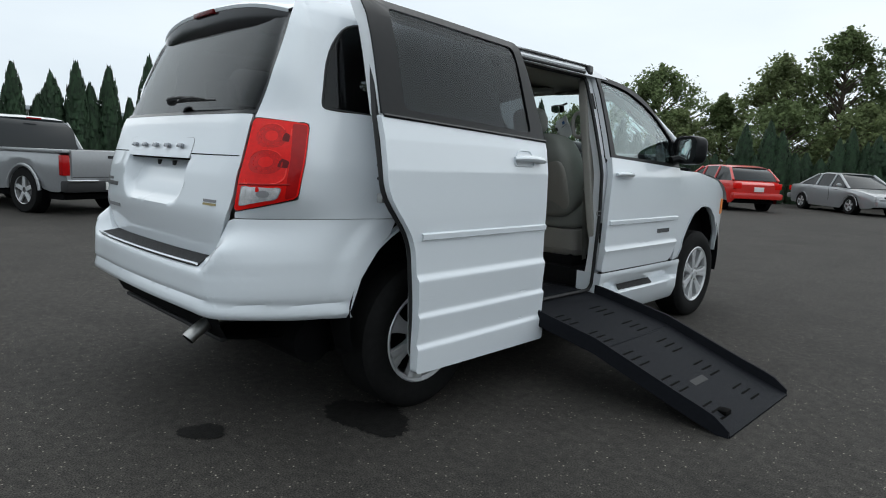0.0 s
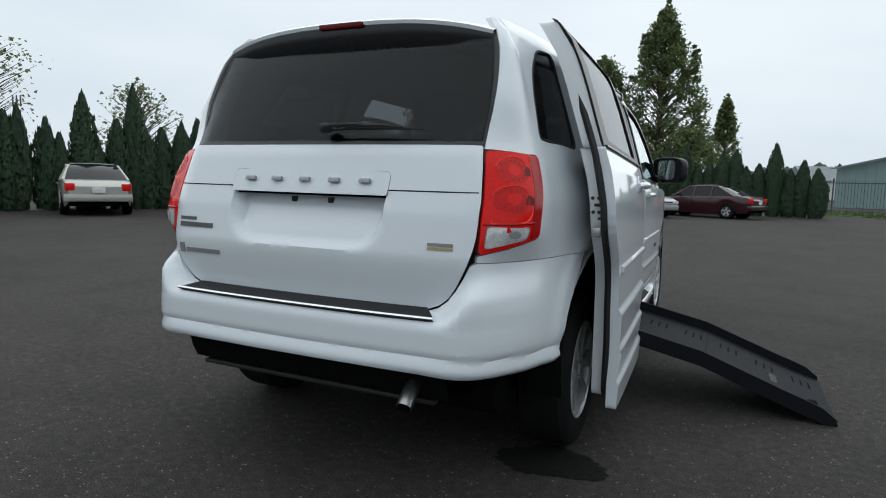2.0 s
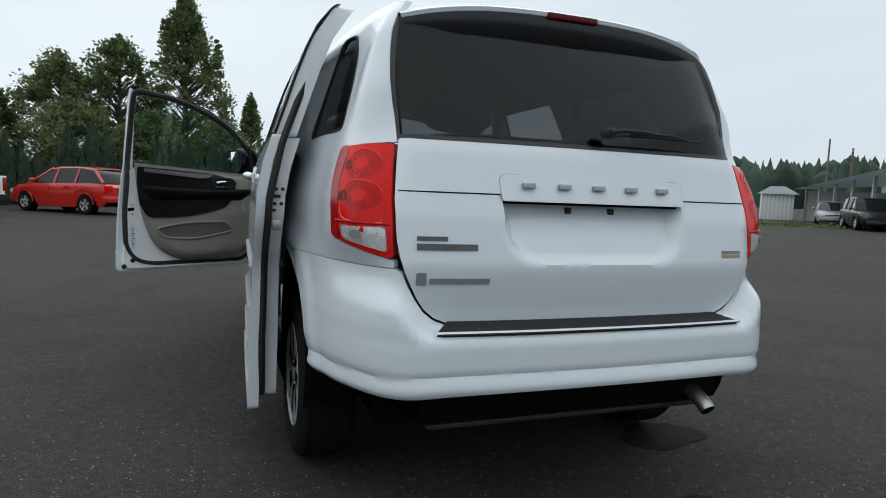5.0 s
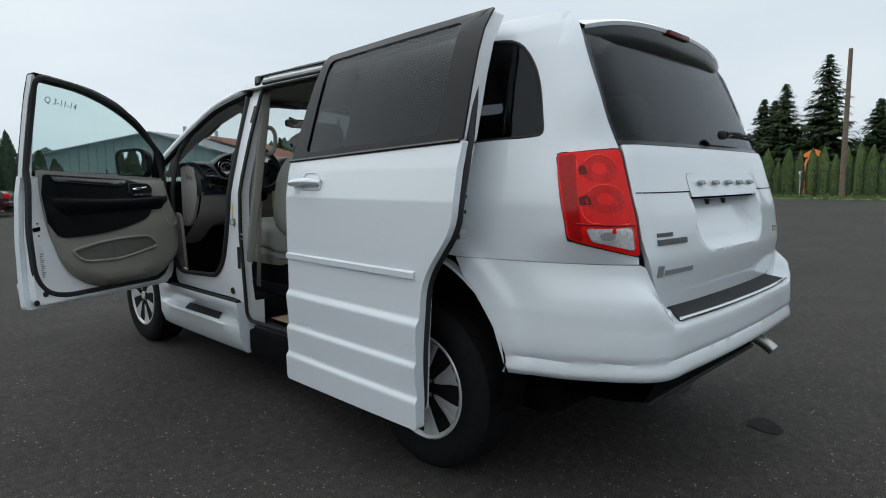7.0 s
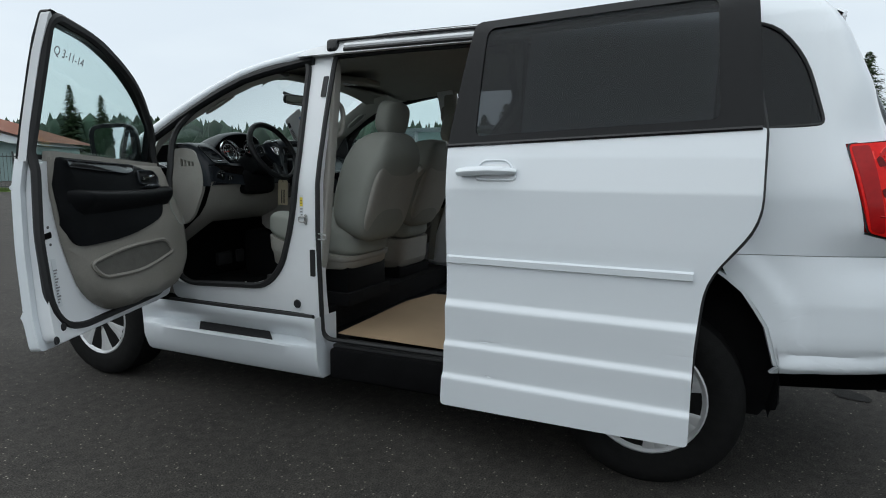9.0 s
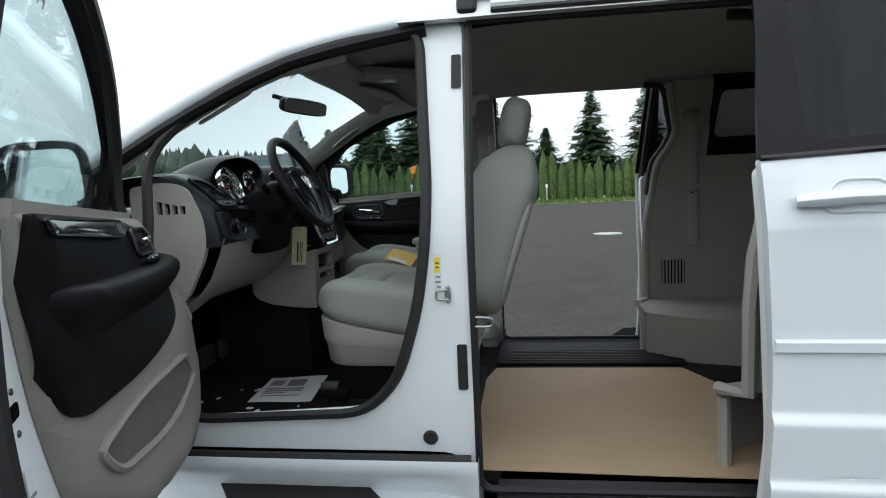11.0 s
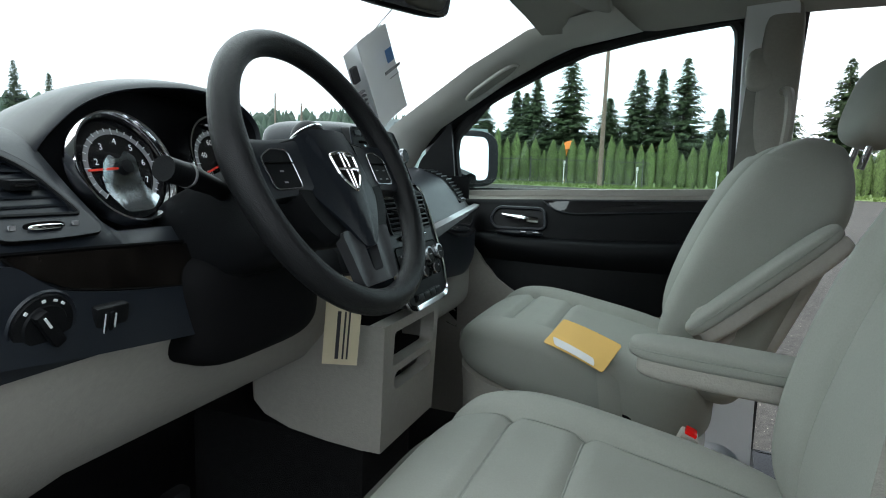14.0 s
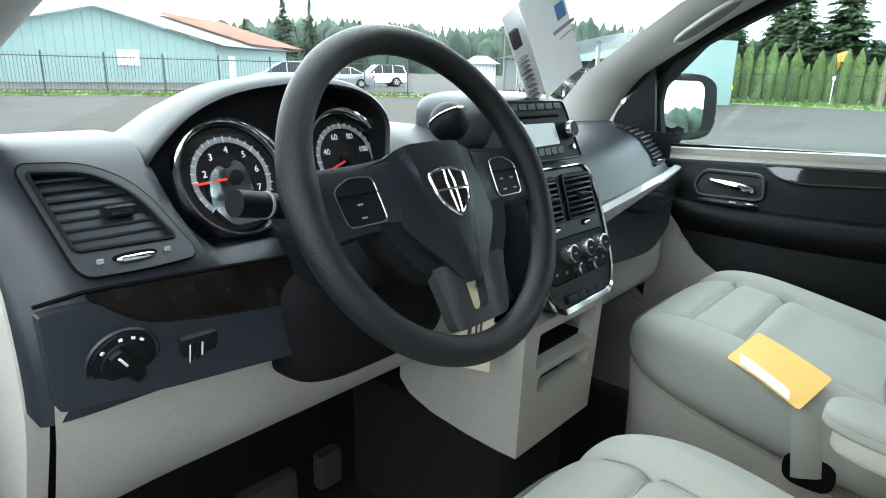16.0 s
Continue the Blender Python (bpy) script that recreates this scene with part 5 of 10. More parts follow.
        for (ax, ay), (bx, by) in zip(edge, edge[1:] + edge[:1]):
            L = (bx - ax) ** 2 + (by - ay) ** 2 or 1e-9
            t = min(1, max(0, ((u - ax) * (bx - ax) + (v - ay) * (by - ay)) / L))
            near = min(near, math.hypot(u - ax - t * (bx - ax), v - ay - t * (by - ay)))
        k = 1 - min(1, near / 0.075)
        return 0.10 + (full - 0.10) * math.sqrt(max(0, 1 - k * k))

    def on_card(off):
        return lambda u, v, d: skin(u, v, side, -depth(u, v) - off + d)
    crd = part("door_card", sheet(edge, [], lambda u, v, d: skin(u, v, side, -depth(u, v) if d == 0 else -0.088), 0.01, 0.045), M["door_beige"], door, "beige and black inner door trim", 60)
    fw = 0.17 if side > 0 else 0.0
    dk = [(e0 + 0.135, 1.254, 0.02), (e0 + 0.150, 0.93, 0.05), (e0 + 0.45, 0.86, 0.1), (e1 - 0.12, 0.80, 0.1), (e1 - 0.060, 0.95, 0.05), (e1 - 0.075, 1.212, 0.02)] if side > 0 else [(e0 + 0.122, 1.262, 0.02), (e0 + 0.135, 1.02, 0.05), (e0 + 0.185, 0.900, 0.04), (e0 + 0.45, 0.905, 0.15), (e1 - 0.33 + fw, 0.985, 0.12), (e1 - 0.25 + fw, 1.10, 0.06), (e1 - 0.26 + fw, 1.19, 0.05), (e1 - 0.40 + fw, 1.232, 0.04)]
    part("dark_insert", sheet(rounded(dk, 0.05), [], on_card(0.010), 0.012, 0.05), M["dash2"], crd, "black upper trim", 60)
    part("belt_trim", skin_panel([(e0 + 0.120, 1.250), (e1 - 0.085, 1.210), (e1 - 0.085, 1.240), (e0 + 0.118, 1.286)], side, 0.034, -0.066, (), 0.1), M["beige"], crd, "pale belt trim")
    wd = rounded([(e0 + 0.16, 1.222, 0.004), (e1 - 0.50, 1.190, 0.05), (e1 - 0.445, 1.199, 0.03), (e1 - 0.405, 1.226, 0.004), (e0 + 0.16, 1.250, 0.004)], 0.01)
    part("wood_strip", sheet(wd, [], on_card(0.015), 0.006, 0.05), M["gloss"], crd, "gloss black strip")
    part("strip_edge", tube([on_card(0.015)(u, v, 0) for u, v in wd], 0.0022, 5, closed=True), M["dash"], crd)
    # armrest: a swelling that rises from the front edge and runs back
    rows = []
    for k, u in enumerate(np.linspace(e0 + 0.16, e1 - 0.13, 25)):
        t = k / 24
        top = 1.112 - 0.016 * math.sin(math.pi * t) + 0.012 * (1 - t)
        fat = 0.052 * ease(t / 0.08) * ease((1 - t) / 0.12) + 0.002
        rows.append([skin(u, top + dz * (0.5 + 0.5 * fat / 0.054), side, -depth(u, top) - 0.006 - fat * k2) for dz, k2 in ((0.012, 0.0), (0.008, 0.55), (0.0, 0.86), (-0.014, 1.0), (-0.034, 0.96), (-0.055, 0.72), (-0.080, 0.30), (-0.10, 0.0))])
    part("armrest", lines(rows, cap=True), M["dash2"], crd, "black armrest", 70)
    # latch cup with a raised rim, lever, switch ledge
    cu = rounded([(e1 - 0.425, 1.138, 0.02), (e1 - 0.262, 1.134, 0.02), (e1 - 0.245, 1.160, 0.02), (e1 - 0.262, 1.198, 0.02), (e1 - 0.415, 1.200, 0.02)], 0.015)
    part("latch_cup", sheet(cu, [], on_card(0.012), 0.004, 0.1), M["cup"], crd, "matt black latch cup")
    part("cup_rim", tube([on_card(0.015)(u, v, 0) for u, v in cu], 0.0055, 6, closed=True), M["dash"], crd)
    hp = [skin(u, v, side, -depth(u, 1.172) - o) for u, v, o in ((e1 - 0.400, 1.164, 0.022), (e1 - 0.375, 1.166, 0.027), (e1 - 0.34, 1.171, 0.029), (e1 - 0.30, 1.176, 0.026), (e1 - 0.285, 1.178, 0.018))]
    part("inner_handle", tube(hp, [0.009, 0.0105, 0.008, 0.005, 0.004], 8), M["chrome"], crd, "chrome inner handle")
    lg = [skin(u, 1.124, side, -depth(u, 1.124) - 0.026) for u in np.linspace(e1 - 0.42, e1 - 0.27, 7)]
    part("switch_ledge", tube(lg, [0.004, 0.009, 0.010, 0.010, 0.010, 0.009, 0.004], 8), M["dash"], crd)
    for du in (0.40, 0.36):
        p = skin(e1 - du, 1.128, side, -depth(e1 - du, 1.128) - 0.036)
        part("window_switch", squash(0.004, 0.011, 0.004, 3, 2, m=Matrix.Translation(p)), M["badge"], crd, "small grey window switch")
    pk = [(e0 + 0.235, 0.825, 0.03), (e0 + 0.29, 0.755, 0.05), (e0 + 0.50, 0.745, 0.08), (e1 - 0.30, 0.800, 0.03), (e1 - 0.36, 0.870, 0.05), (e0 + 0.45, 0.868, 0.1)]
    pk = rounded(pk, 0.05)
    # the pocket is not hollow; its shade is painted on this panel
    part("map_pocket", sheet(pk, [], on_card(0.003), 0.004, 0.06), M["pocket_shade"], crd, "map pocket with the shade of its depth painted on", 60)
    part("pocket_lip", tube([on_card(0.004)(u, v, 0) for u, v in pk], 0.009, 6, closed=True), M["door_beige"], crd)
    part("speaker_grille", sheet([(e1 - 0.155 + 0.065 * math.cos(k * 0.5236), 0.99 + 0.075 * math.sin(k * 0.5236)) for k in range(12)], [], on_card(0.003), 0.004, 0.1), M["cloth"], crd, "round cloth speaker grille")
    if m is not None:
        part("sticker", skin_panel([(e0 + 0.085, 0.68), (e0 + 0.112, 0.68), (e0 + 0.112, 0.87), (e0 + 0.085, 0.87)], side, 0.001, -0.088, (), 0.2), M["label_white"], door, "small white label with bars")
        for k in range(12):
            z = 0.715 + k * 0.0115
            part("print_bar", skin_panel([(e0 + 0.088, z - 0.02), (e0 + 0.088 + 0.010 + 0.006 * (k % 3), z - 0.02), (e0 + 0.088 + 0.010 + 0.006 * (k % 3), z - 0.014), (e0 + 0.088, z - 0.014)], side, 0.001, -0.0895, (), 0.2), M["grey_ink"], door)
    part("latch", skin_panel(rounded([(e0 + 0.068, 0.948), (e0 + 0.112, 0.952), (e0 + 0.112, 0.976), (e0 + 0.068, 0.970)], 0.008), side, 0.004, -0.085, (), 0.1), M["void"], door, "dark latch slot")
    for du, dz in ((0.062, 0.03), (0.098, 0.034), (0.10, -0.034)):
        p = skin(e0 + du, 0.96 + dz, side, -0.086)
        part("bolt", lathe([(0, 0.003), (0.005, 0.003), (0.006, 0.0)], 10, m=Matrix.Translation(p) @ Matrix.Scale(-side, 4, (1, 0, 0))), M["steel_dark"], door)
    for u, z in ((e0 + 0.09, 0.60), (e0 + 0.03, 0.56)):
        p = skin(u, z, side, -0.088)
        part("plug", lathe([(0, 0.004), (0.014, 0.004), (0.017, 0.0)], 12, m=Matrix.Translation(p) @ Matrix.Scale(-side, 4, (1, 0, 0))), M["rubber"], door)
    if m is not None:
        door.matrix_basis = m
    return door


HINGE = Vector((-0.945, 3.66, 0))
front_door(1)
front_door(-1, Matrix.Translation(HINGE) @ Matrix.Rotation(radians(-66), 4, "Z") @ Matrix.Translation((0, 0, 0.8)) @ Matrix.Rotation(radians(-4.5), 4, "Y") @ Matrix.Translation((0, 0, -0.8)) @ Matrix.Translation(-HINGE))


# ---------- wheels ----------
def wheel(x, y, side):
    R = 0.355
    w = part("wheel", lathe([(0.215, -0.10), (0.24, -0.112), (0.30, -0.118), (0.335, -0.108), (R, -0.085), (R, 0.085), (0.335, 0.108), (0.30, 0.118), (0.24, 0.112), (0.215, 0.10), (0.215, -0.10)], 48,
                             m=pose(x, y, R)), M["tyre"], van, "black tyre on a silver wheel")
    m = pose(x, y, R) @ Matrix.Scale(side, 4, (1, 0, 0))
    part("rim", lathe([(0.228, 0.108), (0.222, 0.112), (0.206, 0.102), (0.200, 0.06), (0.198, -0.06)], 40, m=m, caps=False), M["alloy"], w, "silver painted rim")
    part("brake_disc", lathe([(0.0, 0.02), (0.15, 0.02), (0.15, 0.0), (0.19, 0.0), (0.19, -0.03), (0, -0.03)], 28, m=m), M["under"], w)
    bm = bmesh.new()
    n = 7
    for k in range(n):
        a0 = 2 * math.pi * k / n
        for off in (-0.11, 0.11):
            rows = []
            for r, wd, h in ((0.045, 0.020, 0.092), (0.10, 0.017, 0.098), (0.16, 0.018, 0.100), (0.208, 0.026, 0.104)):
                a = a0 + off * (0.35 + r * 3.0)
                c = Vector((0, r * math.cos(a), r * math.sin(a)))
                t = Vector((0, -math.sin(a), math.cos(a)))
                rows.append([Vector((h, 0, 0)) + c - t * wd, Vector((h + 0.006, 0, 0)) + c, Vector((h, 0, 0)) + c + t * wd, Vector((h - 0.035, 0, 0)) + c + t * wd * 0.8, Vector((h - 0.035, 0, 0)) + c - t * wd * 0.8])
            lines([[m @ p for p in r] for r in rows], bm, close_u=True)
    part("spokes", bm, M["alloy"], w, "split silver spokes")
    part("hub_cap", lathe([(0, 0.108), (0.028, 0.106), (0.034, 0.098), (0.062, 0.094), (0.066, 0.05), (0, 0.05)], 24, m=m), M["alloy"], w)
    for k in range(5):
        a = 2 * math.pi * k / 5
        part("lug_nut", lathe([(0, 0.105), (0.009, 0.105), (0.010, 0.09)], 8, m=m @ Matrix.Translation((0, 0.05 * math.cos(a), 0.05 * math.sin(a)))), M["steel"], w)


for wx, wy in ((0.815, 1.10), (-0.815, 1.10), (0.83, 4.185), (-0.83, 4.185)):
    wheel(wx, wy, 1 if wx > 0 else -1)


# ---------- ramp ----------
def wheelchair_ramp():
    r = thing("wheelchair_ramp", "black folding wheelchair ramp lowered from the side door to the ground", "ramp")
    prof = [(0.80, 0.385), (0.98, 0.385), (1.42, 0.275), (1.85, 0.10), (2.10, 0.006)]
    def deck(x):
        return np.interp(x, [p[0] for p in prof], [p[1] for p in prof])
    def ylim(x):
        k = max(0.0, (x - 0.98) / 1.1)
        return 1.79 + 0.14 * k, 2.60 + 0.16 * k
    segs = [(0.80, 1.43), (1.44, 2.09)]
    for a, c in segs:
        rows = []
        for x in np.linspace(a, c, 9):
            lo, hi = ylim(x)
            rows.append([Vector((x, y, deck(x) + dz)) for y in np.linspace(lo, hi, 5) for dz in (0,)] + [Vector((x, y, deck(x) - 0.022)) for y in np.linspace(hi, lo, 5)])
        part("deck", lines(rows, close_u=True, cap=True), M["ramp"], r)
    for which in (0, 1):
        rows = []
        for x in np.linspace(0.95, 2.085, 18):
            y = ylim(x)[which]
            h = 0.055 * min(1, (2.13 - x) / 0.12)
            z = deck(x)
            rows.append([Vector((x, y - 0.008, z - 0.03)), Vector((x, y - 0.008, z + h)), Vector((x, y + 0.008, z + h)), Vector((x, y + 0.008, z - 0.03))])
        part("side_rail", lines(rows, close_u=True, cap=True), M["ramp"], r)
    # dark slots across the deck, three to a group, along both sides
    for g in range(5):
        for j in range(3):
            x = 1.10 + 0.205 * g + 0.045 * j
            lo, hi = ylim(x)
            for c in (0.20, 0.68):
                yc = lo + (hi - lo) * c
                sl = math.atan2(deck(x + 0.01) - deck(x - 0.01), 0.02)
                bm = box(-0.0055, 0.0055, -0.060, 0.060, -0.004, 0.0012, 0.001, 1)
                bmesh.ops.transform(bm, matrix=Matrix.Translation((x, yc, deck(x))) @ Matrix.Rotation(-sl, 4, "Y"), verts=bm.verts[:])
                part("slot", bm, M["void"], r)
    lo, hi = ylim(1.80)
    bm = box(-0.020, 0.020, -0.08, 0.08, -0.002, 0.0012, 0.001, 1)
    bmesh.ops.transform(bm, matrix=Matrix.Translation((1.80, lo + (hi - lo) * 0.44, deck(1.80))) @ Matrix.Rotation(-math.atan2(deck(1.81) - deck(1.79), 0.02), 4, "Y"), verts=bm.verts[:])
    part("worn_print", bm, M["rubber"], r, "worn dark print bar")
    part("finger_hole", box(1.965, 2.015, 2.08, 2.15, 0.03, 0.062, 0.012, m=None), M["void"], r)
    part("hinge", tube([(1.435, ylim(1.435)[0], deck(1.435) - 0.004), (1.435, ylim(1.435)[1], deck(1.435) - 0.010)], 0.010, 8), M["ramp"], r)


wheelchair_ramp()

# ---------- inside the van ----------
def floors():
    part("rear_floor", box(-0.80, 0.80, 0.95, 2.75, 0.335, 0.378, 0.01), M["dash2"], van, "dark rubber floor")
    part("front_floor", box(-0.86, 0.86, 2.75, 4.05, 0.44, 0.50, 0.02), M["carpet"], van, "black carpet in the front footwells")
    part("floor_riser", box(-0.82, 0.82, 2.72, 2.76, 0.37, 0.50, 0.005), M["carpet"], van)
    part("firewall", box(-0.88, 0.88, 4.0, 4.06, 0.40, 1.22, 0.01), M["carpet"], van)
    b = sheet(rounded([(-0.77, 1.60), (0.03, 1.60), (0.37, 1.74), (0.37, 2.62), (0.10, 2.68), (-0.74, 2.64)], 0.01), [], lambda u, v, d: Vector((u, v, 0.383 + 0.002 * math.sin(u * 9) * math.sin(v * 7) - d)), 0.003, 0.12)
    tagged(part("floor_paper", b, M["board"]), "brown protective paper sheet on the van floor", "floor paper")
    part("ramp_plate", box(0.42, 0.84, 1.70, 2.62, 0.374, 0.392, 0.004), M["ramp"], van, "black ramp plate on the floor")
    for k in range(7):
        part("tread_rib", box(0.46 + k * 0.03, 0.468 + k * 0.03, 1.78, 2.56, 0.392, 0.396, 0), M["rubber"], van)
    # rear side trims
    for side in (1, -1):
        knots = [(0.378, 0.66), (0.60, 0.655), (0.635, 0.68), (0.645, 0.765), (0.90, 0.775), (1.20, 0.79), (1.40, 0.765), (1.62, 0.69), (1.76, 0.63)]
        prof = [(z, float(np.interp(z, [k[0] for k in knots], [k[1] for k in knots]))) for z in (0.378, 0.60, 0.635, 0.645, 0.90, 1.05, 1.14, 1.22, 1.30, 1.35, 1.39, 1.42, 1.45, 1.49, 1.53, 1.62, 1.70, 1.76)]
        # the front edge sweeps back above the belt line
        edge_y = lambda z: float(np.interp(z, [0.63, 0.64, 0.90, 1.05, 1.20, 1.32, 1.37, 1.42, 1.47, 1.53, 1.70, 1.78], [1.775, 1.820, 1.822, 1.814, 1.783, 1.772, 1.757, 1.722, 1.690, 1.675, 1.715, 1.72]))
        y0, y1 = 0.60, 1.775
        rows = []
        for k in range(15):
            y = y0 + (y1 - y0) * k / 14
            pinch = 0.10 * max(0, (1.0 - y)) if y < 1 else 0
            bul = 0.02 * math.exp(-((y - 1.72) / 0.09) ** 2)
            reach = 0.085 * min(1, max(0, (y - 1.5) / 0.275))
            tub = float(np.interp(y, [1.30, 1.50, 1.62, 1.70, 1.775], [0.30, 0.25, 0.20, 0.11, 0.03]))
            rows.append([Vector((side * (x - pinch - (bul + tub if z < 0.625 else tub * 0.55 if z < 0.64 else 0)), y + (reach if z < 0.64 else 0) + (edge_y(z) - 1.775) * min(1, max(0, (y - 1.50) / 0.275)), z)) for z, x in prof])
        low = [r[:11] for r in rows]
        tr = part("side_trim", lines(low), M["beige"], van, "beige moulded rear side trim")
        post = [r[10:] for r in rows if r[-1].y > 1.49]
        part("pillar_trim", lines(post), M["beige"], tr)
        part("trim_edge", tube([Vector((side * (x + 0.012), edge_y(z) + 0.004 + (0.08 if z < 0.64 else 0), z)) for z, x in prof], 0.022, 8), M["beige"], tr)
        bead = [(z, x + 0.022, edge_y(z) + 0.030) for z, x in prof if 1.30 < z < 1.73]
        bead = [(1.20, 0.815, 1.81)] + bead + [(1.742, 0.66, 1.775), (1.752, 0.655, 1.85)]
        part("aperture_bead", tube(smooth3([(side * x, y, z) for z, x, y in bead], 3), 0.016, 8), M["rubber"], tr, "black rubber bead")
        wall = sheet([(0.60, 1.375), (1.52, 1.375), (1.52, 1.78), (0.60, 1.78)], [rounded([(0.80, 1.485), (1.495, 1.480), (1.475, 1.705), (0.95, 1.705)], 0.04)], lambda u, v, d: Vector((side * (0.775 - 0.36 * max(0, v - 1.38) + d), u, v)), 0.012, 0.1)
        part("window_surround", wall, M["dash2"], tr, "dark trim round the quarter window")
        fr = sheet(rounded([(1.61, 0.660), (1.765, 0.660), (1.765, 0.865), (1.61, 0.865)], 0.012), [rounded([(1.628, 0.676), (1.748, 0.676), (1.748, 0.85), (1.628, 0.85)], 0.006)], lambda u, v, d: Vector((side * (0.758 + (v - 0.65) * 0.04 + d), u, v)), 0.012, 0.2)
        g = part("air_vent", fr, M["beige"], tr, "beige slotted air vent")
        part("vent_back", box(min(side * 0.768, side * 0.778), max(side * 0.768, side * 0.778), 1.62, 1.755, 0.67, 0.855, 0), M["under"], g)
        for k in range(7):
            yk = 1.637 + k * 0.017
            part("slat", box(min(side * 0.760, side * 0.770), max(side * 0.760, side * 0.770), yk - 0.004, yk + 0.004, 0.675, 0.852, 0.001, 1), M["beige"], g)
        belt = [Vector((side * x, y, z)) for x, y, z in ((0.665, 1.612, 1.60), (0.695, 1.608, 1.53), (0.730, 1.602, 1.40), (0.748, 1.598, 1.24), (0.752, 1.594, 1.08), (0.752, 1.59, 0.98), (0.768, 1.588, 0.93))]
        part("seat_belt", tube(belt, 0.025, 6, flat=0.10), M["belt_pale"], van, "pale grey seat belt webbing")
        part("belt_guide", squash(0.016, 0.036, 0.030, 3, 3, m=pose(side * 0.675, 1.612, 1.585)), M["beige"], van, "beige belt guide")
        tg = part("belt_tongue", squash(0.010, 0.044, 0.010, 3, 3, m=pose(side * 0.742, 1.598, 1.235)), M["belt_pale"], van, "pale seat belt tongue")
        part("tongue_plate", box(-0.004, 0.004, -0.022, 0.022, -0.045, 0.0, 0.003, m=pose(side * 0.742, 1.598, 1.235)), M["beige"], tg)
        part("tongue_slot", box(-0.0055, 0.0055, -0.010, 0.010, -0.035, -0.028, 0.001, m=pose(side * 0.742, 1.598, 1.235)), M["rubber"], tg)
    # rear bench
    bench = thing("rear_bench", "grey-beige cloth rear bench seat", "seat")
    part("cushion", squash(0.61, 0.31, 0.085, 5, m=pose(0, 1.13, 0.835)), M["cloth"], bench)
    part("backrest", squash(0.60, 0.09, 0.33, 5, m=pose(0, 0.78, 1.09, 12)), M["cloth"], bench)
    part("base", box(-0.30, 0.30, 0.82, 1.36, 0.378, 0.735, 0.03), M["dash2"], bench)
    for sx in (-0.35, 0.35):
        part("headrest", squash(0.13, 0.045, 0.085, 4, 3, m=pose(sx, 0.70, 1.50, 12)), M["cloth"], bench)


floors()


CUSHION = 32


def front_seat(x, y, inner, label, buckle=True, folded=False, lean=22, head=(-0.588, 1.480)):
    """inner: the side on which the armrest sits."""
    st = thing("front_seat", label, "car seat", Matrix.Translation((x, y, 0)), "front seats")
    GR = (0.135, 0.030)
    def bend(q):
        if q.z > 0.02:
            # side bolsters, a sunken middle and the stitched grooves
            a = abs(q.x)
            q.z += 0.020 * min(1, max(0, (a - 0.15) / 0.05)) - 0.006 - 0.012 * math.exp(-((a - 0.162) / 0.010) ** 2)
            if a < 0.165:
                q.z -= 0.012 * sum(math.exp(-((q.y - 0.032 - g) / 0.010) ** 2) for g in GR)
                q.z += 0.006 * math.sin(math.pi * min(1, max(0, (q.y + 0.002) / 0.105))) * (1 - (a / 0.165) ** 4)
        q.z += 0.10 * (q.y / 0.27) * 0.5 + 0.018 * (abs(q.x) / 0.26) ** 4 * (1 if q.z > 0 else 0) - (0.03 * max(0, q.y / 0.27) ** 4 if q.z > 0 else 0)
        return q
    part("cushion", squash(0.262, 0.295, 0.088, 3.6, CUSHION, m=pose(0, -0.032, 0.873), fn=bend), M["cloth"], st, "grey-beige cloth cushion")
    def top_of(x, y):
        """The height of the cushion's upper face."""
        k = max(0.0, 1 - (abs(x) / 0.262) ** 3.6 - (abs(y + 0.032) / 0.295) ** 3.6) ** (1 / 3.6)
        return bend(Vector((x, y + 0.032, 0.088 * k))).z + 0.873
    for g in GR:
        part("cushion_seam", tube([Vector((x, g, top_of(x, g) + 0.0012)) for x in np.linspace(-0.150, 0.150, 21)], 0.0016, 5), M["seam"], st)
    for sx in (-0.162, 0.162):
        part("cushion_seam", tube([Vector((sx, y, top_of(sx, y) + 0.0012)) for y in np.linspace(-0.20, 0.20, 31)], 0.0016, 5), M["seam"], st)
    low = 0.695 if x < 0 else 0.57
    rows = []
    for z, k in ((low, 0.90), (low + 0.012, 0.935), (low + 0.055, 0.955), (low + 0.062, 0.972), (0.765, 0.985), (0.79, 0.995), (0.815, 1.0)):
        ring = []
        for t in np.linspace(0, 2 * math.pi, 61)[:-1]:
            c, s_ = math.cos(t), math.sin(t)
            px, py = math.copysign(abs(c) ** 0.4, c) * 0.255 * k, math.copysign(abs(s_) ** 0.4, s_) * 0.280 * k - 0.036
            ring.append(Vector((px, py, z + 0.06 * ease((z - low) / 0.16) * max(-1, py / 0.26))))
        rows.append(ring)
    part("seat_skirt", lines(rows, close_u=True, cap=True), M["beige"], st, "beige plastic seat skirt")
    part("seat_base", box(-0.20, 0.20, -0.28, 0.17, 0.50, low + 0.02, 0.02), M["dash2"], st, "black seat mounting")
    part("rail_end", box(-0.235, -0.195, 0.14, 0.245, 0.585, 0.615, 0.006), M["dash2"], st)
    part("rail_latch", box(-0.230, -0.200, 0.175, 0.235, 0.612, 0.635, 0.004), M["steel_dark"], st)
    part("seat_rail", box(-0.22, 0.22, -0.30, 0.22, 0.50, 0.57, 0.01), M["carpet"], st)
    def back_bend(q):
        if q.y > 0.03:
            a = abs(q.x)
            q.y += 0.024 * min(1, max(0, (a - 0.14) / 0.06)) - 0.012 - 0.010 * math.exp(-((a - 0.145) / 0.007) ** 2)
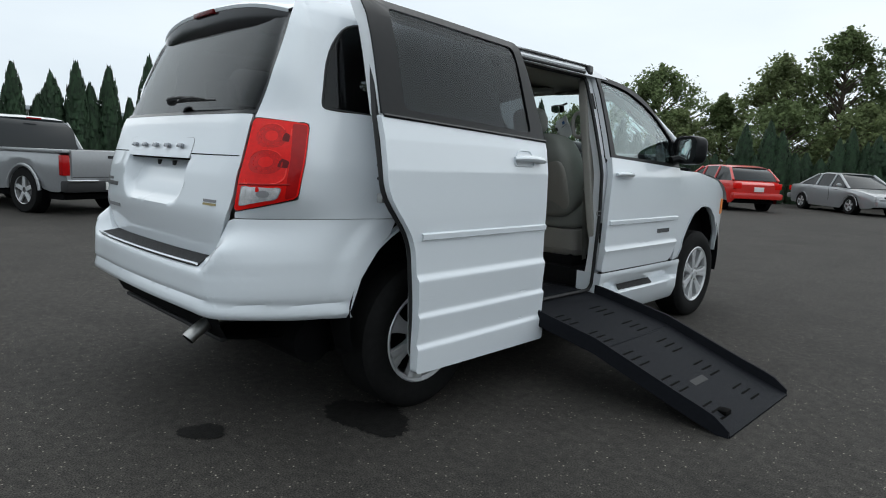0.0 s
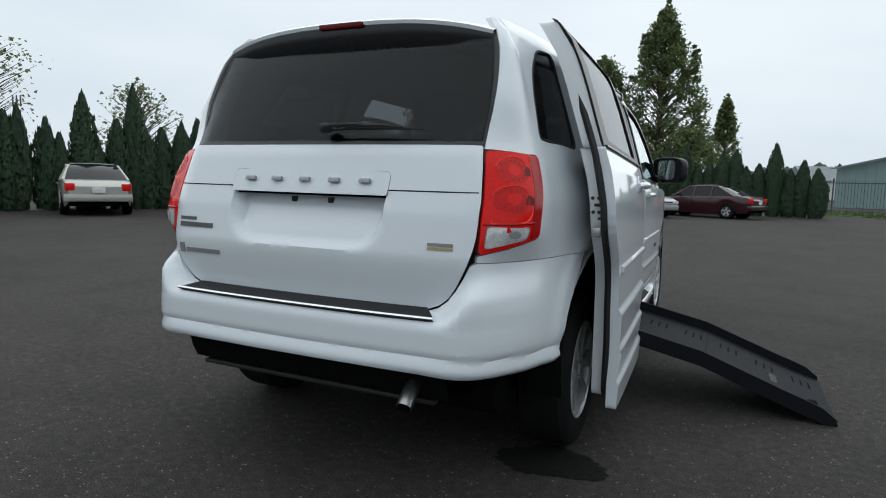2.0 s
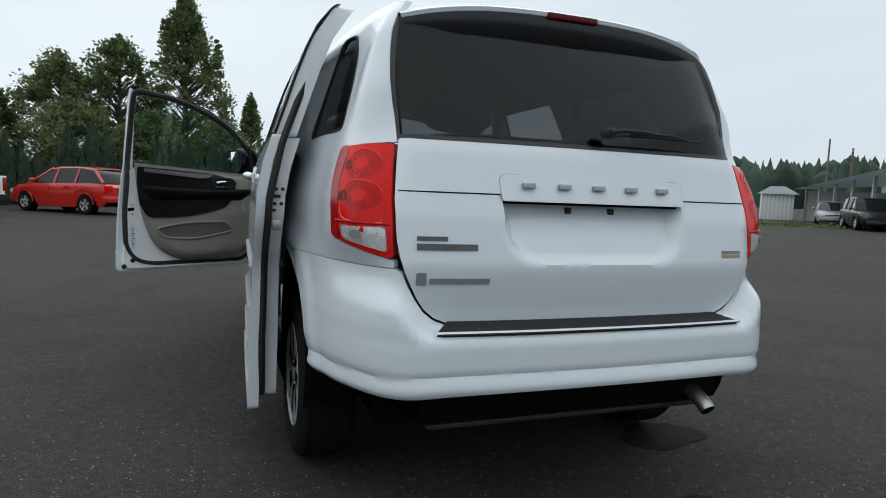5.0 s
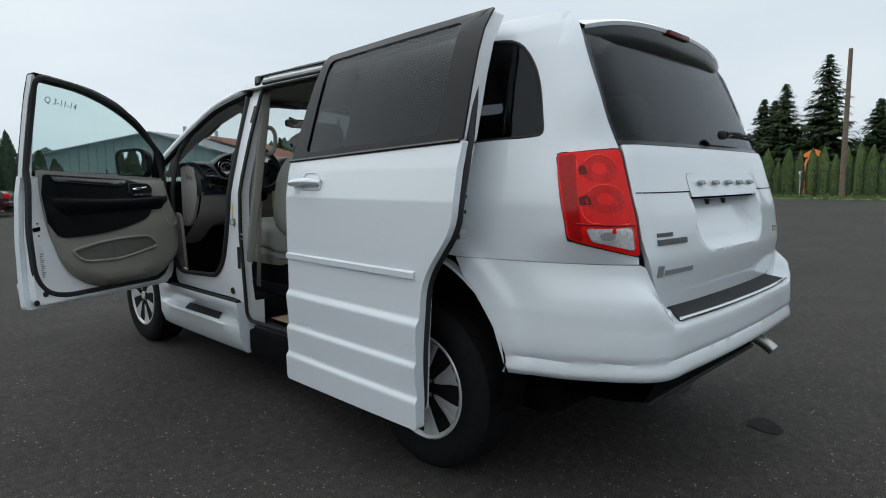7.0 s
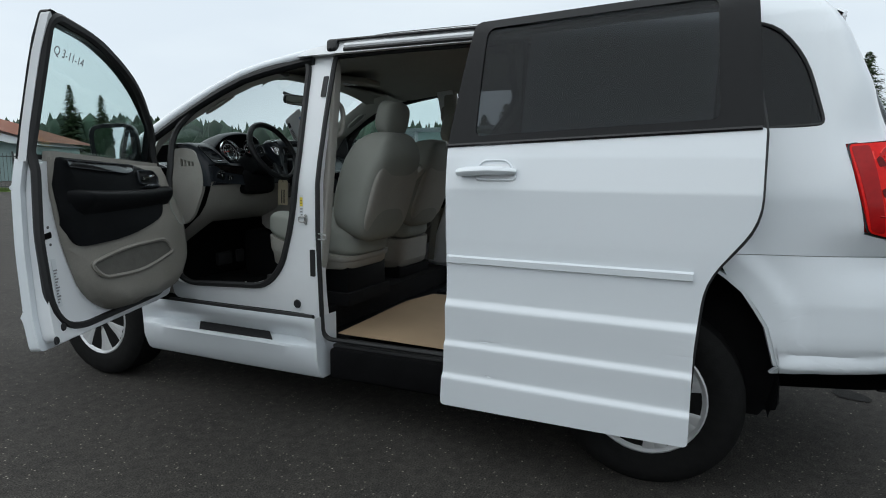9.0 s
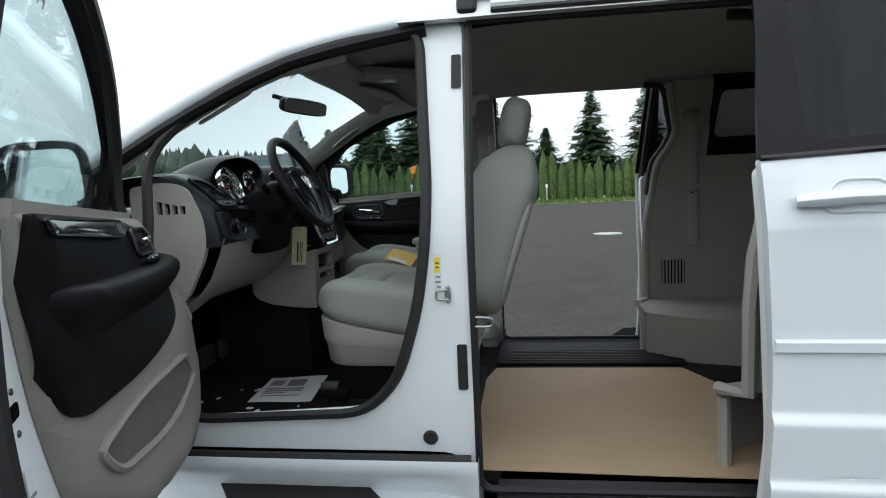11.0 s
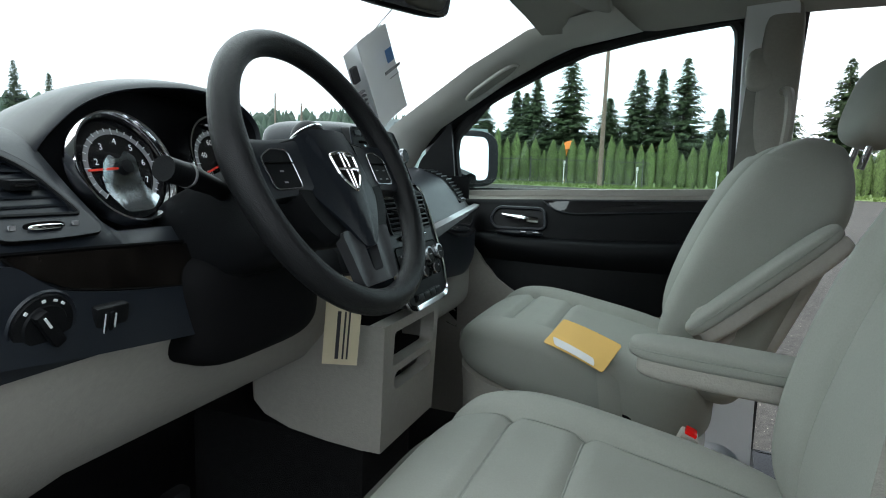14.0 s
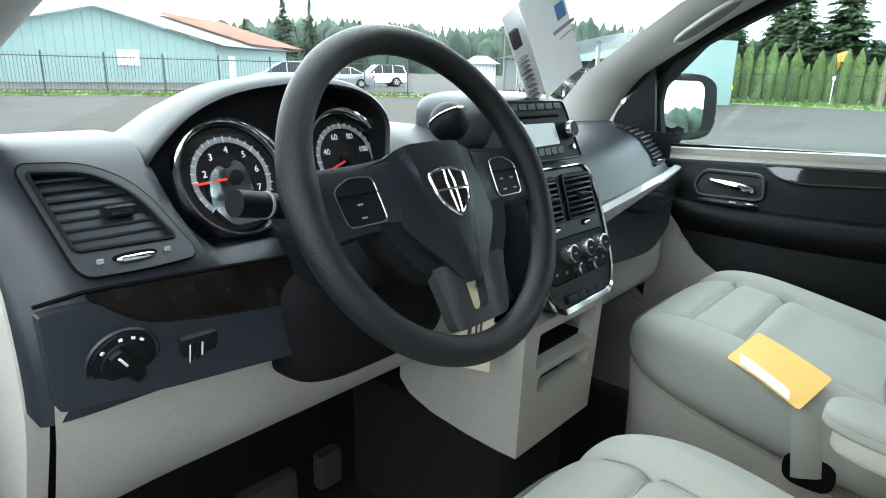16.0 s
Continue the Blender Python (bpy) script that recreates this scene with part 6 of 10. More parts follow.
        q.x *= 1 - 0.16 * max(0, q.z / 0.30) ** 2
        if q.y < 0 and q.z > 0.14:
            q.y *= 1 - 0.72 * ((q.z - 0.14) / 0.155) ** 2
        q.y += 0.035 * (abs(q.x) / 0.25) ** 3 * (1 if q.y > 0 else 0) * (1 if q.z < 0.22 else 0.5) - 0.03 * (q.z / 0.3) ** 2
        return q
    part("backrest", squash(0.252, 0.105, 0.294, 4.0, CUSHION, m=pose(0, -0.365, 1.138, lean), fn=back_bend), M["cloth"], st, "grey-beige cloth backrest")
    part("back_shell", squash(0.225, 0.03, 0.20, 5, 5, m=pose(0, -0.425, 1.070, lean)), M["beige"], st, "beige seat back shell")
    part("headrest", squash(0.128, 0.052, 0.090, 3.2, 6, m=pose(0, head[0], head[1], lean - 6)), M["cloth"], st, "grey-beige headrest")
    for sx in (-0.055, 0.055):
        part("headrest_post", tube([(sx, head[0] + 0.035, head[1] - 0.13), (sx, head[0], head[1])], 0.007, 8), M["chrome"], st)
    am = pose(inner * 0.285, -0.37, 1.14, -43) if folded else pose(inner * 0.285, -0.170, 1.060, 3)
    arm = part("armrest", squash(0.036, 0.158, 0.019, 4.0, 6, m=am), M["cloth"], st, "padded fold-down armrest")
    part("armrest_shell", squash(0.032, 0.150, 0.022, 4.5, 5, m=am @ Matrix.Translation((0, -0.006, -0.024))), M["beige"], arm, "beige armrest underside")
    part("armrest_seam", tube([am @ Vector((0.0358 * math.copysign(abs(math.cos(t)) ** 0.5, math.cos(t)), 0.157 * math.copysign(abs(math.sin(t)) ** 0.5, math.sin(t)), 0.002)) for t in np.linspace(0, 2 * math.pi, 49)[:-1]], 0.0012, 4, closed=True), M["seam"], arm)
    part("armrest_pivot", lathe([(0, 0.03), (0.04, 0.03), (0.045, 0.0), (0, 0)], 16, m=pose(inner * 0.245, -0.30, 1.04) @ Matrix.Scale(inner, 4, (1, 0, 0))), M["beige"], st)
    if not buckle:
        return st
    bk = box(-0.018, 0.018, -0.014, 0.014, -0.05, 0.05, 0.005, m=pose(inner * 0.305, -0.095, 0.885, 20))
    part("buckle", bk, M["beige"], st)
    part("buckle_button", box(-0.013, 0.013, -0.009, 0.009, 0.044, 0.056, 0.003, m=pose(inner * 0.305, -0.095, 0.885, 20)), M["red"], st, "red buckle button")
    return st


front_seat(-0.42, 2.93, 1, "grey-beige cloth driver's seat with a beige skirt", lean=18, head=(-0.446, 1.487))
front_seat(0.42, 3.085, -1, "grey-beige cloth passenger seat with a folded armrest", False, True)
for sd, yy in ((-1, 2.78), (1, 2.80)):
    pts = [Vector((sd * 0.735, 2.70, 1.62)), Vector((sd * 0.75, 2.71, 1.40)), Vector((sd * 0.735, 2.735, 1.06)), Vector((sd * 0.72, 2.79, 0.74)), Vector((sd * 0.72, 2.81, 0.56))]
    part("seat_belt", tube(pts, 0.026, 6, flat=0.10), M["webbing"], van, "grey-beige seat belt webbing")
    part("belt_tongue", squash(0.010, 0.040, 0.009, 3, 4, m=pose(sd * 0.732, 2.748, 1.050, 8)), M["beige"], van, "beige seat belt tongue")
    part("belt_guide", squash(0.02, 0.035, 0.055, 3, 3, m=pose(sd * 0.735, 2.70, 1.60)), M["beige"], van, "beige belt guide")
    part("pillar_trim", squash(0.030, 0.050, 0.54, 6, 5, m=pose(sd * 0.803, 2.655, 1.24, 0, -sd * 9)), M["beige"], van, "beige inner door pillar trim")
    part("grab_handle", tube(smooth3([(sd * 0.735, 2.640, 1.545), (sd * 0.690, 2.632, 1.535), (sd * 0.672, 2.628, 1.48), (sd * 0.690, 2.632, 1.40), (sd * 0.745, 2.645, 1.385)], 4), 0.013, 8), M["beige"], van, "beige grab loop")


for u0, u1, z0, z1, o, mt in ((-0.052, -0.030, 0.985, 1.100, 0.0535, "label_white"), (-0.049, -0.033, 1.045, 1.088, 0.0525, "yellow"), (-0.049, -0.036, 1.030, 1.036, 0.0525, "grey_ink"), (-0.049, -0.034, 1.016, 1.022, 0.0525, "grey_ink"), (-0.049, -0.038, 1.002, 1.008, 0.0525, "grey_ink"), (-0.045, -0.037, 1.058, 1.062, 0.0518, "ink"), (-0.046, -0.036, 1.070, 1.074, 0.0518, "ink")):
    part("pillar_label", skin_panel([(S_B1 + u0, z0), (S_B1 + u1, z0), (S_B1 + u1, z1), (S_B1 + u0, z1)], -1, 0.001, -o, (), 0.2), M[mt], van, "small pillar label")


# ---------- dashboard ----------
dashb = thing("dashboard", "dark grey dashboard with beige lower panels", "dashboard")


def dash_profile(x):
    """The dash from the windscreen down to the knee panel: the driver's leaning face, the well of the instruments, the passenger's face."""
    drop = 0.055 * min(1.0, max(0.0, (x + 0.30) / 0.5))
    right = [(4.02, 1.255), (3.86, 1.315 - drop * 0.6), (3.72, 1.355 - drop), (3.62, 1.368 - drop), (3.55, 1.358 - drop), (3.495, 1.335 - drop), (3.462, 1.300 - drop), (3.444, 1.262 - drop * 0.8), (3.428, 1.236 - drop * 0.7),
             (3.416, 1.212 - drop * 0.5), (3.404, 1.185 - drop * 0.4), (3.402, 1.140 - drop * 0.3)]
    left = [(4.02, 1.255), (3.86, 1.318), (3.74, 1.350), (3.66, 1.362), (3.60, 1.363), (3.558, 1.356), (3.522, 1.338), (3.475, 1.298), (3.428, 1.253), (3.410, 1.218), (3.399, 1.18), (3.398, 1.132)]
    well = [(4.02, 1.255), (3.86, 1.318), (3.74, 1.345), (3.68, 1.32), (3.60, 1.262), (3.57, 1.248), (3.54, 1.243), (3.49, 1.243), (3.434, 1.249), (3.410, 1.218), (3.399, 1.18), (3.398, 1.132)]
    w = ease((x + 0.632) / 0.022) * ease((-0.333 - x) / 0.022)
    r = ease((x + 0.33) / 0.12)
    return [(a[0] + (c[0] - a[0]) * w + (b[0] - a[0]) * r * (1 - w), a[1] + (c[1] - a[1]) * w + (b[1] - a[1]) * r * (1 - w)) for a, b, c in zip(left, right, well)]


def recede(x):
    """The passenger end of the dash curves away forwards."""
    return 0.075 * max(0, (x - 0.25) / 0.55) ** 2


def dashboard():
    rows = []
    for x in np.linspace(-0.795, 0.80, 121):
        e = max(0, abs(x) - 0.755) / 0.04
        rows.append([Vector((x, y + recede(x) + 0.02 * e * e + 0.05 * (x / 0.8) ** 2 * (y > 3.7), z - 0.008 * e * e)) for y, z in dash_profile(x)])
    part("dash_top", lines(rows), M["dash"], dashb, "dark grey soft dash top", 60)
    # beige knee panels
    rows = []
    for x in np.linspace(-0.79, 0.66, 30):
        s = 0.12 * ease((-0.60 - x) / 0.05)
        rows.append([Vector((x, y + recede(x), z)) for y, z in ((3.402, 1.150 - 0.020 * ease((x + 0.75) / 0.2) - 0.008 * (x > -0.1)), (3.418, 1.10), (3.455, 1.02), (3.50, 0.965), (3.60, 0.915 - s * 0.2), (3.78, 0.89 - s))])
    part("knee_panel", lines(rows), M["beige"], dashb, "beige lower dash panel")
    # end caps with slotted side vents
    for side in (-1, 1):
        cap = [(3.60, 1.335, 0.05), (3.515, 1.325, 0.08), (3.460, 1.235, 0.08), (3.450, 1.12, 0.10), (3.535, 0.955, 0.08), (3.60, 0.91, 0.03), (3.70, 0.91, 0.02), (3.70, 1.32, 0.02)]
        sl = [rounded([(3.515 + k * 0.026, 1.232), (3.533 + k * 0.026, 1.232), (3.533 + k * 0.026, 1.258 + 0.006 * k), (3.515 + k * 0.026, 1.258 + 0.006 * max(0, k - 1))], 0.003) for k in range(4)]
        e = part("end_cap", sheet(rounded(cap, 0.05), sl, lambda u, v, d: Vector((side * (0.802 - d), u + (0.07 if side > 0 else 0), v - (0.07 * (v - 0.9) / 0.4 if side > 0 else 0))), 0.02, 0.12), M["beige"] if side < 0 else M["dash"], dashb, "beige dash end panel with slots" if side < 0 else "dark dash end panel")
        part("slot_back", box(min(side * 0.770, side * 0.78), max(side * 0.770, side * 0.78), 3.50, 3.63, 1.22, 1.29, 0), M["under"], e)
    # the face turns the corner to the end panel
    pr = [(y + 0.02, z - 0.008) for y, z in dash_profile(-0.795)[5:]]
    part("dash_return", lines([[Vector((-0.795, y, z)), Vector((-0.799, y + 0.004, z)), Vector((-0.800, y + 0.06, z))] for y, z in pr]), M["dash"], dashb, "", 60)
    # hood over the instruments
    lip = smooth3([(-0.646, 3.516, 1.318), (-0.637, 3.515, 1.337), (-0.618, 3.516, 1.358), (-0.583, 3.516, 1.387), (-0.541, 3.513, 1.407), (-0.492, 3.506, 1.418), (-0.435, 3.495, 1.423), (-0.386, 3.485, 1.419), (-0.354, 3.475, 1.408), (-0.335, 3.466, 1.390), (-0.328, 3.460, 1.368), (-0.332, 3.456, 1.335), (-0.338, 3.452, 1.29)], 5)
    cx, z0 = -0.482, 1.325
    def ring_row(dy, kw, kh, up=0.0):
        return [Vector((cx + (p.x - cx) * kw, p.y + dy, z0 + (p.z - z0) * kh + up)) for p in lip]
    part("instrument_hood", lines([ring_row(*r) for r in ((0.010, 0.975, 0.955), (0.002, 0.988, 0.978), (0.0, 1.0, 1.0), (0.004, 1.014, 1.045), (0.016, 1.024, 1.085), (0.045, 1.03, 1.12), (0.085, 1.02, 1.07), (0.13, 0.99, 0.92), (0.18, 0.95, 0.66), (0.24, 0.90, 0.30), (0.27, 0.87, 0.08))]), M["dash"], dashb, "dark instrument hood", 75)
    part("hood_lining", lines([ring_row(*r) for r in ((0.006, 0.977, 0.957), (0.03, 0.965, 0.94), (0.075, 0.95, 0.90))]), M["dash2"], dashb, "", 75)
    part("instrument_backing", sheet(rounded([(-0.642, 1.235), (-0.322, 1.235), (-0.325, 1.38, 0.06), (-0.42, 1.425, 0.06), (-0.52, 1.415, 0.06), (-0.635, 1.345, 0.06)], 0.02), [], lambda u, v, d: Vector((u, 3.528 + (v - 1.32) * 0.22 + d, v)), 0.01, 0.2), M["dash2"], dashb)
    # gauges
    for gx, gz, unit in ((-0.556, 1.315, "rpm"), (-0.384, 1.322, "speed")):
        m = pose(gx, 3.486, gz) @ Matrix.Rotation(radians(-22), 4, "X") @ Matrix.Rotation(radians(90), 4, "X") @ Matrix.Scale(1.06, 4)
        g = part("gauge", lathe([(0, 0.0), (0.058, 0.0)], 40, m=m @ Matrix.Rotation(radians(-90), 4, "Y"), caps=False), M["gloss"], dashb, "round dial with a chrome ring")
        part("chrome_ring", lathe([(0.0590, -0.004), (0.0605, 0.010), (0.0625, 0.0140), (0.0648, 0.0142), (0.066, 0.010), (0.066, -0.004)], 56, m=m @ Matrix.Rotation(radians(-90), 4, "Y"), caps=False), M["chrome"], g, "chrome ring")
        rows = []
        for k in range(33):
            a = radians(225 - k * 270 / 32)
            rows.append([Vector((r * math.cos(a), r * math.sin(a), 0.0015)) for r in (0.041, 0.047)])
        part("scale_band", lines([[m @ p for p in r] for r in rows]), M["grey_ink"], g, "grey scale band")
        bm = bmesh.new()
        for k in range(25):
            a = radians(225 - k * 270 / 24)
            mm = m @ Matrix.Rotation(a, 4, "Z")
            box(0.044 if k % 4 else 0.0405, 0.048, -0.0003, 0.0003, 0.002, 0.003, 0, m=mm, bm=bm)
        part("tick_marks", bm, M["label_white"], g)
        digits = ("1", "2", "3", "4", "5", "6", "7") if unit == "rpm" else ("20", "40", "60", "80", "100", "120")
        for k, d in enumerate(digits):
            a = radians(205 - k * (230 / (len(digits) - 1)))
            write(d, 0.0105, m @ Matrix.Translation((0.0320 * math.cos(a), 0.0320 * math.sin(a), 0.0025)), M["paper"], g, "dial_figure", 0.0002)
        part("needle", box(0.006, 0.046, -0.0012, 0.0012, 0.004, 0.006, 0, m=m @ Matrix.Rotation(radians(184 if unit == "rpm" else 200), 4, "Z")), M["needle"], g, "red needle")
        part("dial_hub", lathe([(0, 0.012), (0.008, 0.011), (0.009, 0.002)], 16, m=m @ Matrix.Rotation(radians(-90), 4, "Y")), M["dash2"], g)
        if unit == "rpm":
            part("film_scrap", sheet(rounded([(-0.030, 0.004), (-0.034, -0.030), (-0.016, -0.052), (0.014, -0.052), (0.040, -0.034), (0.020, -0.022), (0.012, 0.010), (0.002, 0.020), (-0.006, 0.008), (-0.016, 0.016)], 0.006), [], lambda u, v, d: m @ Vector((u, v, 0.007 + 0.003 * math.sin(u * 120) + 0.003 * math.sin(v * 90) - d)), 0.0004, 0.012), M["film"], g, "crumpled clear protective film")
    # driver's air vent: a quarter-round frame on the leaning face
    def face(u, v, d=0.0):
        return Vector((u, 3.426 + 1.04 * (v - 1.253) + d, v - 0.4 * d))
    ol = rounded([(-0.764, 1.346, 0.014), (-0.700, 1.342, 0.05), (-0.660, 1.318, 0.06), (-0.634, 1.252, 0.014), (-0.690, 1.250, 0.05), (-0.748, 1.252, 0.014)], 0.02, 6)
    hole = rounded([(-0.755, 1.338, 0.005), (-0.702, 1.334, 0.035), (-0.669, 1.312, 0.05), (-0.650, 1.270, 0.005), (-0.744, 1.272, 0.006)], 0.01, 6)
    v = part("air_vent", sheet(ol, [hole], lambda a, c, d: face(a, c, d - 0.004), 0.02, 0.02), M["dash"], dashb, "slatted dash air vent")
    part("vent_groove", tube([face(a, c, -0.001) for a, c in ol], 0.0022, 5, closed=True), M["void"], v)
    part("vent_lip", tube([face(a, c, -0.0045) for a, c in hole], 0.0022, 5, closed=True), M["dash2"], v)
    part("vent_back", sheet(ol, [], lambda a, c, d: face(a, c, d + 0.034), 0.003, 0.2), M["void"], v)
    for k in range(7):
        z = 1.2795 + k * 0.0083
        x1 = float(np.interp(z, [1.27, 1.30, 1.318, 1.330, 1.336], [-0.649, -0.662, -0.674, -0.690, -0.715]))
        x0 = float(np.interp(z, [1.27, 1.338], [-0.744, -0.754]))
        p, q = face(x0, z, 0.0), face(x1, z, 0.0)
        o = [Vector((0, 0, 0)), Vector((0, 0.018, -0.004)), Vector((0, 0.018, -0.0025)), Vector((0, 0.001, 0.0022))]
        part("slat", lines([[p + w for w in o], [q + w for w in o]], close_u=True, cap=True), M["dash"], v)
    c = face(-0.690, 1.2985, -0.005)
    tb = part("vent_tab", box(c.x - 0.015, c.x + 0.015, c.y - 0.006, c.y + 0.016, c.z - 0.0055, c.z + 0.0055, 0.003), M["dash2"], v)
    part("tab_inset", box(c.x - 0.011, c.x + 0.011, c.y - 0.0068, c.y - 0.004, c.z - 0.002, c.z + 0.002, 0.0008), M["gloss"], tb)
    c = face(-0.696, 1.2605, -0.005)
    part("slider_slot", squash(0.021, 0.003, 0.0052, 3, 3, m=Matrix.Translation(c + Vector((0, 0.002, 0)))), M["void"], v)
    part("vent_slider", squash(0.018, 0.0045, 0.0034, 3, 3, m=Matrix.Translation(c)), M["chrome"], v, "chrome slider")
    for dx in (-0.032, 0.032):
        part("vent_symbol", box(c.x + dx - 0.003, c.x + dx + 0.003, c.y - 0.0005, c.y + 0.002, c.z - 0.001, c.z + 0.0034, 0), M["grey_ink"], v)
    # trim strip, seam, light switch, dimmer
    low = lambda a, c: 3.426 + 0.40 * (c - 1.253)
    part("wood_trim", sheet(rounded([(-0.748, 1.240, 0.004), (-0.650, 1.2355, 0.0), (-0.520, 1.229, 0.004), (-0.520, 1.182, 0.004), (-0.609, 1.191, 0.04), (-0.690, 1.202, 0.04), (-0.730, 1.221, 0.02)], 0.01), [], lambda a, c, d: Vector((a, low(a, c) - 0.006 + d, c)), 0.012, 0.03), M["burl"], dashb, "dark burl trim strip")
    part("dash_seam", tube([Vector((a, low(a, c) - 0.001, c)) for a, c in ((-0.790, 1.238), (-0.748, 1.2415), (-0.650, 1.2375), (-0.520, 1.231))], 0.0022, 5), M["void"], dashb)
    part("dash_seam", tube([Vector((a, low(a, c) - 0.0045, c)) for a, c in ((-0.748, 1.239), (-0.733, 1.220), (-0.708, 1.206), (-0.66, 1.197), (-0.609, 1.190), (-0.52, 1.1805))], 0.0018, 5), M["void"], dashb)
    part("switch_panel", sheet(rounded([(-0.792, 1.151, 0.006), (-0.69, 1.139, 0.0), (-0.555, 1.127, 0.006), (-0.54, 1.182, 0.01), (-0.61, 1.189, 0.0), (-0.664, 1.196, 0.03), (-0.711, 1.205, 0.03), (-0.745, 1.234, 0.012), (-0.791, 1.233, 0.004)], 0.012), [], lambda a, c, d: Vector((a, 3.3935 + 0.25 * (c - 1.18) - 0.002 + d, c)), 0.016, 0.04), M["dash"], dashb, "dark switch panel")
    m = pose(-0.733, 3.390, 1.179, 12)
    kn = part("light_switch", lathe([(0.0, 0.006), (0.020, 0.006), (0.0215, 0.004), (0.0285, 0.003), (0.030, 0.0)], 36, m=m @ Matrix.Rotation(radians(-90), 4, "Z")), M["dash2"], dashb, "round headlight switch")
    part("switch_groove", lathe([(0.0300, 0.0012), (0.0325, 0.0024), (0.034, 0.0)], 36, m=m @ Matrix.Rotation(radians(-90), 4, "Z"), caps=False), M["dash"], kn)
    g = m @ Matrix.Rotation(radians(-35), 4, "Y")
    part("switch_grip", box(-0.0065, 0.0065, -0.015, -0.003, -0.021, 0.021, 0.004, m=g), M["dash2"], kn)
    part("switch_mark", box(-0.0011, 0.0011, -0.0158, -0.014, 0.004, 0.017, 0, m=g), M["paper"], kn)
    for a in (-135, -50, -8, 18, 38):
        part("switch_symbol", box(-0.0017, 0.0017, -0.0048, -0.003, 0.0238, 0.0262, 0, m=m @ Matrix.Rotation(radians(a), 4, "Y")), M["label_white"], kn)
    dm = part("dimmer", box(-0.681, -0.642, -0.004, 0.01, -0.021, 0.021, 0.004, m=pose(0, 3.391, 1.163, 12)), M["dash2"], dashb, "dimmer wheel panel")
    for dx in (0.006, 0.013):
        part("dimmer_wheel", box(-0.680 + dx, -0.6745 + dx, -0.0062, 0.004, -0.016, 0.016, 0.002, m=pose(0, 3.391, 1.163, 12)), M["dash2"], dm)
    part("wheel_mark", box(-0.6735, -0.6725, -0.0068, -0.005, -0.015, 0.015, 0, m=pose(0, 3.391, 1.163, 12)), M["label_white"], dm)
    part("wheel_mark", box(-0.6600, -0.6585, -0.0052, -0.003, -0.011, 0.013, 0, m=pose(0, 3.391, 1.163, 12)), M["label_white"], dm)
    # column shroud
    part("column_shroud", squash(0.082, 0.10, 0.066, 4, 5, m=pose(-0.452, 3.39, 1.245, -24)), M["dash2"], dashb, "black steering column shroud")
    # added solid black block fills in the dark region under the column
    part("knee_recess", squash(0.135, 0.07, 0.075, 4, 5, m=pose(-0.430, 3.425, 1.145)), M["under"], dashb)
    st = part("indicator_stalk", tube([(-0.49, 3.370, 1.280), (-0.55, 3.352, 1.30), (-0.60, 3.340, 1.313), (-0.642, 3.334, 1.322)], [0.010, 0.0105, 0.0128, 0.0132], 16), M["dash2"], dashb, "black indicator stalk")
    part("stalk_band", tube([(-0.606, 3.339, 1.3145), (-0.609, 3.3385, 1.315)], 0.0136, 16), M["grey_ink"], st)
    # gear lever
    gl = part("gear_lever", tube([(-0.205, 3.50, 1.28), (-0.212, 3.47, 1.33)], 0.016, 12), M["dash2"], dashb, "dash gear lever with a round knob")
    bm = bmesh.new()
    bmesh.ops.create_uvsphere(bm, u_segments=24, v_segments=16, radius=0.030, matrix=pose(-0.215, 3.45, 1.367))
    part("lever_knob", bm, M["dash2"], gl)
    part("knob_ring", tube([Vector((-0.215, 3.45, 1.367)) + Matrix.Rotation(radians(-35), 3, "X") @ Vector((0.0295 * math.cos(t), 0.0295 * math.sin(t), 0.008)) for t in np.linspace(0, 2 * math.pi, 33)[:-1]], 0.0018, 6, closed=True), M["chrome"], gl)
    part("lever_pod", squash(0.10, 0.10, 0.06, 3.5, 4, m=pose(-0.20, 3.50, 1.255)), M["dash"], dashb)


M["burl"] = mat("dark_burl", (0.0050, 0.0042, 0.0036), 0.22, spec=0.25, var=0.7, scale=36)
dashboard()


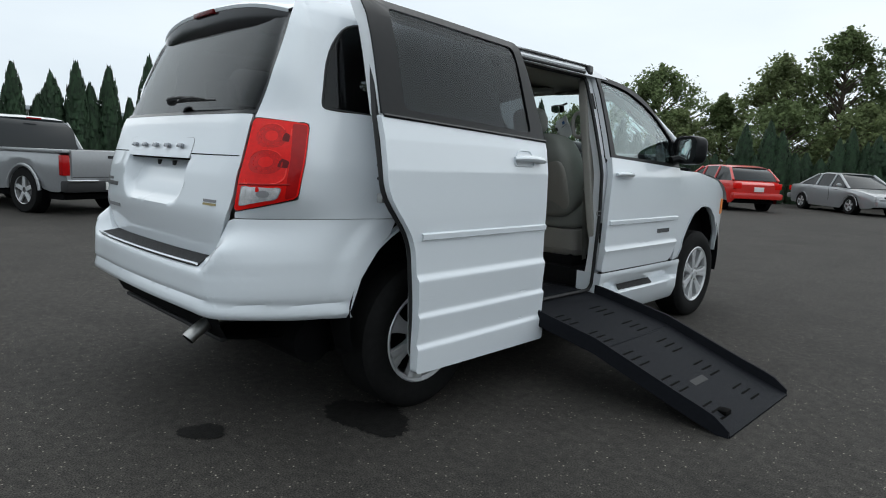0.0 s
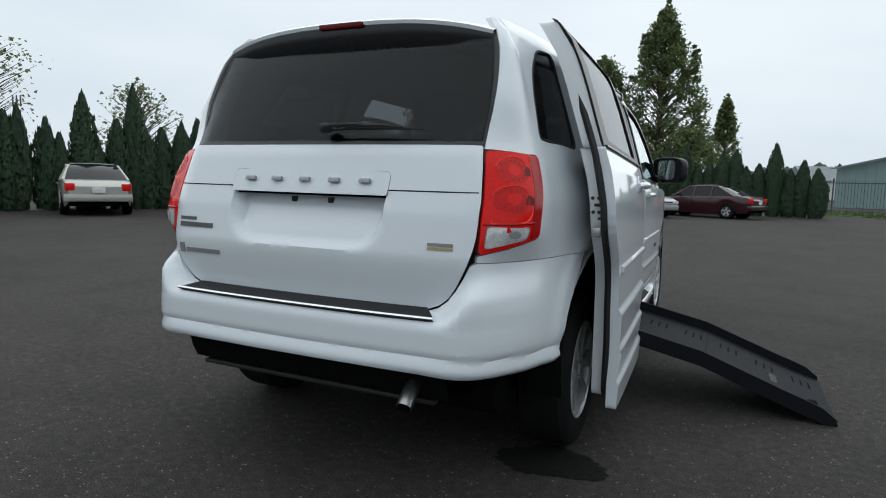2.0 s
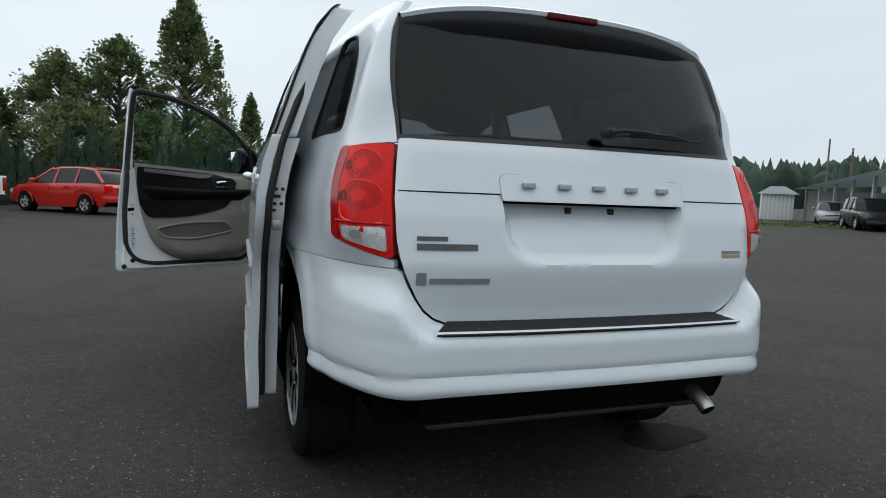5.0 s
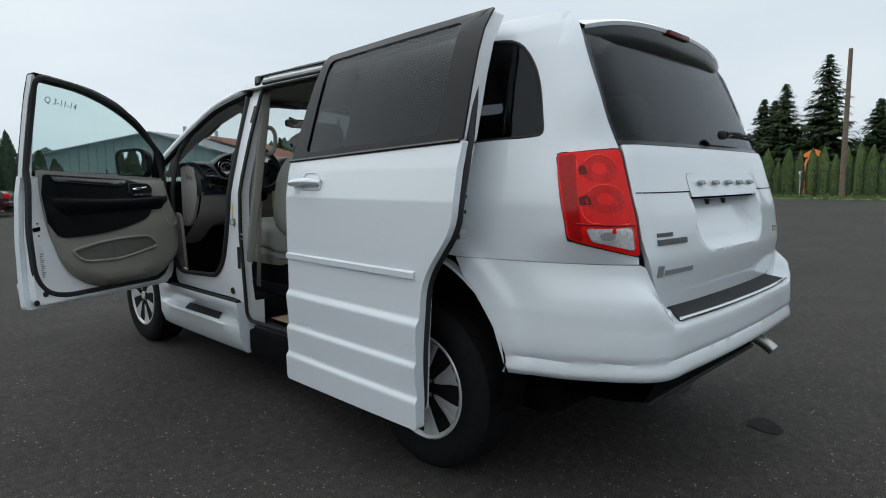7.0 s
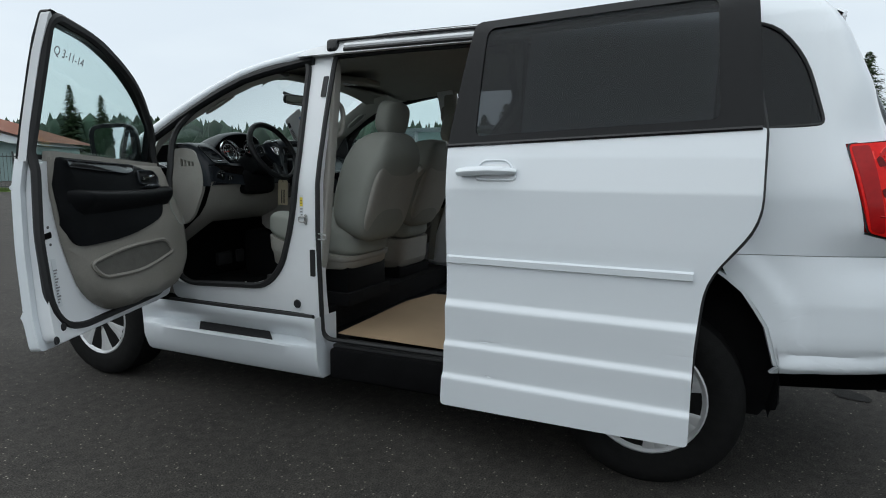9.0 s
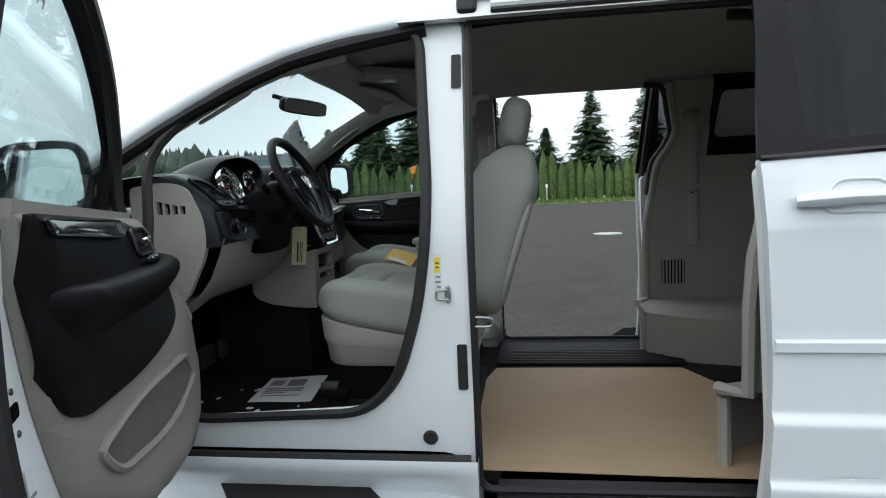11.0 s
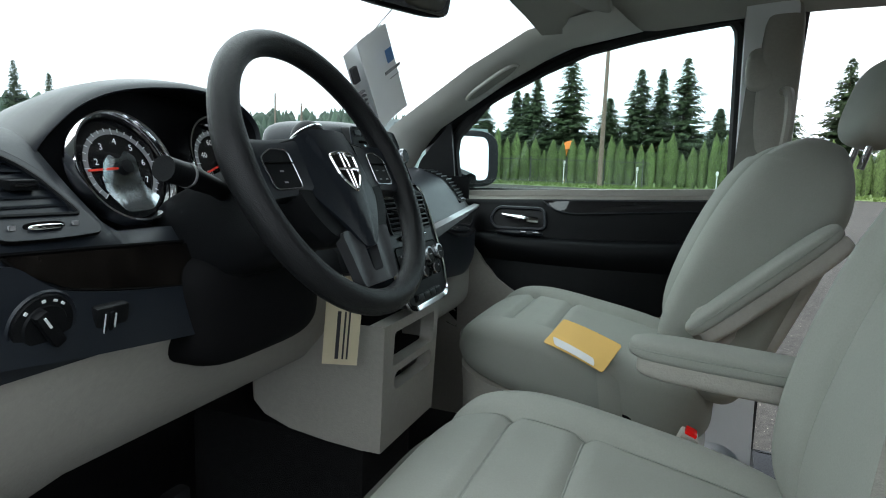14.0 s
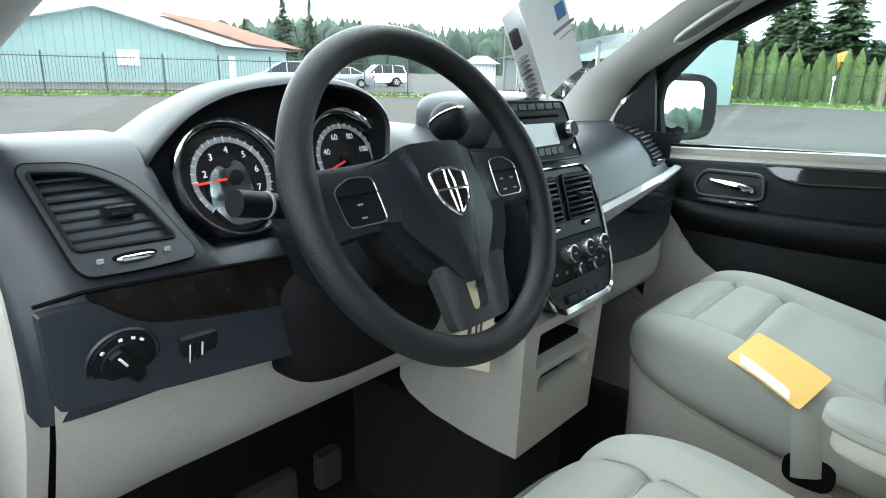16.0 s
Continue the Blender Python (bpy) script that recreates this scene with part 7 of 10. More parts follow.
def centre_stack():
    cs = thing("centre_stack", "black centre console panel with a chrome border and heater knobs", "console")
    def face(u, v, d=0.0):
        return Vector((u, 3.300 + (v - 1.05) * 0.34 + d, v))
    ol = rounded([(-0.105, 1.290, 0.025), (0.085, 1.287, 0.025), (0.104, 1.215, 0.12), (0.104, 1.115, 0.06), (0.080, 1.063, 0.025), (-0.098, 1.060, 0.025), (-0.122, 1.115, 0.06), (-0.122, 1.215, 0.12)], 0.02, 6)
    part("panel", sheet(ol, [], lambda a, c, d: face(a, c, d), 0.08, 0.05), M["dash"], cs)
    rows = []
    for u, v in ol:
        fat = 1.0 + 1.3 * ease((1.085 - v) / 0.02) * ease((0.10 - abs(u + 0.01)) / 0.02)
        c = Vector((u + 0.009, v - 1.175)).normalized()
        rows.append([face(u - c.x * 0.004 * fat, v - c.y * 0.004 * fat, -0.0035), face(u, v, -0.0055), face(u + c.x * 0.002, v + c.y * 0.002, -0.002), face(u + c.x * 0.002, v + c.y * 0.002, 0.004)])
    part("chrome_border", lines(rows + rows[:1]), M["chrome"], cs, "chrome border")
    for x0, x1 in ((-0.100, -0.030), (-0.012, 0.080)):
        fr = rounded([(x0, 1.200), (x1, 1.200), (x1 + 0.002, 1.274), (x0, 1.276)], 0.008)
        v = part("air_vent", sheet(fr, [rounded([(x0 + 0.004, 1.205), (x1 - 0.004, 1.205), (x1 - 0.002, 1.269), (x0 + 0.004, 1.271)], 0.005)], lambda a, c, d: face(a, c, d - 0.006), 0.01, 0.2), M["dash2"], cs, "slatted air vent")
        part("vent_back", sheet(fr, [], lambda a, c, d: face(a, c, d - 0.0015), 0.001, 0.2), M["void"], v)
        for k in range(7):
            z = 1.210 + k * 0.0092
            p = face(0, z)
            part("slat", box(x0 + 0.004, x1 - 0.004, p.y - 0.0075, p.y - 0.001, z - 0.0014, z + 0.0016, 0.001, 1), M["dash"], v)
        p = face((x0 + x1) / 2 + 0.006, 1.239)
        part("vent_tab", box(p.x - 0.014, p.x + 0.014, p.y - 0.015, p.y, 1.234, 1.2435, 0.003), M["dash2"], v)
        p = face((x0 + x1) / 2 + 0.008, 1.1905, -0.002)
        part("slider_slot", squash(0.014, 0.003, 0.005, 3, 2, m=Matrix.Translation(p)), M["void"], cs)
        part("vent_slider", squash(0.010, 0.004, 0.0035, 3, 2, m=Matrix.Translation(p + Vector((0, -0.001, 0)))), M["chrome"], cs)
    climate = rounded([(-0.098, 1.108, 0.008), (0.080, 1.110, 0.008), (0.088, 1.174, 0.008), (-0.100, 1.176, 0.008)], 0.008)
    part("climate_panel", sheet(climate, [], lambda a, c, d: face(a, c, d - 0.002), 0.003, 0.2), M["dash2"], cs, "black heater panel")
    part("panel_groove", tube([face(u, v, -0.0015) for u, v in climate], 0.0014, 5, closed=True), M["void"], cs)
    tilt = Matrix.Rotation(math.atan(0.34), 4, "X")
    turn = lambda p: Matrix.Translation(p) @ tilt.inverted() @ Matrix.Rotation(radians(-90), 4, "Z")
    for x in (-0.044, 0.009, 0.061):
        k = part("heater_knob", lathe([(0, 0.021), (0.0125, 0.021), (0.014, 0.019), (0.0145, 0.0)], 28, m=turn(face(x, 1.149))), M["dash2"], cs, "heater knob with a silver ring")
        part("knob_ring", lathe([(0.0128, 0.0214), (0.0152, 0.021), (0.0165, 0.017), (0.017, 0.0)], 28, m=turn(face(x, 1.149)), caps=False), M["badge"], k, "silver knob ring")
        part("knob_mark", box(-0.0045, 0.0045, -0.0222, -0.021, -0.001, 0.001, 0, m=Matrix.Translation(face(x, 1.149)) @ tilt.inverted()), M["grey_ink"], k)
    for x in (-0.023, 0.026):
        k = part("heater_knob", lathe([(0, 0.018), (0.009, 0.018), (0.0105, 0.0)], 20, m=turn(face(x, 1.1205))), M["dash2"], cs)
        part("knob_ring", lathe([(0.0092, 0.0182), (0.0112, 0.016), (0.0118, 0.0)], 20, m=turn(face(x, 1.1205)), caps=False), M["badge"], k)
    for x, z in ((-0.084, 1.160), (-0.084, 1.142), (-0.082, 1.124), (0.076, 1.124), (-0.052, 1.122)):
        part("panel_symbol", box(x - 0.0028, x + 0.0028, -0.0005, 0.001, -0.002, 0.002, 0, m=Matrix.Translation(face(x, z, -0.0028)) @ Matrix.Translation((-x, 0, 0)) @ tilt.inverted()), M["grey_ink"], cs)
    sw = part("switch_bar", box(-0.072, 0.046, -0.006, 0.004, -0.0075, 0.0075, 0.003, m=Matrix.Translation(face(0, 1.080)) @ tilt.inverted()), M["dash2"], cs)
    for k in range(4):
        part("button", box(-0.069 + k * 0.0288, -0.0425 + k * 0.0288, -0.008, 0.0, -0.006, 0.006, 0.002, m=Matrix.Translation(face(0, 1.080)) @ tilt.inverted()), M["dash"], sw)
    # radio
    def rf(u, v, d=0.0):
        return Vector((u, 3.415 + (v - 1.295) * 0.34 + d, v))
    ro = rounded([(-0.108, 1.295, 0.006), (0.122, 1.292, 0.006), (0.094, 1.392, 0.01), (-0.088, 1.395, 0.01)], 0.01)
    r = part("radio", sheet(ro, [], lambda a, c, d: rf(a, c, d - 0.004), 0.09, 0.1), M["dash2"], cs, "car radio with a grey screen")
    part("radio_border", tube([rf(u, v, -0.004) for u, v in ro], 0.0022, 5, closed=True), M["dash"], r)
    part("radio_screen", sheet(rounded([(-0.056, 1.319), (0.054, 1.320), (0.048, 1.356), (-0.052, 1.357)], 0.002), [], lambda a, c, d: rf(a, c, d - 0.0065), 0.002, 0.2), M["screen"], r, "pale grey radio screen")
    part("film_tab", sheet(rounded([(-0.068, 1.322), (-0.050, 1.320), (-0.047, 1.356), (-0.055, 1.366), (-0.062, 1.350)], 0.004), [], lambda a, c, d: rf(a, c, d - 0.008), 0.0005, 0.2), M["film"], r, "loose clear screen film")
    cd = rf(0, 1.368)
    part("cd_slot", box(-0.068, 0.068, cd.y - 0.0065, cd.y - 0.003, 1.3655, 1.3705, 0.001), M["void"], r)
    for k in range(6):
        p = rf(0, 1.307)
        part("radio_button", box(-0.064 + k * 0.021, -0.0445 + k * 0.021, -0.007, 0, -0.0068, 0.0068, 0.001, 1, m=Matrix.Translation(p) @ tilt.inverted()), M["dash"], r)
        p = rf(0, 1.383)
        part("radio_button", box(-0.078 + k * 0.027, -0.054 + k * 0.027, -0.0065, 0, -0.0055, 0.0055, 0.001, 1, m=Matrix.Translation(p) @ tilt.inverted()), M["dash"], r)
    k = part("radio_knob", lathe([(0, 0.024), (0.013, 0.024), (0.0150, 0.020), (0.0158, 0.006), (0.018, 0.0)], 28, m=turn(rf(0.083, 1.339))), M["dash2"], r)
    part("knob_ring", lathe([(0.0132, 0.0243), (0.0155, 0.021), (0.0160, 0.015)], 28, m=turn(rf(0.083, 1.339)), caps=False), M["badge"], k)
    part("radio_knob", lathe([(0, 0.024), (0.013, 0.024), (0.0150, 0.020), (0.016, 0.0)], 24, m=turn(rf(-0.082, 1.339))), M["dash2"], r)
    part("radio_button", lathe([(0, 0.006), (0.005, 0.006), (0.006, 0.0)], 14, m=turn(rf(0.098, 1.311, -0.002))), M["badge"], r)
    part("radio_surround", squash(0.135, 0.10, 0.055, 4, 4, m=pose(0.012, 3.545, 1.352)), M["dash"], cs)
    # lower beige console with cubbies
    ol = [(-0.145, 0.80), (0.105, 0.80), (0.118, 1.040), (-0.145, 1.040)]
    holes = [rounded([(-0.105, 0.955), (0.09, 0.955), (0.095, 1.02), (-0.10, 1.02)], 0.008), rounded([(-0.095, 0.905), (0.085, 0.905), (0.085, 0.94), (-0.095, 0.94)], 0.016)]
    b = part("lower_console", sheet(ol, holes, lambda a, c, d: Vector((a, 3.335 + d + 0.02 * (1.04 - c), c)), 0.03, 0.06), M["beige"], cs, "beige lower console with open cubbies")
    # near-black back and floor put the cubbies' inner shade into the colour
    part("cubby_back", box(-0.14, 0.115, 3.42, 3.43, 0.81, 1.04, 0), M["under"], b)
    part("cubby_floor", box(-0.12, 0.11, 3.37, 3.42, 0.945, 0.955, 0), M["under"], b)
    rows = []
    for y, x, low in ((3.335, -0.145, 0.800), (3.36, -0.1465, 0.800), (3.45, -0.150, 0.806), (3.53, -0.154, 0.818), (3.585, -0.157, 0.838), (3.612, -0.156, 0.862), (3.622, -0.146, 0.880), (3.626, -0.12, 0.888)):
        rows.append([Vector((x, y + 0.02 * k / 4 * (y < 3.4), 1.04 + (low - 1.04) * k / 4)) for k in range(5)])
    part("console_side", lines(rows), M["beige"], b)
    part("console_side", lines([[Vector((0.118, 3.335, 1.04)), Vector((0.105, 3.355, 0.80))], [Vector((0.15, 3.45, 1.04)), Vector((0.14, 3.47, 0.80))], [Vector((0.17, 3.70, 1.04)), Vector((0.16, 3.70, 0.80))]]), M["beige"], b)
    part("console_base", box(-0.13, 0.10, 3.38, 3.80, 0.50, 0.81, 0.03), M["carpet"], b)


M["screen"] = mat("grey_screen", (0.45, 0.48, 0.50), 0.25, var=0.05, scale=20)
centre_stack()


def passenger_dash():
    p = thing("glovebox_panel", "grey and black passenger dash with a silver strip", "dashboard panel")
    face = lambda x, z: 3.398 + 0.025 * max(0, (x - 0.12) / 0.65) + recede(x) + 0.10 * max(0, z - 1.20)
    rows = []
    for k in range(13):
        t = k / 12
        x = 0.16 + 0.61 * t
        z = 1.180 + 0.020 * t + 0.012 * math.sin(t * 3.14)
        y = face(x, z) - 0.030
        lo = 0.020 * (1 - t) ** 2.2
        rows.append([Vector((x, y + 0.012, z - 0.004 - lo)), Vector((x, y, z - lo)), Vector((x, y + 0.001, z + 0.004)), Vector((x, y + 0.02, z + 0.007))])
    part("silver_strip", lines(rows), M["silver"], p, "silver trim strip")
    gi = rounded([(0.24, 1.178, 0.005), (0.50, 1.196, 0.05), (0.765, 1.197, 0.01), (0.765, 1.160, 0.02), (0.55, 1.128, 0.06), (0.34, 1.150, 0.05)], 0.03)
    part("gloss_insert", sheet(gi, [], lambda u, v, d: Vector((u, face(u, v) - 0.028 + d, v)), 0.03, 0.05), M["gloss"], p, "gloss black insert")
    lo = rounded([(0.14, 1.185), (0.78, 1.20), (0.78, 1.06), (0.50, 1.03, 0.06), (0.14, 1.07)], 0.02)
    part("lower_dash", sheet(lo, [], lambda u, v, d: Vector((u, face(u, v) - 0.020 + d, v)), 0.04, 0.06), M["dash"], p, "dark lower dash")
    part("glovebox", squash(0.28, 0.06, 0.085, 5, 4, m=pose(0.44, 3.51, 0.985)), M["beige"], p, "beige glovebox lid")
    part("kick_panel", sheet(rounded([(3.24, 0.52), (3.95, 0.52), (3.95, 1.13), (3.50, 1.13), (3.46, 1.079), (3.424, 1.025), (3.38, 0.981), (3.31, 0.94)], 0.003), [], lambda u, v, d: Vector((0.722 - d, u, v)), -0.02, 0.3), M["beige"], p)
    part("kick_panel", sheet(rounded([(3.60, 0.52), (3.95, 0.52), (3.95, 1.0), (3.66, 1.0)], 0.06), [], lambda u, v, d: Vector((-0.82 + d, u, v)), -0.02, 0.3), M["beige"], p)
    # air vent that follows the dash over its shoulder
    def shoulder(x, i, out=0.0):
        pr = dash_profile(x)
        k = min(int(i), len(pr) - 2)
        a, b = Vector((x, pr[k][0] + recede(x), pr[k][1])), Vector((x, pr[k + 1][0] + recede(x), pr[k + 1][1]))
        n = Vector((0, (b - a).z, -(b - a).y)).normalized()
        return a.lerp(b, i - k) + n * out
    vo = rounded([(0.640, 3.85, 0.02), (0.752, 3.95, 0.02), (0.758, 7.0, 0.02), (0.628, 7.0, 0.02)], 0.02)
    v = part("air_vent", tube([shoulder(x, i, 0.002) for x, i in vo], 0.0045, 6, closed=True), M["dash2"], p, "passenger air vent")
    part("vent_back", lines([[shoulder(x, i, 0.0018) for x in np.linspace(0.632, 0.752, 4)] for i in np.linspace(3.95, 6.95, 13)]), M["void"], v)
    for i in np.linspace(4.15, 6.45, 9):
        part("slat", tube([shoulder(x, i, 0.004) for x in (0.636, 0.69, 0.752)], 0.0026, 5), M["dash"], v)
    part("vent_slider", squash(0.014, 0.004, 0.004, 3, 2, m=Matrix.Translation(shoulder(0.69, 6.85, 0.004))), M["badge"], v)


passenger_dash()


def sail_cover():
    sc = thing("sail_cover", "black triangular trim at the base of the passenger window", "trim")
    ol = rounded([(3.70, 1.285, 0.01), (3.685, 1.335, 0.02), (3.575, 1.462, 0.01), (3.560, 1.24, 0.01), (3.66, 1.25, 0.02)], 0.01)
    part("panel", sheet(ol, [], lambda u, v, d: Vector((0.812 - 0.10 * (v - 1.24) - d, u, v)), -0.012, 0.08), M["frame"], sc)


sail_cover()


def steering_wheel():
    c = Vector((-0.447, 3.260, 1.321))
    m = Matrix.Translation(c) @ Matrix.Rotation(radians(62), 4, "X") @ Matrix.Scale(0.92, 4)
    sw = thing("steering_wheel", "black four-spoke leather-grained steering wheel with a chrome badge", "steering wheel", m)
    rows = []
    for t in np.linspace(0, 2 * math.pi, 97)[:-1]:
        # the rim is thicker where the upper spokes meet it
        thick = 0.0172 + 0.0022 * (math.exp(-((math.sin(t) - 0.12) / 0.22) ** 2))
        rows.append([Vector(((0.186 + thick * math.cos(a)) * math.cos(t), (0.186 + thick * math.cos(a)) * math.sin(t), thick * 1.02 * math.sin(a))) for a in np.linspace(0, 2 * math.pi, 19)[:-1]])
    part("wheel_rim", lines(rows + rows[:1], close_u=True), M["wheel_skin"], sw, "grained black rim", 80)
    half = [(0.0, 0.058, 0.0), (0.052, 0.053, 0.02), (0.090, 0.032, 0.02), (0.084, -0.030, 0.04), (0.046, -0.074, 0.04), (0.015, -0.112, 0.012)]
    hub = rounded(half[:0:-1] + [(-x, y, r) for x, y, r in half[1:]], 0.02, 5)
    def crown(u, v):
        # a raised middle panel between two creases that run together downwards
        edge = 0.048 * min(1.0, max(0.12, (v + 0.125) / 0.17))
        return 0.016 - 1.9 * u * u - 0.9 * (v + 0.02) ** 2 + 0.0045 * ease((edge - abs(u)) / 0.006 + 0.5) - 0.004 * ease((abs(u) - 0.072) / 0.018)
    part("airbag_cover", sheet(hub, [], lambda u, v, d: Vector((u, v, crown(u, v) - d)), 0.032, 0.006), M["dash"], sw, "grained black airbag cover", 50)
    rows = []
    for z, k in ((0.004, 1.0), (-0.012, 1.06), (-0.035, 1.0), (-0.07, 0.8)):
        rows.append([Vector((x * k, y * k, z)) for x, y in rounded([(0.112, 0.034, 0.015), (0.10, -0.05, 0.03), (0.066, -0.094, 0.02), (-0.066, -0.094, 0.02), (-0.10, -0.05, 0.03), (-0.112, 0.034, 0.015), (0.0, 0.056, 0.1)], 0.02)])
    part("hub_back", lines(rows, close_u=True, cap=True), M["dash2"], sw, "black wheel boss")
    for sx in (-1, 1):
        rows = []
        for t in np.linspace(0, 1, 9):
            x = sx * (0.070 + 0.108 * t)
            w0, w1 = 0.046 - 0.012 * t + 0.010 * t * t, -0.034 + 0.006 * t - 0.010 * t * t
            z = 0.006 - 0.004 * t
            rows.append([Vector((x, w0, z - 0.022)), Vector((x, w0 - 0.002, z - 0.004)), Vector((x, w0 - 0.010, z)), Vector((x, w1 + 0.010, z)), Vector((x, w1 + 0.002, z - 0.004)), Vector((x, w1, z - 0.022))])
        sp = part("spoke", lines(rows, close_u=True, cap=True), M["dash"], sw)
        bt = rounded([(sx * 0.095, -0.024), (sx * 0.146, -0.024), (sx * 0.151, 0.016), (sx * 0.128, 0.027), (sx * 0.098, 0.025)], 0.008)
        top = lambda u, v: 0.0075 - 0.04 * (abs(u) - 0.07)
        b = part("button_pad", sheet(bt, [], lambda u, v, d: Vector((u, v, top(u, v) - d)), 0.006, 0.03), M["dash2"], sp, "button pad")
        part("pad_border", tube([Vector((u, v, top(u, v))) for u, v in bt], 0.0011, 6, closed=True), M["badge"], b)
        part("button_split", box(min(sx * 0.097, sx * 0.148), max(sx * 0.097, sx * 0.148), 0.0075, 0.0087, 0.0035, 0.0085, 0), M["void"], b)
        for bx, by in ((0.124, -0.002), (0.124, -0.016)) if sx < 0 else ((0.112, -0.002), (0.134, -0.002), (0.112, -0.016), (0.134, -0.016)):
            part("button_mark", box(sx * bx - 0.0035, sx * bx + 0.0035, by - 0.001, by + 0.001, 0.0062, top(bx, 0) + 0.0006, 0), M["grey_ink"], b)
    # the lower pair of spokes: one satin plate with a slot
    ol = rounded([(-0.062, -0.086, 0.01), (0.062, -0.086, 0.01), (0.047, -0.160, 0.012), (-0.047, -0.160, 0.012)], 0.01)
    slot = rounded([(-0.017, -0.100, 0.004), (0.017, -0.100, 0.004), (0.013, -0.144, 0.006), (-0.013, -0.144, 0.006)], 0.005)
    part("lower_spoke", sheet(ol, [slot], lambda u, v, d: Vector((u, v, 0.002 - 0.0035 * math.exp(-((abs(u) - 0.034) / 0.012) ** 2) + 0.10 * (v + 0.16) - d)), 0.014, 0.008), M["alloy_dark"], sw, "satin dark grey lower spokes")
    sh = rounded([(-0.029, 0.014, 0.004), (0.0, 0.020, 0.02), (0.029, 0.014, 0.004), (0.026, -0.018, 0.014), (0.0, -0.040, 0.010), (-0.026, -0.018, 0.014)], 0.006)
    bz = lambda u, v: crown(u, v) + 0.0012
    bd = part("badge", tube([Vector((u, v, bz(u, v))) for u, v in sh], 0.0022, 6, closed=True), M["chrome"], sw, "plain chrome shield badge")
    part("badge_field", sheet(sh, [], lambda u, v, d: Vector((u, v, crown(u, v) + 0.0006 - d)), 0.002, 0.01), M["gloss"], bd)
    part("badge_bar", tube([Vector((u, -0.006, bz(u, -0.006))) for u in np.linspace(-0.025, 0.025, 5)], 0.0022, 6), M["chrome"], bd)
    for sx in (-1, 1):
        part("badge_bar", tube([Vector((sx * a, b, bz(sx * a, b))) for a, b in ((0.004, 0.016), (0.006, 0.002), (0.005, -0.012), (0.003, -0.034))], 0.0014, 6), M["chrome"], bd)


M["wheel_skin"] = mat("grained_leather", (0.0065, 0.0070, 0.008), 0.42, spec=0.30, bump=0.3, bscale=900, var=0.1, scale=30)
M["alloy_dark"] = mat("satin_grey", (0.030, 0.031, 0.034), 0.4, 0.3)
steering_wheel()


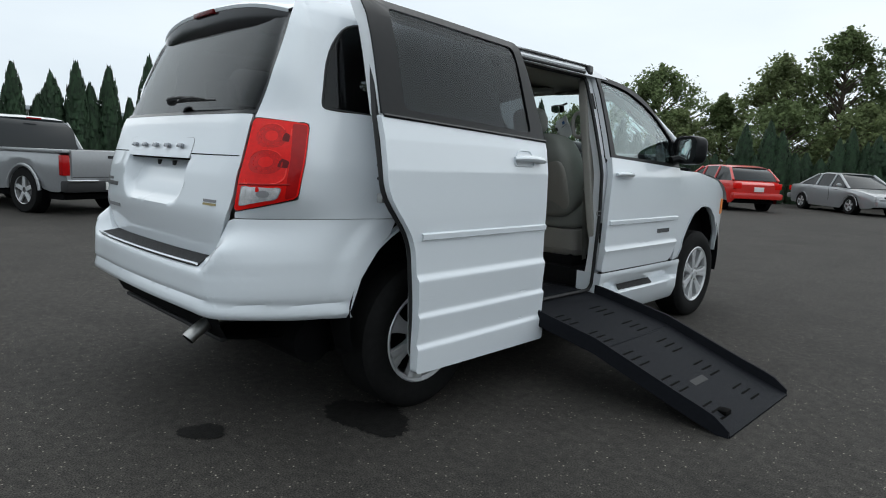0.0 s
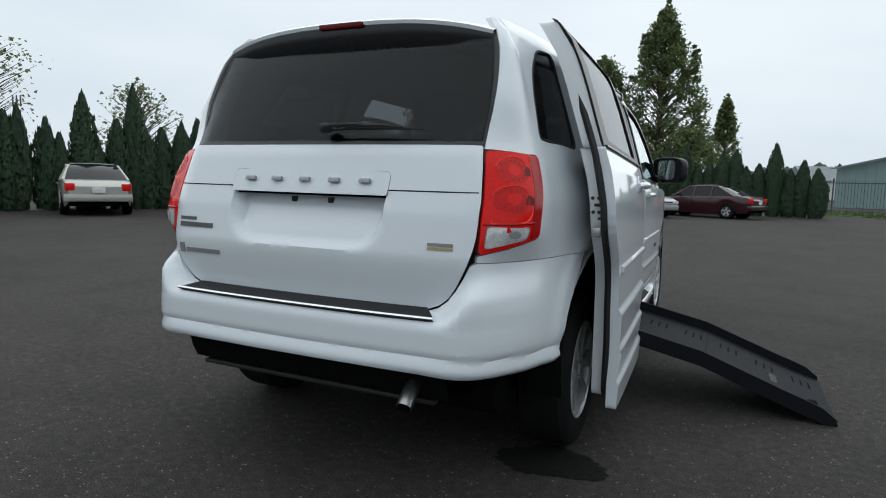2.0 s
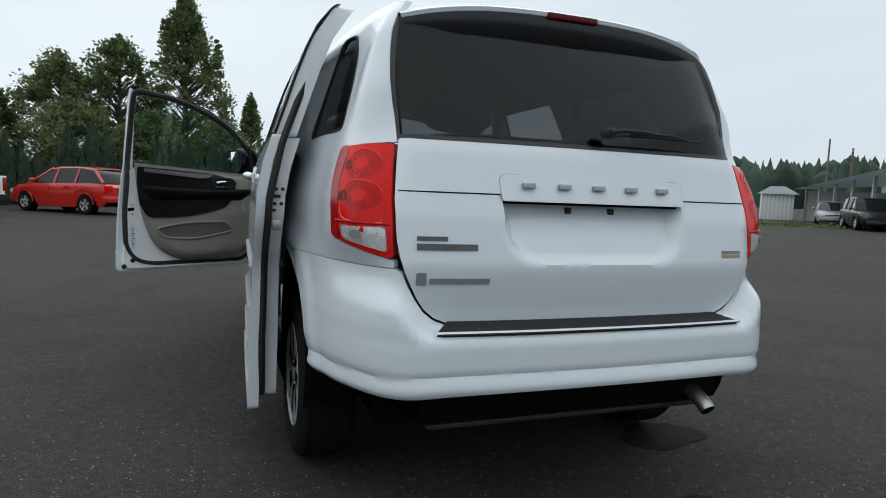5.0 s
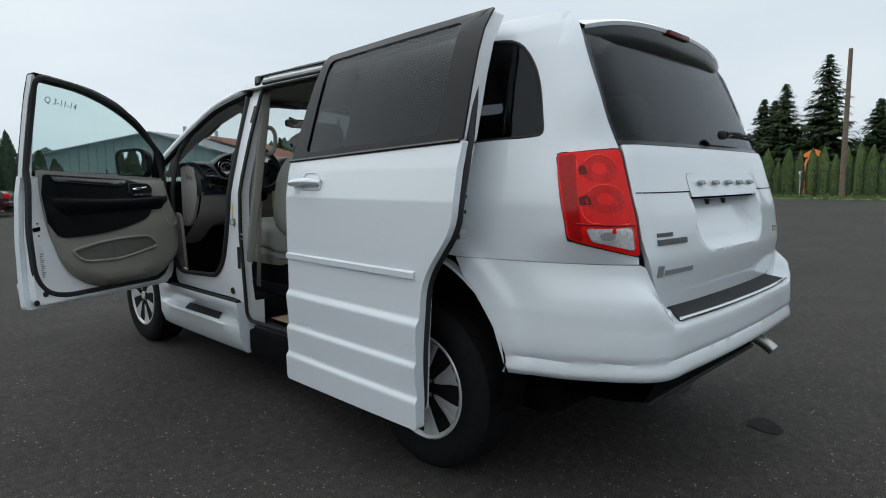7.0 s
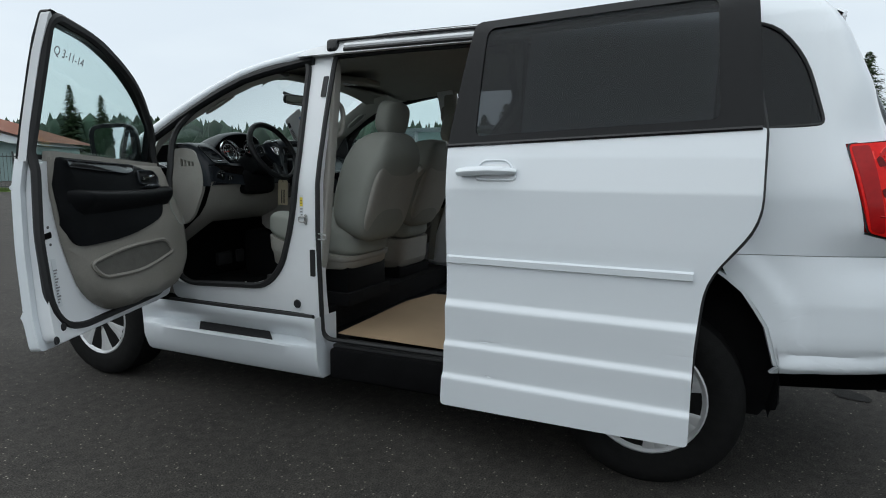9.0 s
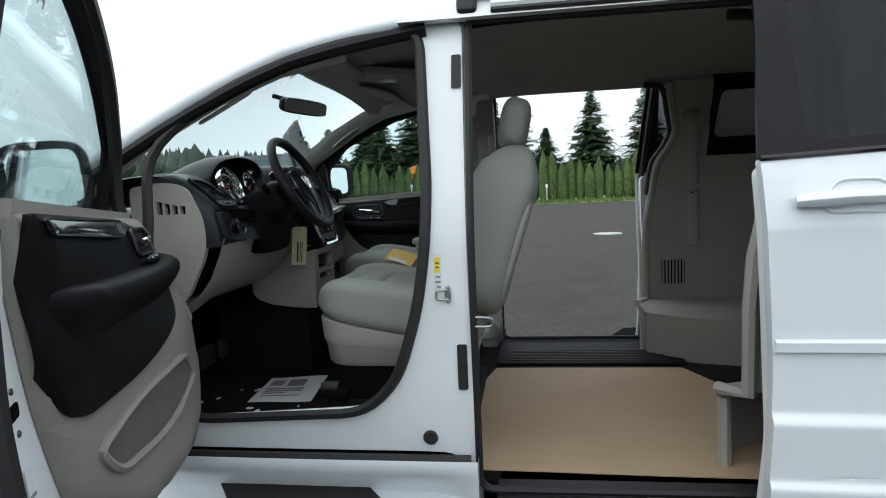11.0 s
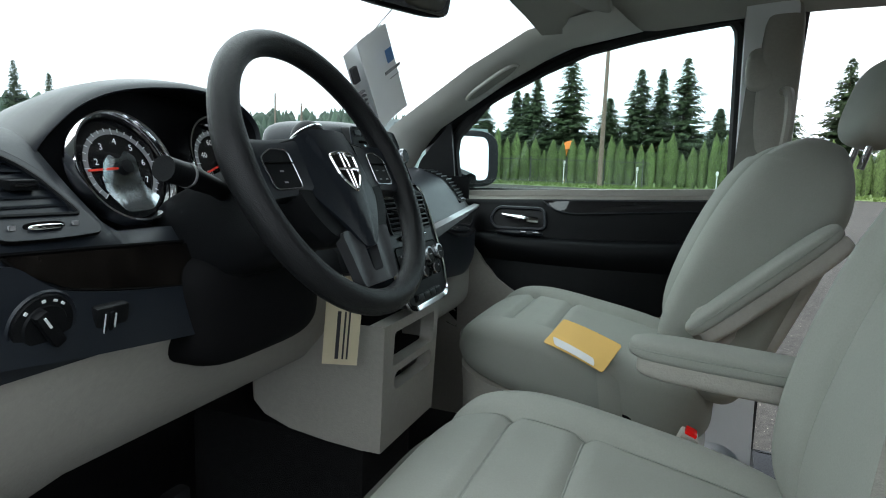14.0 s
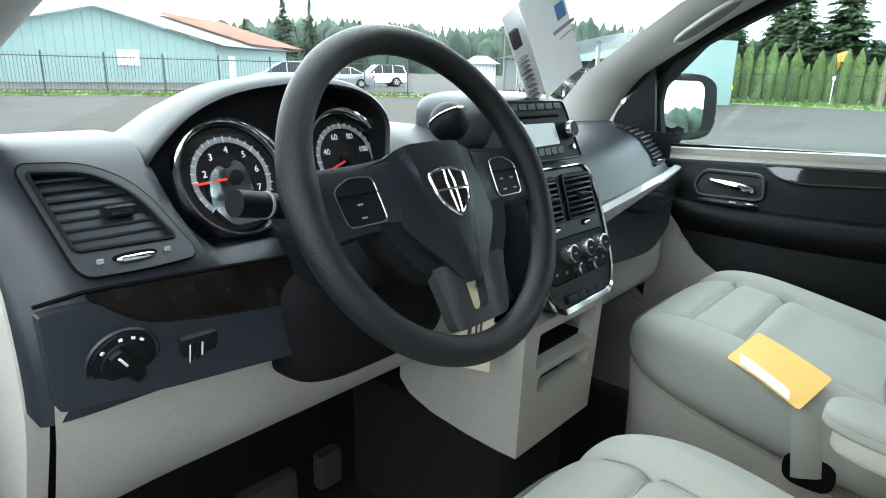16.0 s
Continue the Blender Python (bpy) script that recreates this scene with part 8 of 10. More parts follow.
def cabin_bits():
    # inside mirror
    mr = thing("inside_mirror", "black rear-view mirror on the windscreen", "mirror")
    m = pose(0.01, 3.40, 1.655) @ Matrix.Rotation(radians(-37), 4, "Z") @ Matrix.Rotation(radians(10), 4, "X") @ Matrix.Rotation(radians(4), 4, "Y")
    part("housing", squash(0.115, 0.022, 0.033, 4, 4, m=m), M["dash2"], mr)
    part("mirror_glass", sheet(rounded([(-0.105, -0.026), (0.105, -0.026), (0.105, 0.026), (-0.105, 0.026)], 0.015), [], lambda u, v, d: m @ Vector((u, -0.0235 + d, v)), 0.001, 0.3), M["mirror"], mr)
    part("mirror_arm", tube([m @ Vector((0, 0.02, 0.0)), Vector((0.0, 3.47, 1.69)), Vector((0.0, 3.53, 1.71))], 0.010, 8), M["dash2"], mr)
    # folded leaflet hanging below it
    lf = thing("leaflet", "folded white leaflet hanging from the mirror on a string", "leaflet")
    base = Vector((-0.005, 3.45, 1.575))
    mm = Matrix.Translation(base) @ Matrix.Rotation(radians(-8), 4, "Z") @ Matrix.Rotation(radians(-30), 4, "Y")
    for off, lean, x0 in ((0.0, 0.0, -0.048), (0.010, 0.10, -0.078)):
        part("page", sheet([(x0, -0.178), (0.066, -0.178 + off), (0.066, 0.0), (x0, -0.012 * (off > 0))], [], lambda u, v, d: mm @ Vector((u, 0.008 * math.sin((u + 0.05) * 22) + off + lean * max(0, 0.03 - u) - d, v)), 0.0008, 0.02), M["paper"], lf)
    part("print_mark", box(0.020, 0.044, -0.0105, -0.009, -0.066, -0.040, 0, m=mm), M["blue"], lf, "blue printed mark")
    part("print_bar", box(0.002, 0.060, -0.0105, -0.009, -0.084, -0.078, 0, m=mm), M["grey_ink"], lf)
    part("print_bar", box(0.014, 0.050, -0.0105, -0.009, -0.096, -0.0945, 0, m=mm), M["grey_ink"], lf)
    for k in range(9):
        part("print_bar", box(-0.074, -0.052, 0.009, 0.0175, -0.165 + k * 0.009, -0.162 + k * 0.009, 0, m=mm), M["grey_ink"], lf)
    part("print_mark", box(-0.074, -0.056, 0.009, 0.0175, -0.070, -0.040, 0, m=mm), M["ink"], lf)
    part("string", tube([base + Vector((0, 0, 0)), Vector((0.012, 3.405, 1.63))], 0.0012, 5), M["paper"], lf)
    # key tag
    tg = thing("key_tag", "manila paper tag with printed bars hanging from the steering column", "tag")
    mm = pose(-0.253, 3.352, 1.150) @ Matrix.Rotation(radians(-62), 4, "Z") @ Matrix.Rotation(radians(9), 4, "X") @ Matrix.Rotation(radians(4), 4, "Y")
    part("card", sheet([(-0.029, -0.158), (0.029, -0.158), (0.029, -0.008), (0.022, 0.0), (-0.022, 0.0), (-0.029, -0.008)], [], lambda u, v, d: mm @ Vector((u, 0.004 * math.sin(v * 20) - d, v)), 0.0008, 0.03), M["tagmat"], tg)
    for u, w in ((-0.006, 0.006), (0.004, 0.003), (0.011, 0.003)):
        part("print_bar", box(u - w / 2, u + w / 2, -0.006, -0.0045, -0.145, -0.060, 0, m=mm), M["ink"], tg)
    part("eyelet", lathe([(0.003, 0.0), (0.006, 0.001), (0.006, -0.001)], 12, m=mm @ Matrix.Translation((0, -0.002, -0.012)) @ Matrix.Rotation(radians(90), 4, "Z"), caps=False), M["ink"], tg)
    part("string", tube([mm @ Vector((0, 0, -0.012)), Vector((-0.27, 3.36, 1.19)), Vector((-0.30, 3.38, 1.22))], 0.001, 5), M["ink"], tg)
    # envelope on the passenger seat with the belt stalk
    en = thing("envelope", "small yellow envelope with a torn white edge on the seat", "envelope")
    mm = pose(0.176, 3.030, 0.966, 0, -30, 0) @ Matrix.Rotation(radians(-20), 4, "Z")
    part("sheet", sheet(rounded([(-0.044, -0.068), (0.034, -0.072), (0.033, 0.064), (-0.040, 0.072)], 0.006), [], lambda u, v, d: mm @ Vector((u, v, 0.012 * math.sin(v * 14 + 1) + 0.006 * math.sin(u * 30) - d)), 0.002, 0.02), M["envelope"], en)
    part("torn_edge", sheet(rounded([(-0.042, -0.05), (-0.026, -0.04), (-0.020, 0.06), (-0.038, 0.045)], 0.006), [], lambda u, v, d: mm @ Vector((u, v, 0.0025 + 0.012 * math.sin(v * 14 + 1) + 0.006 * math.sin(u * 30) - d)), 0.001, 0.02), M["paper"], en)
    part("belt_stalk", tube([(0.185, 2.985, 0.955), (0.152, 2.97, 0.90), (0.150, 2.955, 0.80)], 0.024, 6, flat=0.15), M["cloth"], en)
    part("belt_slot", sheet(rounded([(2.915, 0.775), (2.995, 0.775), (2.995, 0.835), (2.915, 0.835)], 0.028), [], lambda u, v, d: Vector((0.160 + d - 0.03 * (0.82 - v), u, v)), 0.004, 0.2), M["under"], en)
    # papers and scraps on the driver's floor
    pp = thing("paper_sheet", "printed white paper sheet lying on the driver's floor", "paper")
    mm = pose(-0.32, 3.41, 0.503) @ Matrix.Rotation(radians(-84), 4, "Z")
    part("sheet", sheet([(-0.12, -0.155), (0.12, -0.155), (0.12, 0.155), (-0.12, 0.155)], [], lambda u, v, d: mm @ Vector((u, v, 0.004 + 0.003 * math.sin(u * 20) * math.sin(v * 13) - d)), 0.001, 0.05), M["paper"], pp)
    for x0, x1, y0, y1 in ((-0.02, 0.05, 0.02, 0.10), (-0.09, -0.04, 0.03, 0.09), (-0.09, 0.06, -0.02, -0.008), (-0.09, 0.06, -0.045, -0.036), (-0.09, 0.0, -0.07, -0.061), (-0.09, 0.06, -0.10, -0.094)):
        part("print_bar", box(x0, x1, y0, y1, 0.0085, 0.0095, 0, m=mm), M["grey_ink"], pp)
    rng = random.Random(5)
    for k in range(26):
        s_ = rng.uniform(0.004, 0.012)
        bm = box(-s_, s_, -s_ * 0.6, s_ * 0.6, 0, 0.003, 0, m=pose(rng.uniform(-0.80, -0.30), rng.uniform(3.30, 3.75), 0.502, 0, 0, rng.uniform(0, 360)))
        tagged(part("paper_scrap", bm, M["paper"]), "tiny pale scrap on the black carpet", "litter", "floor scraps")
    # pedals
    for x, w in ((-0.40, 0.06), (-0.26, 0.028)):
        part("pedal", box(x - w, x + w, 3.70, 3.73, 0.62, 0.70, 0.01), M["rubber"], van, "black pedal")
    # headliner console and visors
    oc = part("overhead_console", squash(0.13, 0.17, 0.022, 5, 4, m=pose(0, 3.02, 1.762, 8)), M["headliner"], van, "beige overhead console")
    part("map_light", box(-0.05, 0.05, 2.98, 3.04, 1.734, 1.742, 0.006, m=None), M["lens"], oc)
    for sx in (-0.38, 0.38):
        part("sun_visor", squash(0.20, 0.075, 0.010, 5, 4, m=pose(sx, 3.13, 1.742, 14)), M["headliner"], van, "beige sun visor")
    # speaker grilles on the pillars
    for side in (1, -1):
        c = Vector((side * 0.690, 3.412, 1.570))
        d, e = Vector((-side * 0.065, -0.258, 0.153)).normalized(), Vector((-side * 0.185, 0.072, 0.02)).normalized()
        rows = [c + d * 0.095 * math.copysign(abs(math.cos(t)) ** 0.6, math.cos(t)) + e * 0.024 * math.sin(t) for t in np.linspace(0, 2 * math.pi, 25)[:-1]]
        g = part("pillar_grab_handle", tube(rows, 0.006, 6, closed=True), M["pillar"], van, "pale oval pillar handle")
        bm = bmesh.new()
        bm.faces.new([bm.verts.new(p + Vector((-side * 0.002, -0.001, -0.001))) for p in rows])
        part("handle_recess", bm, M["cloth"], g)


cabin_bits()

# ---------- plants ----------
def leaf_card(bm, p, size, up, rng, lean=0.6):
    """A small folded leaf clump of two triangles."""
    a = rng.uniform(0, 2 * math.pi)
    d = Vector((math.cos(a), math.sin(a), rng.uniform(-lean, lean))).normalized()
    t = d.cross(Vector((rng.uniform(-1, 1), rng.uniform(-1, 1), rng.uniform(0.2, 1)))).normalized()
    s = size * rng.uniform(0.6, 1.4)
    v = [bm.verts.new(p - t * s * 0.5), bm.verts.new(p + d * s * 0.7 + up * s * 0.3), bm.verts.new(p + t * s * 0.5), bm.verts.new(p - d * s * 0.5)]
    bm.faces.new(v)


def cedar_mesh(seed, h, r):
    rng = random.Random(seed)
    bm = bmesh.new()
    # dark core
    n = 12
    prof = [(0.02, 0.60), (0.12, 0.86), (0.40, 1.0), (0.65, 0.86), (0.82, 0.56), (0.94, 0.22), (1.0, 0.02)]
    rings = []
    for t, k in prof:
        rings.append([bm.verts.new((r * 0.82 * k * math.cos(2 * math.pi * j / n) * rng.uniform(0.9, 1.1), r * 0.82 * k * math.sin(2 * math.pi * j / n) * rng.uniform(0.9, 1.1), t * h * 0.97)) for j in range(n)])
    for a, c in zip(rings, rings[1:]):
        for j in range(n):
            bm.faces.new((a[j], a[(j + 1) % n], c[(j + 1) % n], c[j]))
    lobes = [(rng.uniform(0, 6.28), rng.uniform(0.75, 1.0), rng.uniform(0.8, 1.15)) for _ in range(5)]
    for _ in range(1500):
        t = rng.random() ** 1.25
        k = np.interp(t, [p[0] for p in prof], [p[1] for p in prof])
        a = rng.uniform(0, 2 * math.pi)
        wob = 1 + 0.14 * sum(math.cos(a - l[0]) * (1 if t < l[1] else -0.6) for l in lobes) / 2
        rr = r * k * wob * rng.uniform(0.80, 1.05)
        p = Vector((rr * math.cos(a), rr * math.sin(a), t * h * rng.uniform(0.97, 1.03)))
        s = 0.13 * rng.uniform(0.7, 1.5)
        o = Vector((math.cos(a), math.sin(a), 0))
        tt = Vector((-math.sin(a), math.cos(a), 0))
        vs = [bm.verts.new(p - tt * s * 0.35), bm.verts.new(p + o * s * 0.25 + Vector((0, 0, s * 0.2))), bm.verts.new(p + tt * s * 0.35), bm.verts.new(p + Vector((0, 0, s * 1.1)) + o * s * 0.1)]
        bm.faces.new(vs)
    return bm


def fir_mesh(seed, h, r):
    rng = random.Random(seed)
    bm = bmesh.new()
    z = h * 0.07
    up = Vector((0, 0, 1))
    while z < h * 0.99:
        k = 1 - z / h
        R = r * (0.95 * k ** 0.80) * rng.uniform(0.62, 1.06)
        for j in range(rng.randint(11, 15)):
            a = rng.uniform(0, 2 * math.pi)
            L = R * rng.uniform(0.45, 1.12) + 0.12
            d = Vector((math.cos(a), math.sin(a), 0))
            t = Vector((-math.sin(a), math.cos(a), 0))
            sag = rng.uniform(0.18, 0.42)
            n = max(4, int(L / 0.15))
            for q in range(n):
                f = 0.12 + 0.88 * (q + rng.random() * 0.9) / n
                p = d * L * f + up * (z - sag * L * f + 0.20 * L * f * f) + t * rng.uniform(-0.26, 0.26) * L * (1.05 - f)
                s = 0.50 * rng.uniform(0.5, 1.4) * (0.45 + 0.75 * k)
                tip = d * s * rng.uniform(0.5, 0.95) - up * s * rng.uniform(0.1, 0.6) + t * s * rng.uniform(-0.4, 0.4)
                vs = [bm.verts.new(p - t * s * 0.36), bm.verts.new(p + tip), bm.verts.new(p + t * s * 0.36), bm.verts.new(p - d * s * 0.35 + up * s * 0.20)]
                bm.faces.new(vs)
        z += h * 0.0125 * rng.uniform(0.6, 1.3)
    return bm


def crown_mesh(seed, h, r, count, base=0.25, size=0.30, pointed=0.0):
    """Leaves about the ends of limbs; returns the crown and the limbs."""
    rng = random.Random(seed)
    bm, wood = bmesh.new(), bmesh.new()
    tube([(0, 0, 0), (rng.uniform(-.1, .1), rng.uniform(-.1, .1), h * 0.4), (rng.uniform(-.2, .2), rng.uniform(-.2, .2), h * 0.9)], [0.02 * h + 0.03, 0.014 * h, 0.01], 7, wood)
    clumps = []
    for k in range(int((90 + r * 26) * (1 + 0.6 * pointed))):
        t = rng.random()
        z = h * (base + (1 - base) * t)
        env = (math.sin(math.pi * min(1, 0.12 + 0.88 * t)) ** 0.6) * (1 - pointed * t)
        a = rng.uniform(0, 2 * math.pi)
        rr = r * env * (0.25 + 0.80 * rng.random() ** 0.6)
        c = Vector((rr * math.cos(a), rr * math.sin(a), z))
        clumps.append((c, rng.uniform(0.22, 0.50) * (0.5 + 0.2 * r) * (1 - 0.4 * pointed * t), Vector((math.cos(a), math.sin(a), 0.9))))
        start = Vector((0, 0, max(h * 0.12, z - rr * 0.8)))
        tube([start, (start + c) / 2 + Vector((0, 0, 0.08 * rr)), c], [0.012 * h * 0.5, 0.024, 0.008], 4, wood)
    # leading shoots that stand out of the outline
    for k in range(int(9 + 3 * r)):
        a, f = rng.uniform(0, 2 * math.pi), rng.random()
        q = Vector((r * 0.55 * f * math.cos(a), r * 0.55 * f * math.sin(a), h * (0.90 + 0.08 * rng.random() - 0.28 * f)))
        for j in range(4):
            clumps.append((q + Vector((0, 0, j * 0.045 * h * 0.7)), (0.30 - 0.06 * j) * (0.6 + 0.12 * r), Vector((0, 0, 1))))
    for _ in range(int(count * 2.8)):
        c, s, way = clumps[rng.randrange(len(clumps))]
        q = Vector((rng.gauss(0, 1), rng.gauss(0, 1), rng.gauss(0, 0.8)))
        q = q * s * 0.60 * min(1, 1.8 / max(q.length, 1e-6)) + way * s * rng.uniform(-0.3, 0.5)
        leaf_card(bm, c + q, size, Vector((0, 0, 1)), rng)
    return bm, wood


def make_tree(name, label, category, crown, wood, leafmat, m, group):
    t = thing(name, label, category, m, group)
    part("crown", crown, leafmat, t, sharp=180)
    part("trunk", wood, M["bark"], t)
    return t


def place(x, y, z=0, s=1.0, turn=0.0, sz=None):
    return Matrix.LocRotScale((x, y, z), Euler((0, 0, radians(turn))), (s, s, sz or s))


def copy_at(ob, x, y, s, turn, sz=None):
    c = copy_thing(ob, Matrix.Translation((x, y, 0)) @ Matrix.Rotation(radians(turn), 4, "Z"))
    c.scale = (s, s, sz or s)
    return c


def along(points, gap):
    pts = [Vector(p) for p in points]
    out = []
    left = 0.0
    for a, c in zip(pts, pts[1:]):
        L = (c - a).length
        d = left
        while d < L:
            out.append(a + (c - a) * d / L)
            d += gap
        left = d - L
    return out


def plants():
    rng = random.Random(21)
    shapes = [(3.0, 0.40), (2.7, 0.36), (3.5, 0.42), (2.4, 0.38)]
    base = []
    for k, (h, r) in enumerate(shapes):
        t = thing("arborvitae", "dark green columnar cedar in the boundary hedge", "hedge tree", place(-60 - 3 * k, -60), "boundary hedge")
        part("crown", cedar_mesh(40 + k, h, r), M["cedar"], t, sharp=180)
        part("trunk", tube([(0, 0, 0), (0, 0, h * 0.5)], [0.06, 0.03], 6), M["bark"], t)
        base.append(t)
    first = along([(-20.5, -7), (-18.8, 4), (-17.5, 11), (-14.2, 18.5), (-9.5, 25.5), (-3.0, 29.8), (4.8, 29.6)], 0.52)
    for i, p in enumerate(first):
        b = base[rng.randrange(4)]
        tall = 1.12 if p.y < 12 else (1.0 if p.y < 22 else 0.84)
        copy_at(b, p.x + rng.uniform(-.12, .12), p.y + rng.uniform(-.12, .12), rng.uniform(0.92, 1.12), rng.uniform(0, 360), tall * rng.uniform(0.82, 1.18))
    for b in base:
        for o in list(b.children_recursive) + [b]:
            bpy.data.objects.remove(o)
    base = []
    for k, (h, r) in enumerate(shapes[:3]):
        t = thing("arborvitae", "green columnar cedar in the hedge beyond the lawn", "hedge tree", place(70 + 3 * k, -60), "lawn hedge")
        part("crown", cedar_mesh(60 + k, h * 0.92, r), M["cedar_l"], t, sharp=180)
        part("trunk", tube([(0, 0, 0), (0, 0, h * 0.5)], [0.06, 0.03], 6), M["bark"], t)
        base.append(t)
    for p in along([(43.5, -16), (43.5, 9), (42.5, 17.5)], 0.66):
        copy_at(base[rng.randrange(3)], p.x + rng.uniform(-.2, .2), p.y, rng.uniform(0.9, 1.1), rng.uniform(0, 360), rng.uniform(0.85, 1.12))
    for b in base:
        for o in list(b.children_recursive) + [b]:
            bpy.data.objects.remove(o)
    # firs beyond the lawn hedge and right of the sheds
    for k, (x, y, h, r) in enumerate(((62, 14.0, 12.2, 3.0), (64, 7.6, 11.0, 2.7), (62, 3.4, 11.6, 2.8), (67, 10.8, 8.5, 2.4), (60, -4, 10.5, 2.8), (66, 19.5, 9.0, 2.6), (64, -10, 11.5, 2.9), (63, 26, 7.0, 2.2), (64, 5.6, 11.0, 1.7), (61, -16, 10.0, 2.6), (62, 17.4, 10.0, 2.6), (63, 23.4, 8.2, 2.4), (62, 0.3, 7.0, 2.0), (66, 20.5, 9.2, 2.2))):
        make_tree("fir_tree", "dark green fir tree beyond the hedge", "tree", fir_mesh(70 + k, h, r * 1.75), tube([(0, 0, 0), (0, 0, h * 0.5), (0, 0, h * 0.97)], [0.22, 0.13, 0.02], 7), M["fir"], place(x, y), "firs")
    for k, (x, y, h, r) in enumerate(((64, 97, 14.0, 3.0), (71, 99, 13.2, 2.8), (58, 99, 9, 2.6), (80, 96, 10, 3.0))):
        make_tree("fir_tree", "dark green fir tree behind the buildings", "tree", fir_mesh(90 + k, h, r * 1.3), tube([(0, 0, 0), (0, 0, h * 0.5), (0, 0, h * 0.97)], [0.22, 0.13, 0.02], 7), M["fir"], place(x, y), "firs")
    # broad-leaved trees behind the boundary hedge
    spec = [(-17.0, 39.5, 7.6, 3.6, 5200, "leaf", 0.0), (-13.2, 40.8, 6.0, 1.8, 2600, "leaf", 0.5), (-10.2, 42, 8.2, 3.2, 4600, "leaf2", 0.35), (-7.0, 42.6, 9.6, 3.4, 5600, "leaf", 0.3), (-3.2, 43.4, 12.8, 4.0, 8200, "leaf", 0.72), (0.9, 43.6, 6.9, 1.3, 1700, "leaf2", 0.7),
            (-14.8, 37.5, 4.8, 2.6, 3000, "leaf2", 0.0), (-9.0, 38.5, 5.2, 2.8, 3200, "leaf", 0.0), (-5.0, 39.0, 4.9, 2.6, 3000, "leaf2", 0.1), (-1.0, 39.5, 4.6, 2.3, 2600, "leaf", 0.1), (-22.0, 37, 5.0, 2.4, 2600, "leaf", 0.0), (-27, 33, 4.6, 2.2, 2200, "leaf2", 0.0)]
    for k, (x, y, h, r, n, mt, pt) in enumerate(spec):
        c, w = crown_mesh(110 + k, h, r, n, 0.12 if h < 6 else 0.14, 0.155, pt)
        make_tree("leafy_tree", "green broad-leaved tree behind the hedge" if h > 6 else "green leafy shrub behind the hedge", "tree", c, w, M[mt], place(x, y), "trees")
    for k, (x, y, h, r, n) in enumerate(((-33.5, 17, 8.8, 3.4, 420), (-30, 24, 6.2, 2.6, 330))):
        c, w = crown_mesh(140 + k, h, r, n, 0.3, 0.16, 0.0)
        make_tree("leafy_tree", "thin spring tree with sparse pale leaves", "tree", c, w, M["leaf2"], place(x, y), "trees")
    # far woods along the horizon
    bm = bmesh.new()
    for k in range(3800):
        az = rng.uniform(-40, 320)
        D = rng.uniform(210, 300)
        x, y = D * math.sin(radians(az)), D * math.cos(radians(az))
        top = np.interp(az, [-40, -5, 5, 20, 37, 50, 60, 75, 95, 130, 200, 260, 320], [5, 6, 10, 14, 20, 18, 21, 15, 9, 12, 14, 10, 5]) * D / 250
        h = top * rng.uniform(0.66, 1.0) * (1.08 if k % 9 == 0 else 1.0)
        r = rng.uniform(1.8, 4.2)
        n = 5
        c = bm.verts.new((x, y, h))
        lift = rng.uniform(0.45, 0.65) if k % 3 else rng.uniform(0.72, 0.9)
        mid = [bm.verts.new((x + r * math.cos(6.28 * j / n + k), y + r * math.sin(6.28 * j / n + k), h * lift * rng.uniform(0.9, 1.08))) for j in range(n)]
        low = [bm.verts.new((x + r * 1.2 * math.cos(6.28 * j / n + k), y + r * 1.2 * math.sin(6.28 * j / n + k), 0)) for j in range(n)]
        for j in range(n):
            bm.faces.new((mid[j], mid[(j + 1) % n], c))
            bm.faces.new((low[j], low[(j + 1) % n], mid[(j + 1) % n], mid[j]))
    tagged(part("far_woods", bm, M["hill"], sharp=180), "dark wooded ridge along the horizon", "woods", kind="stuff")


plants()


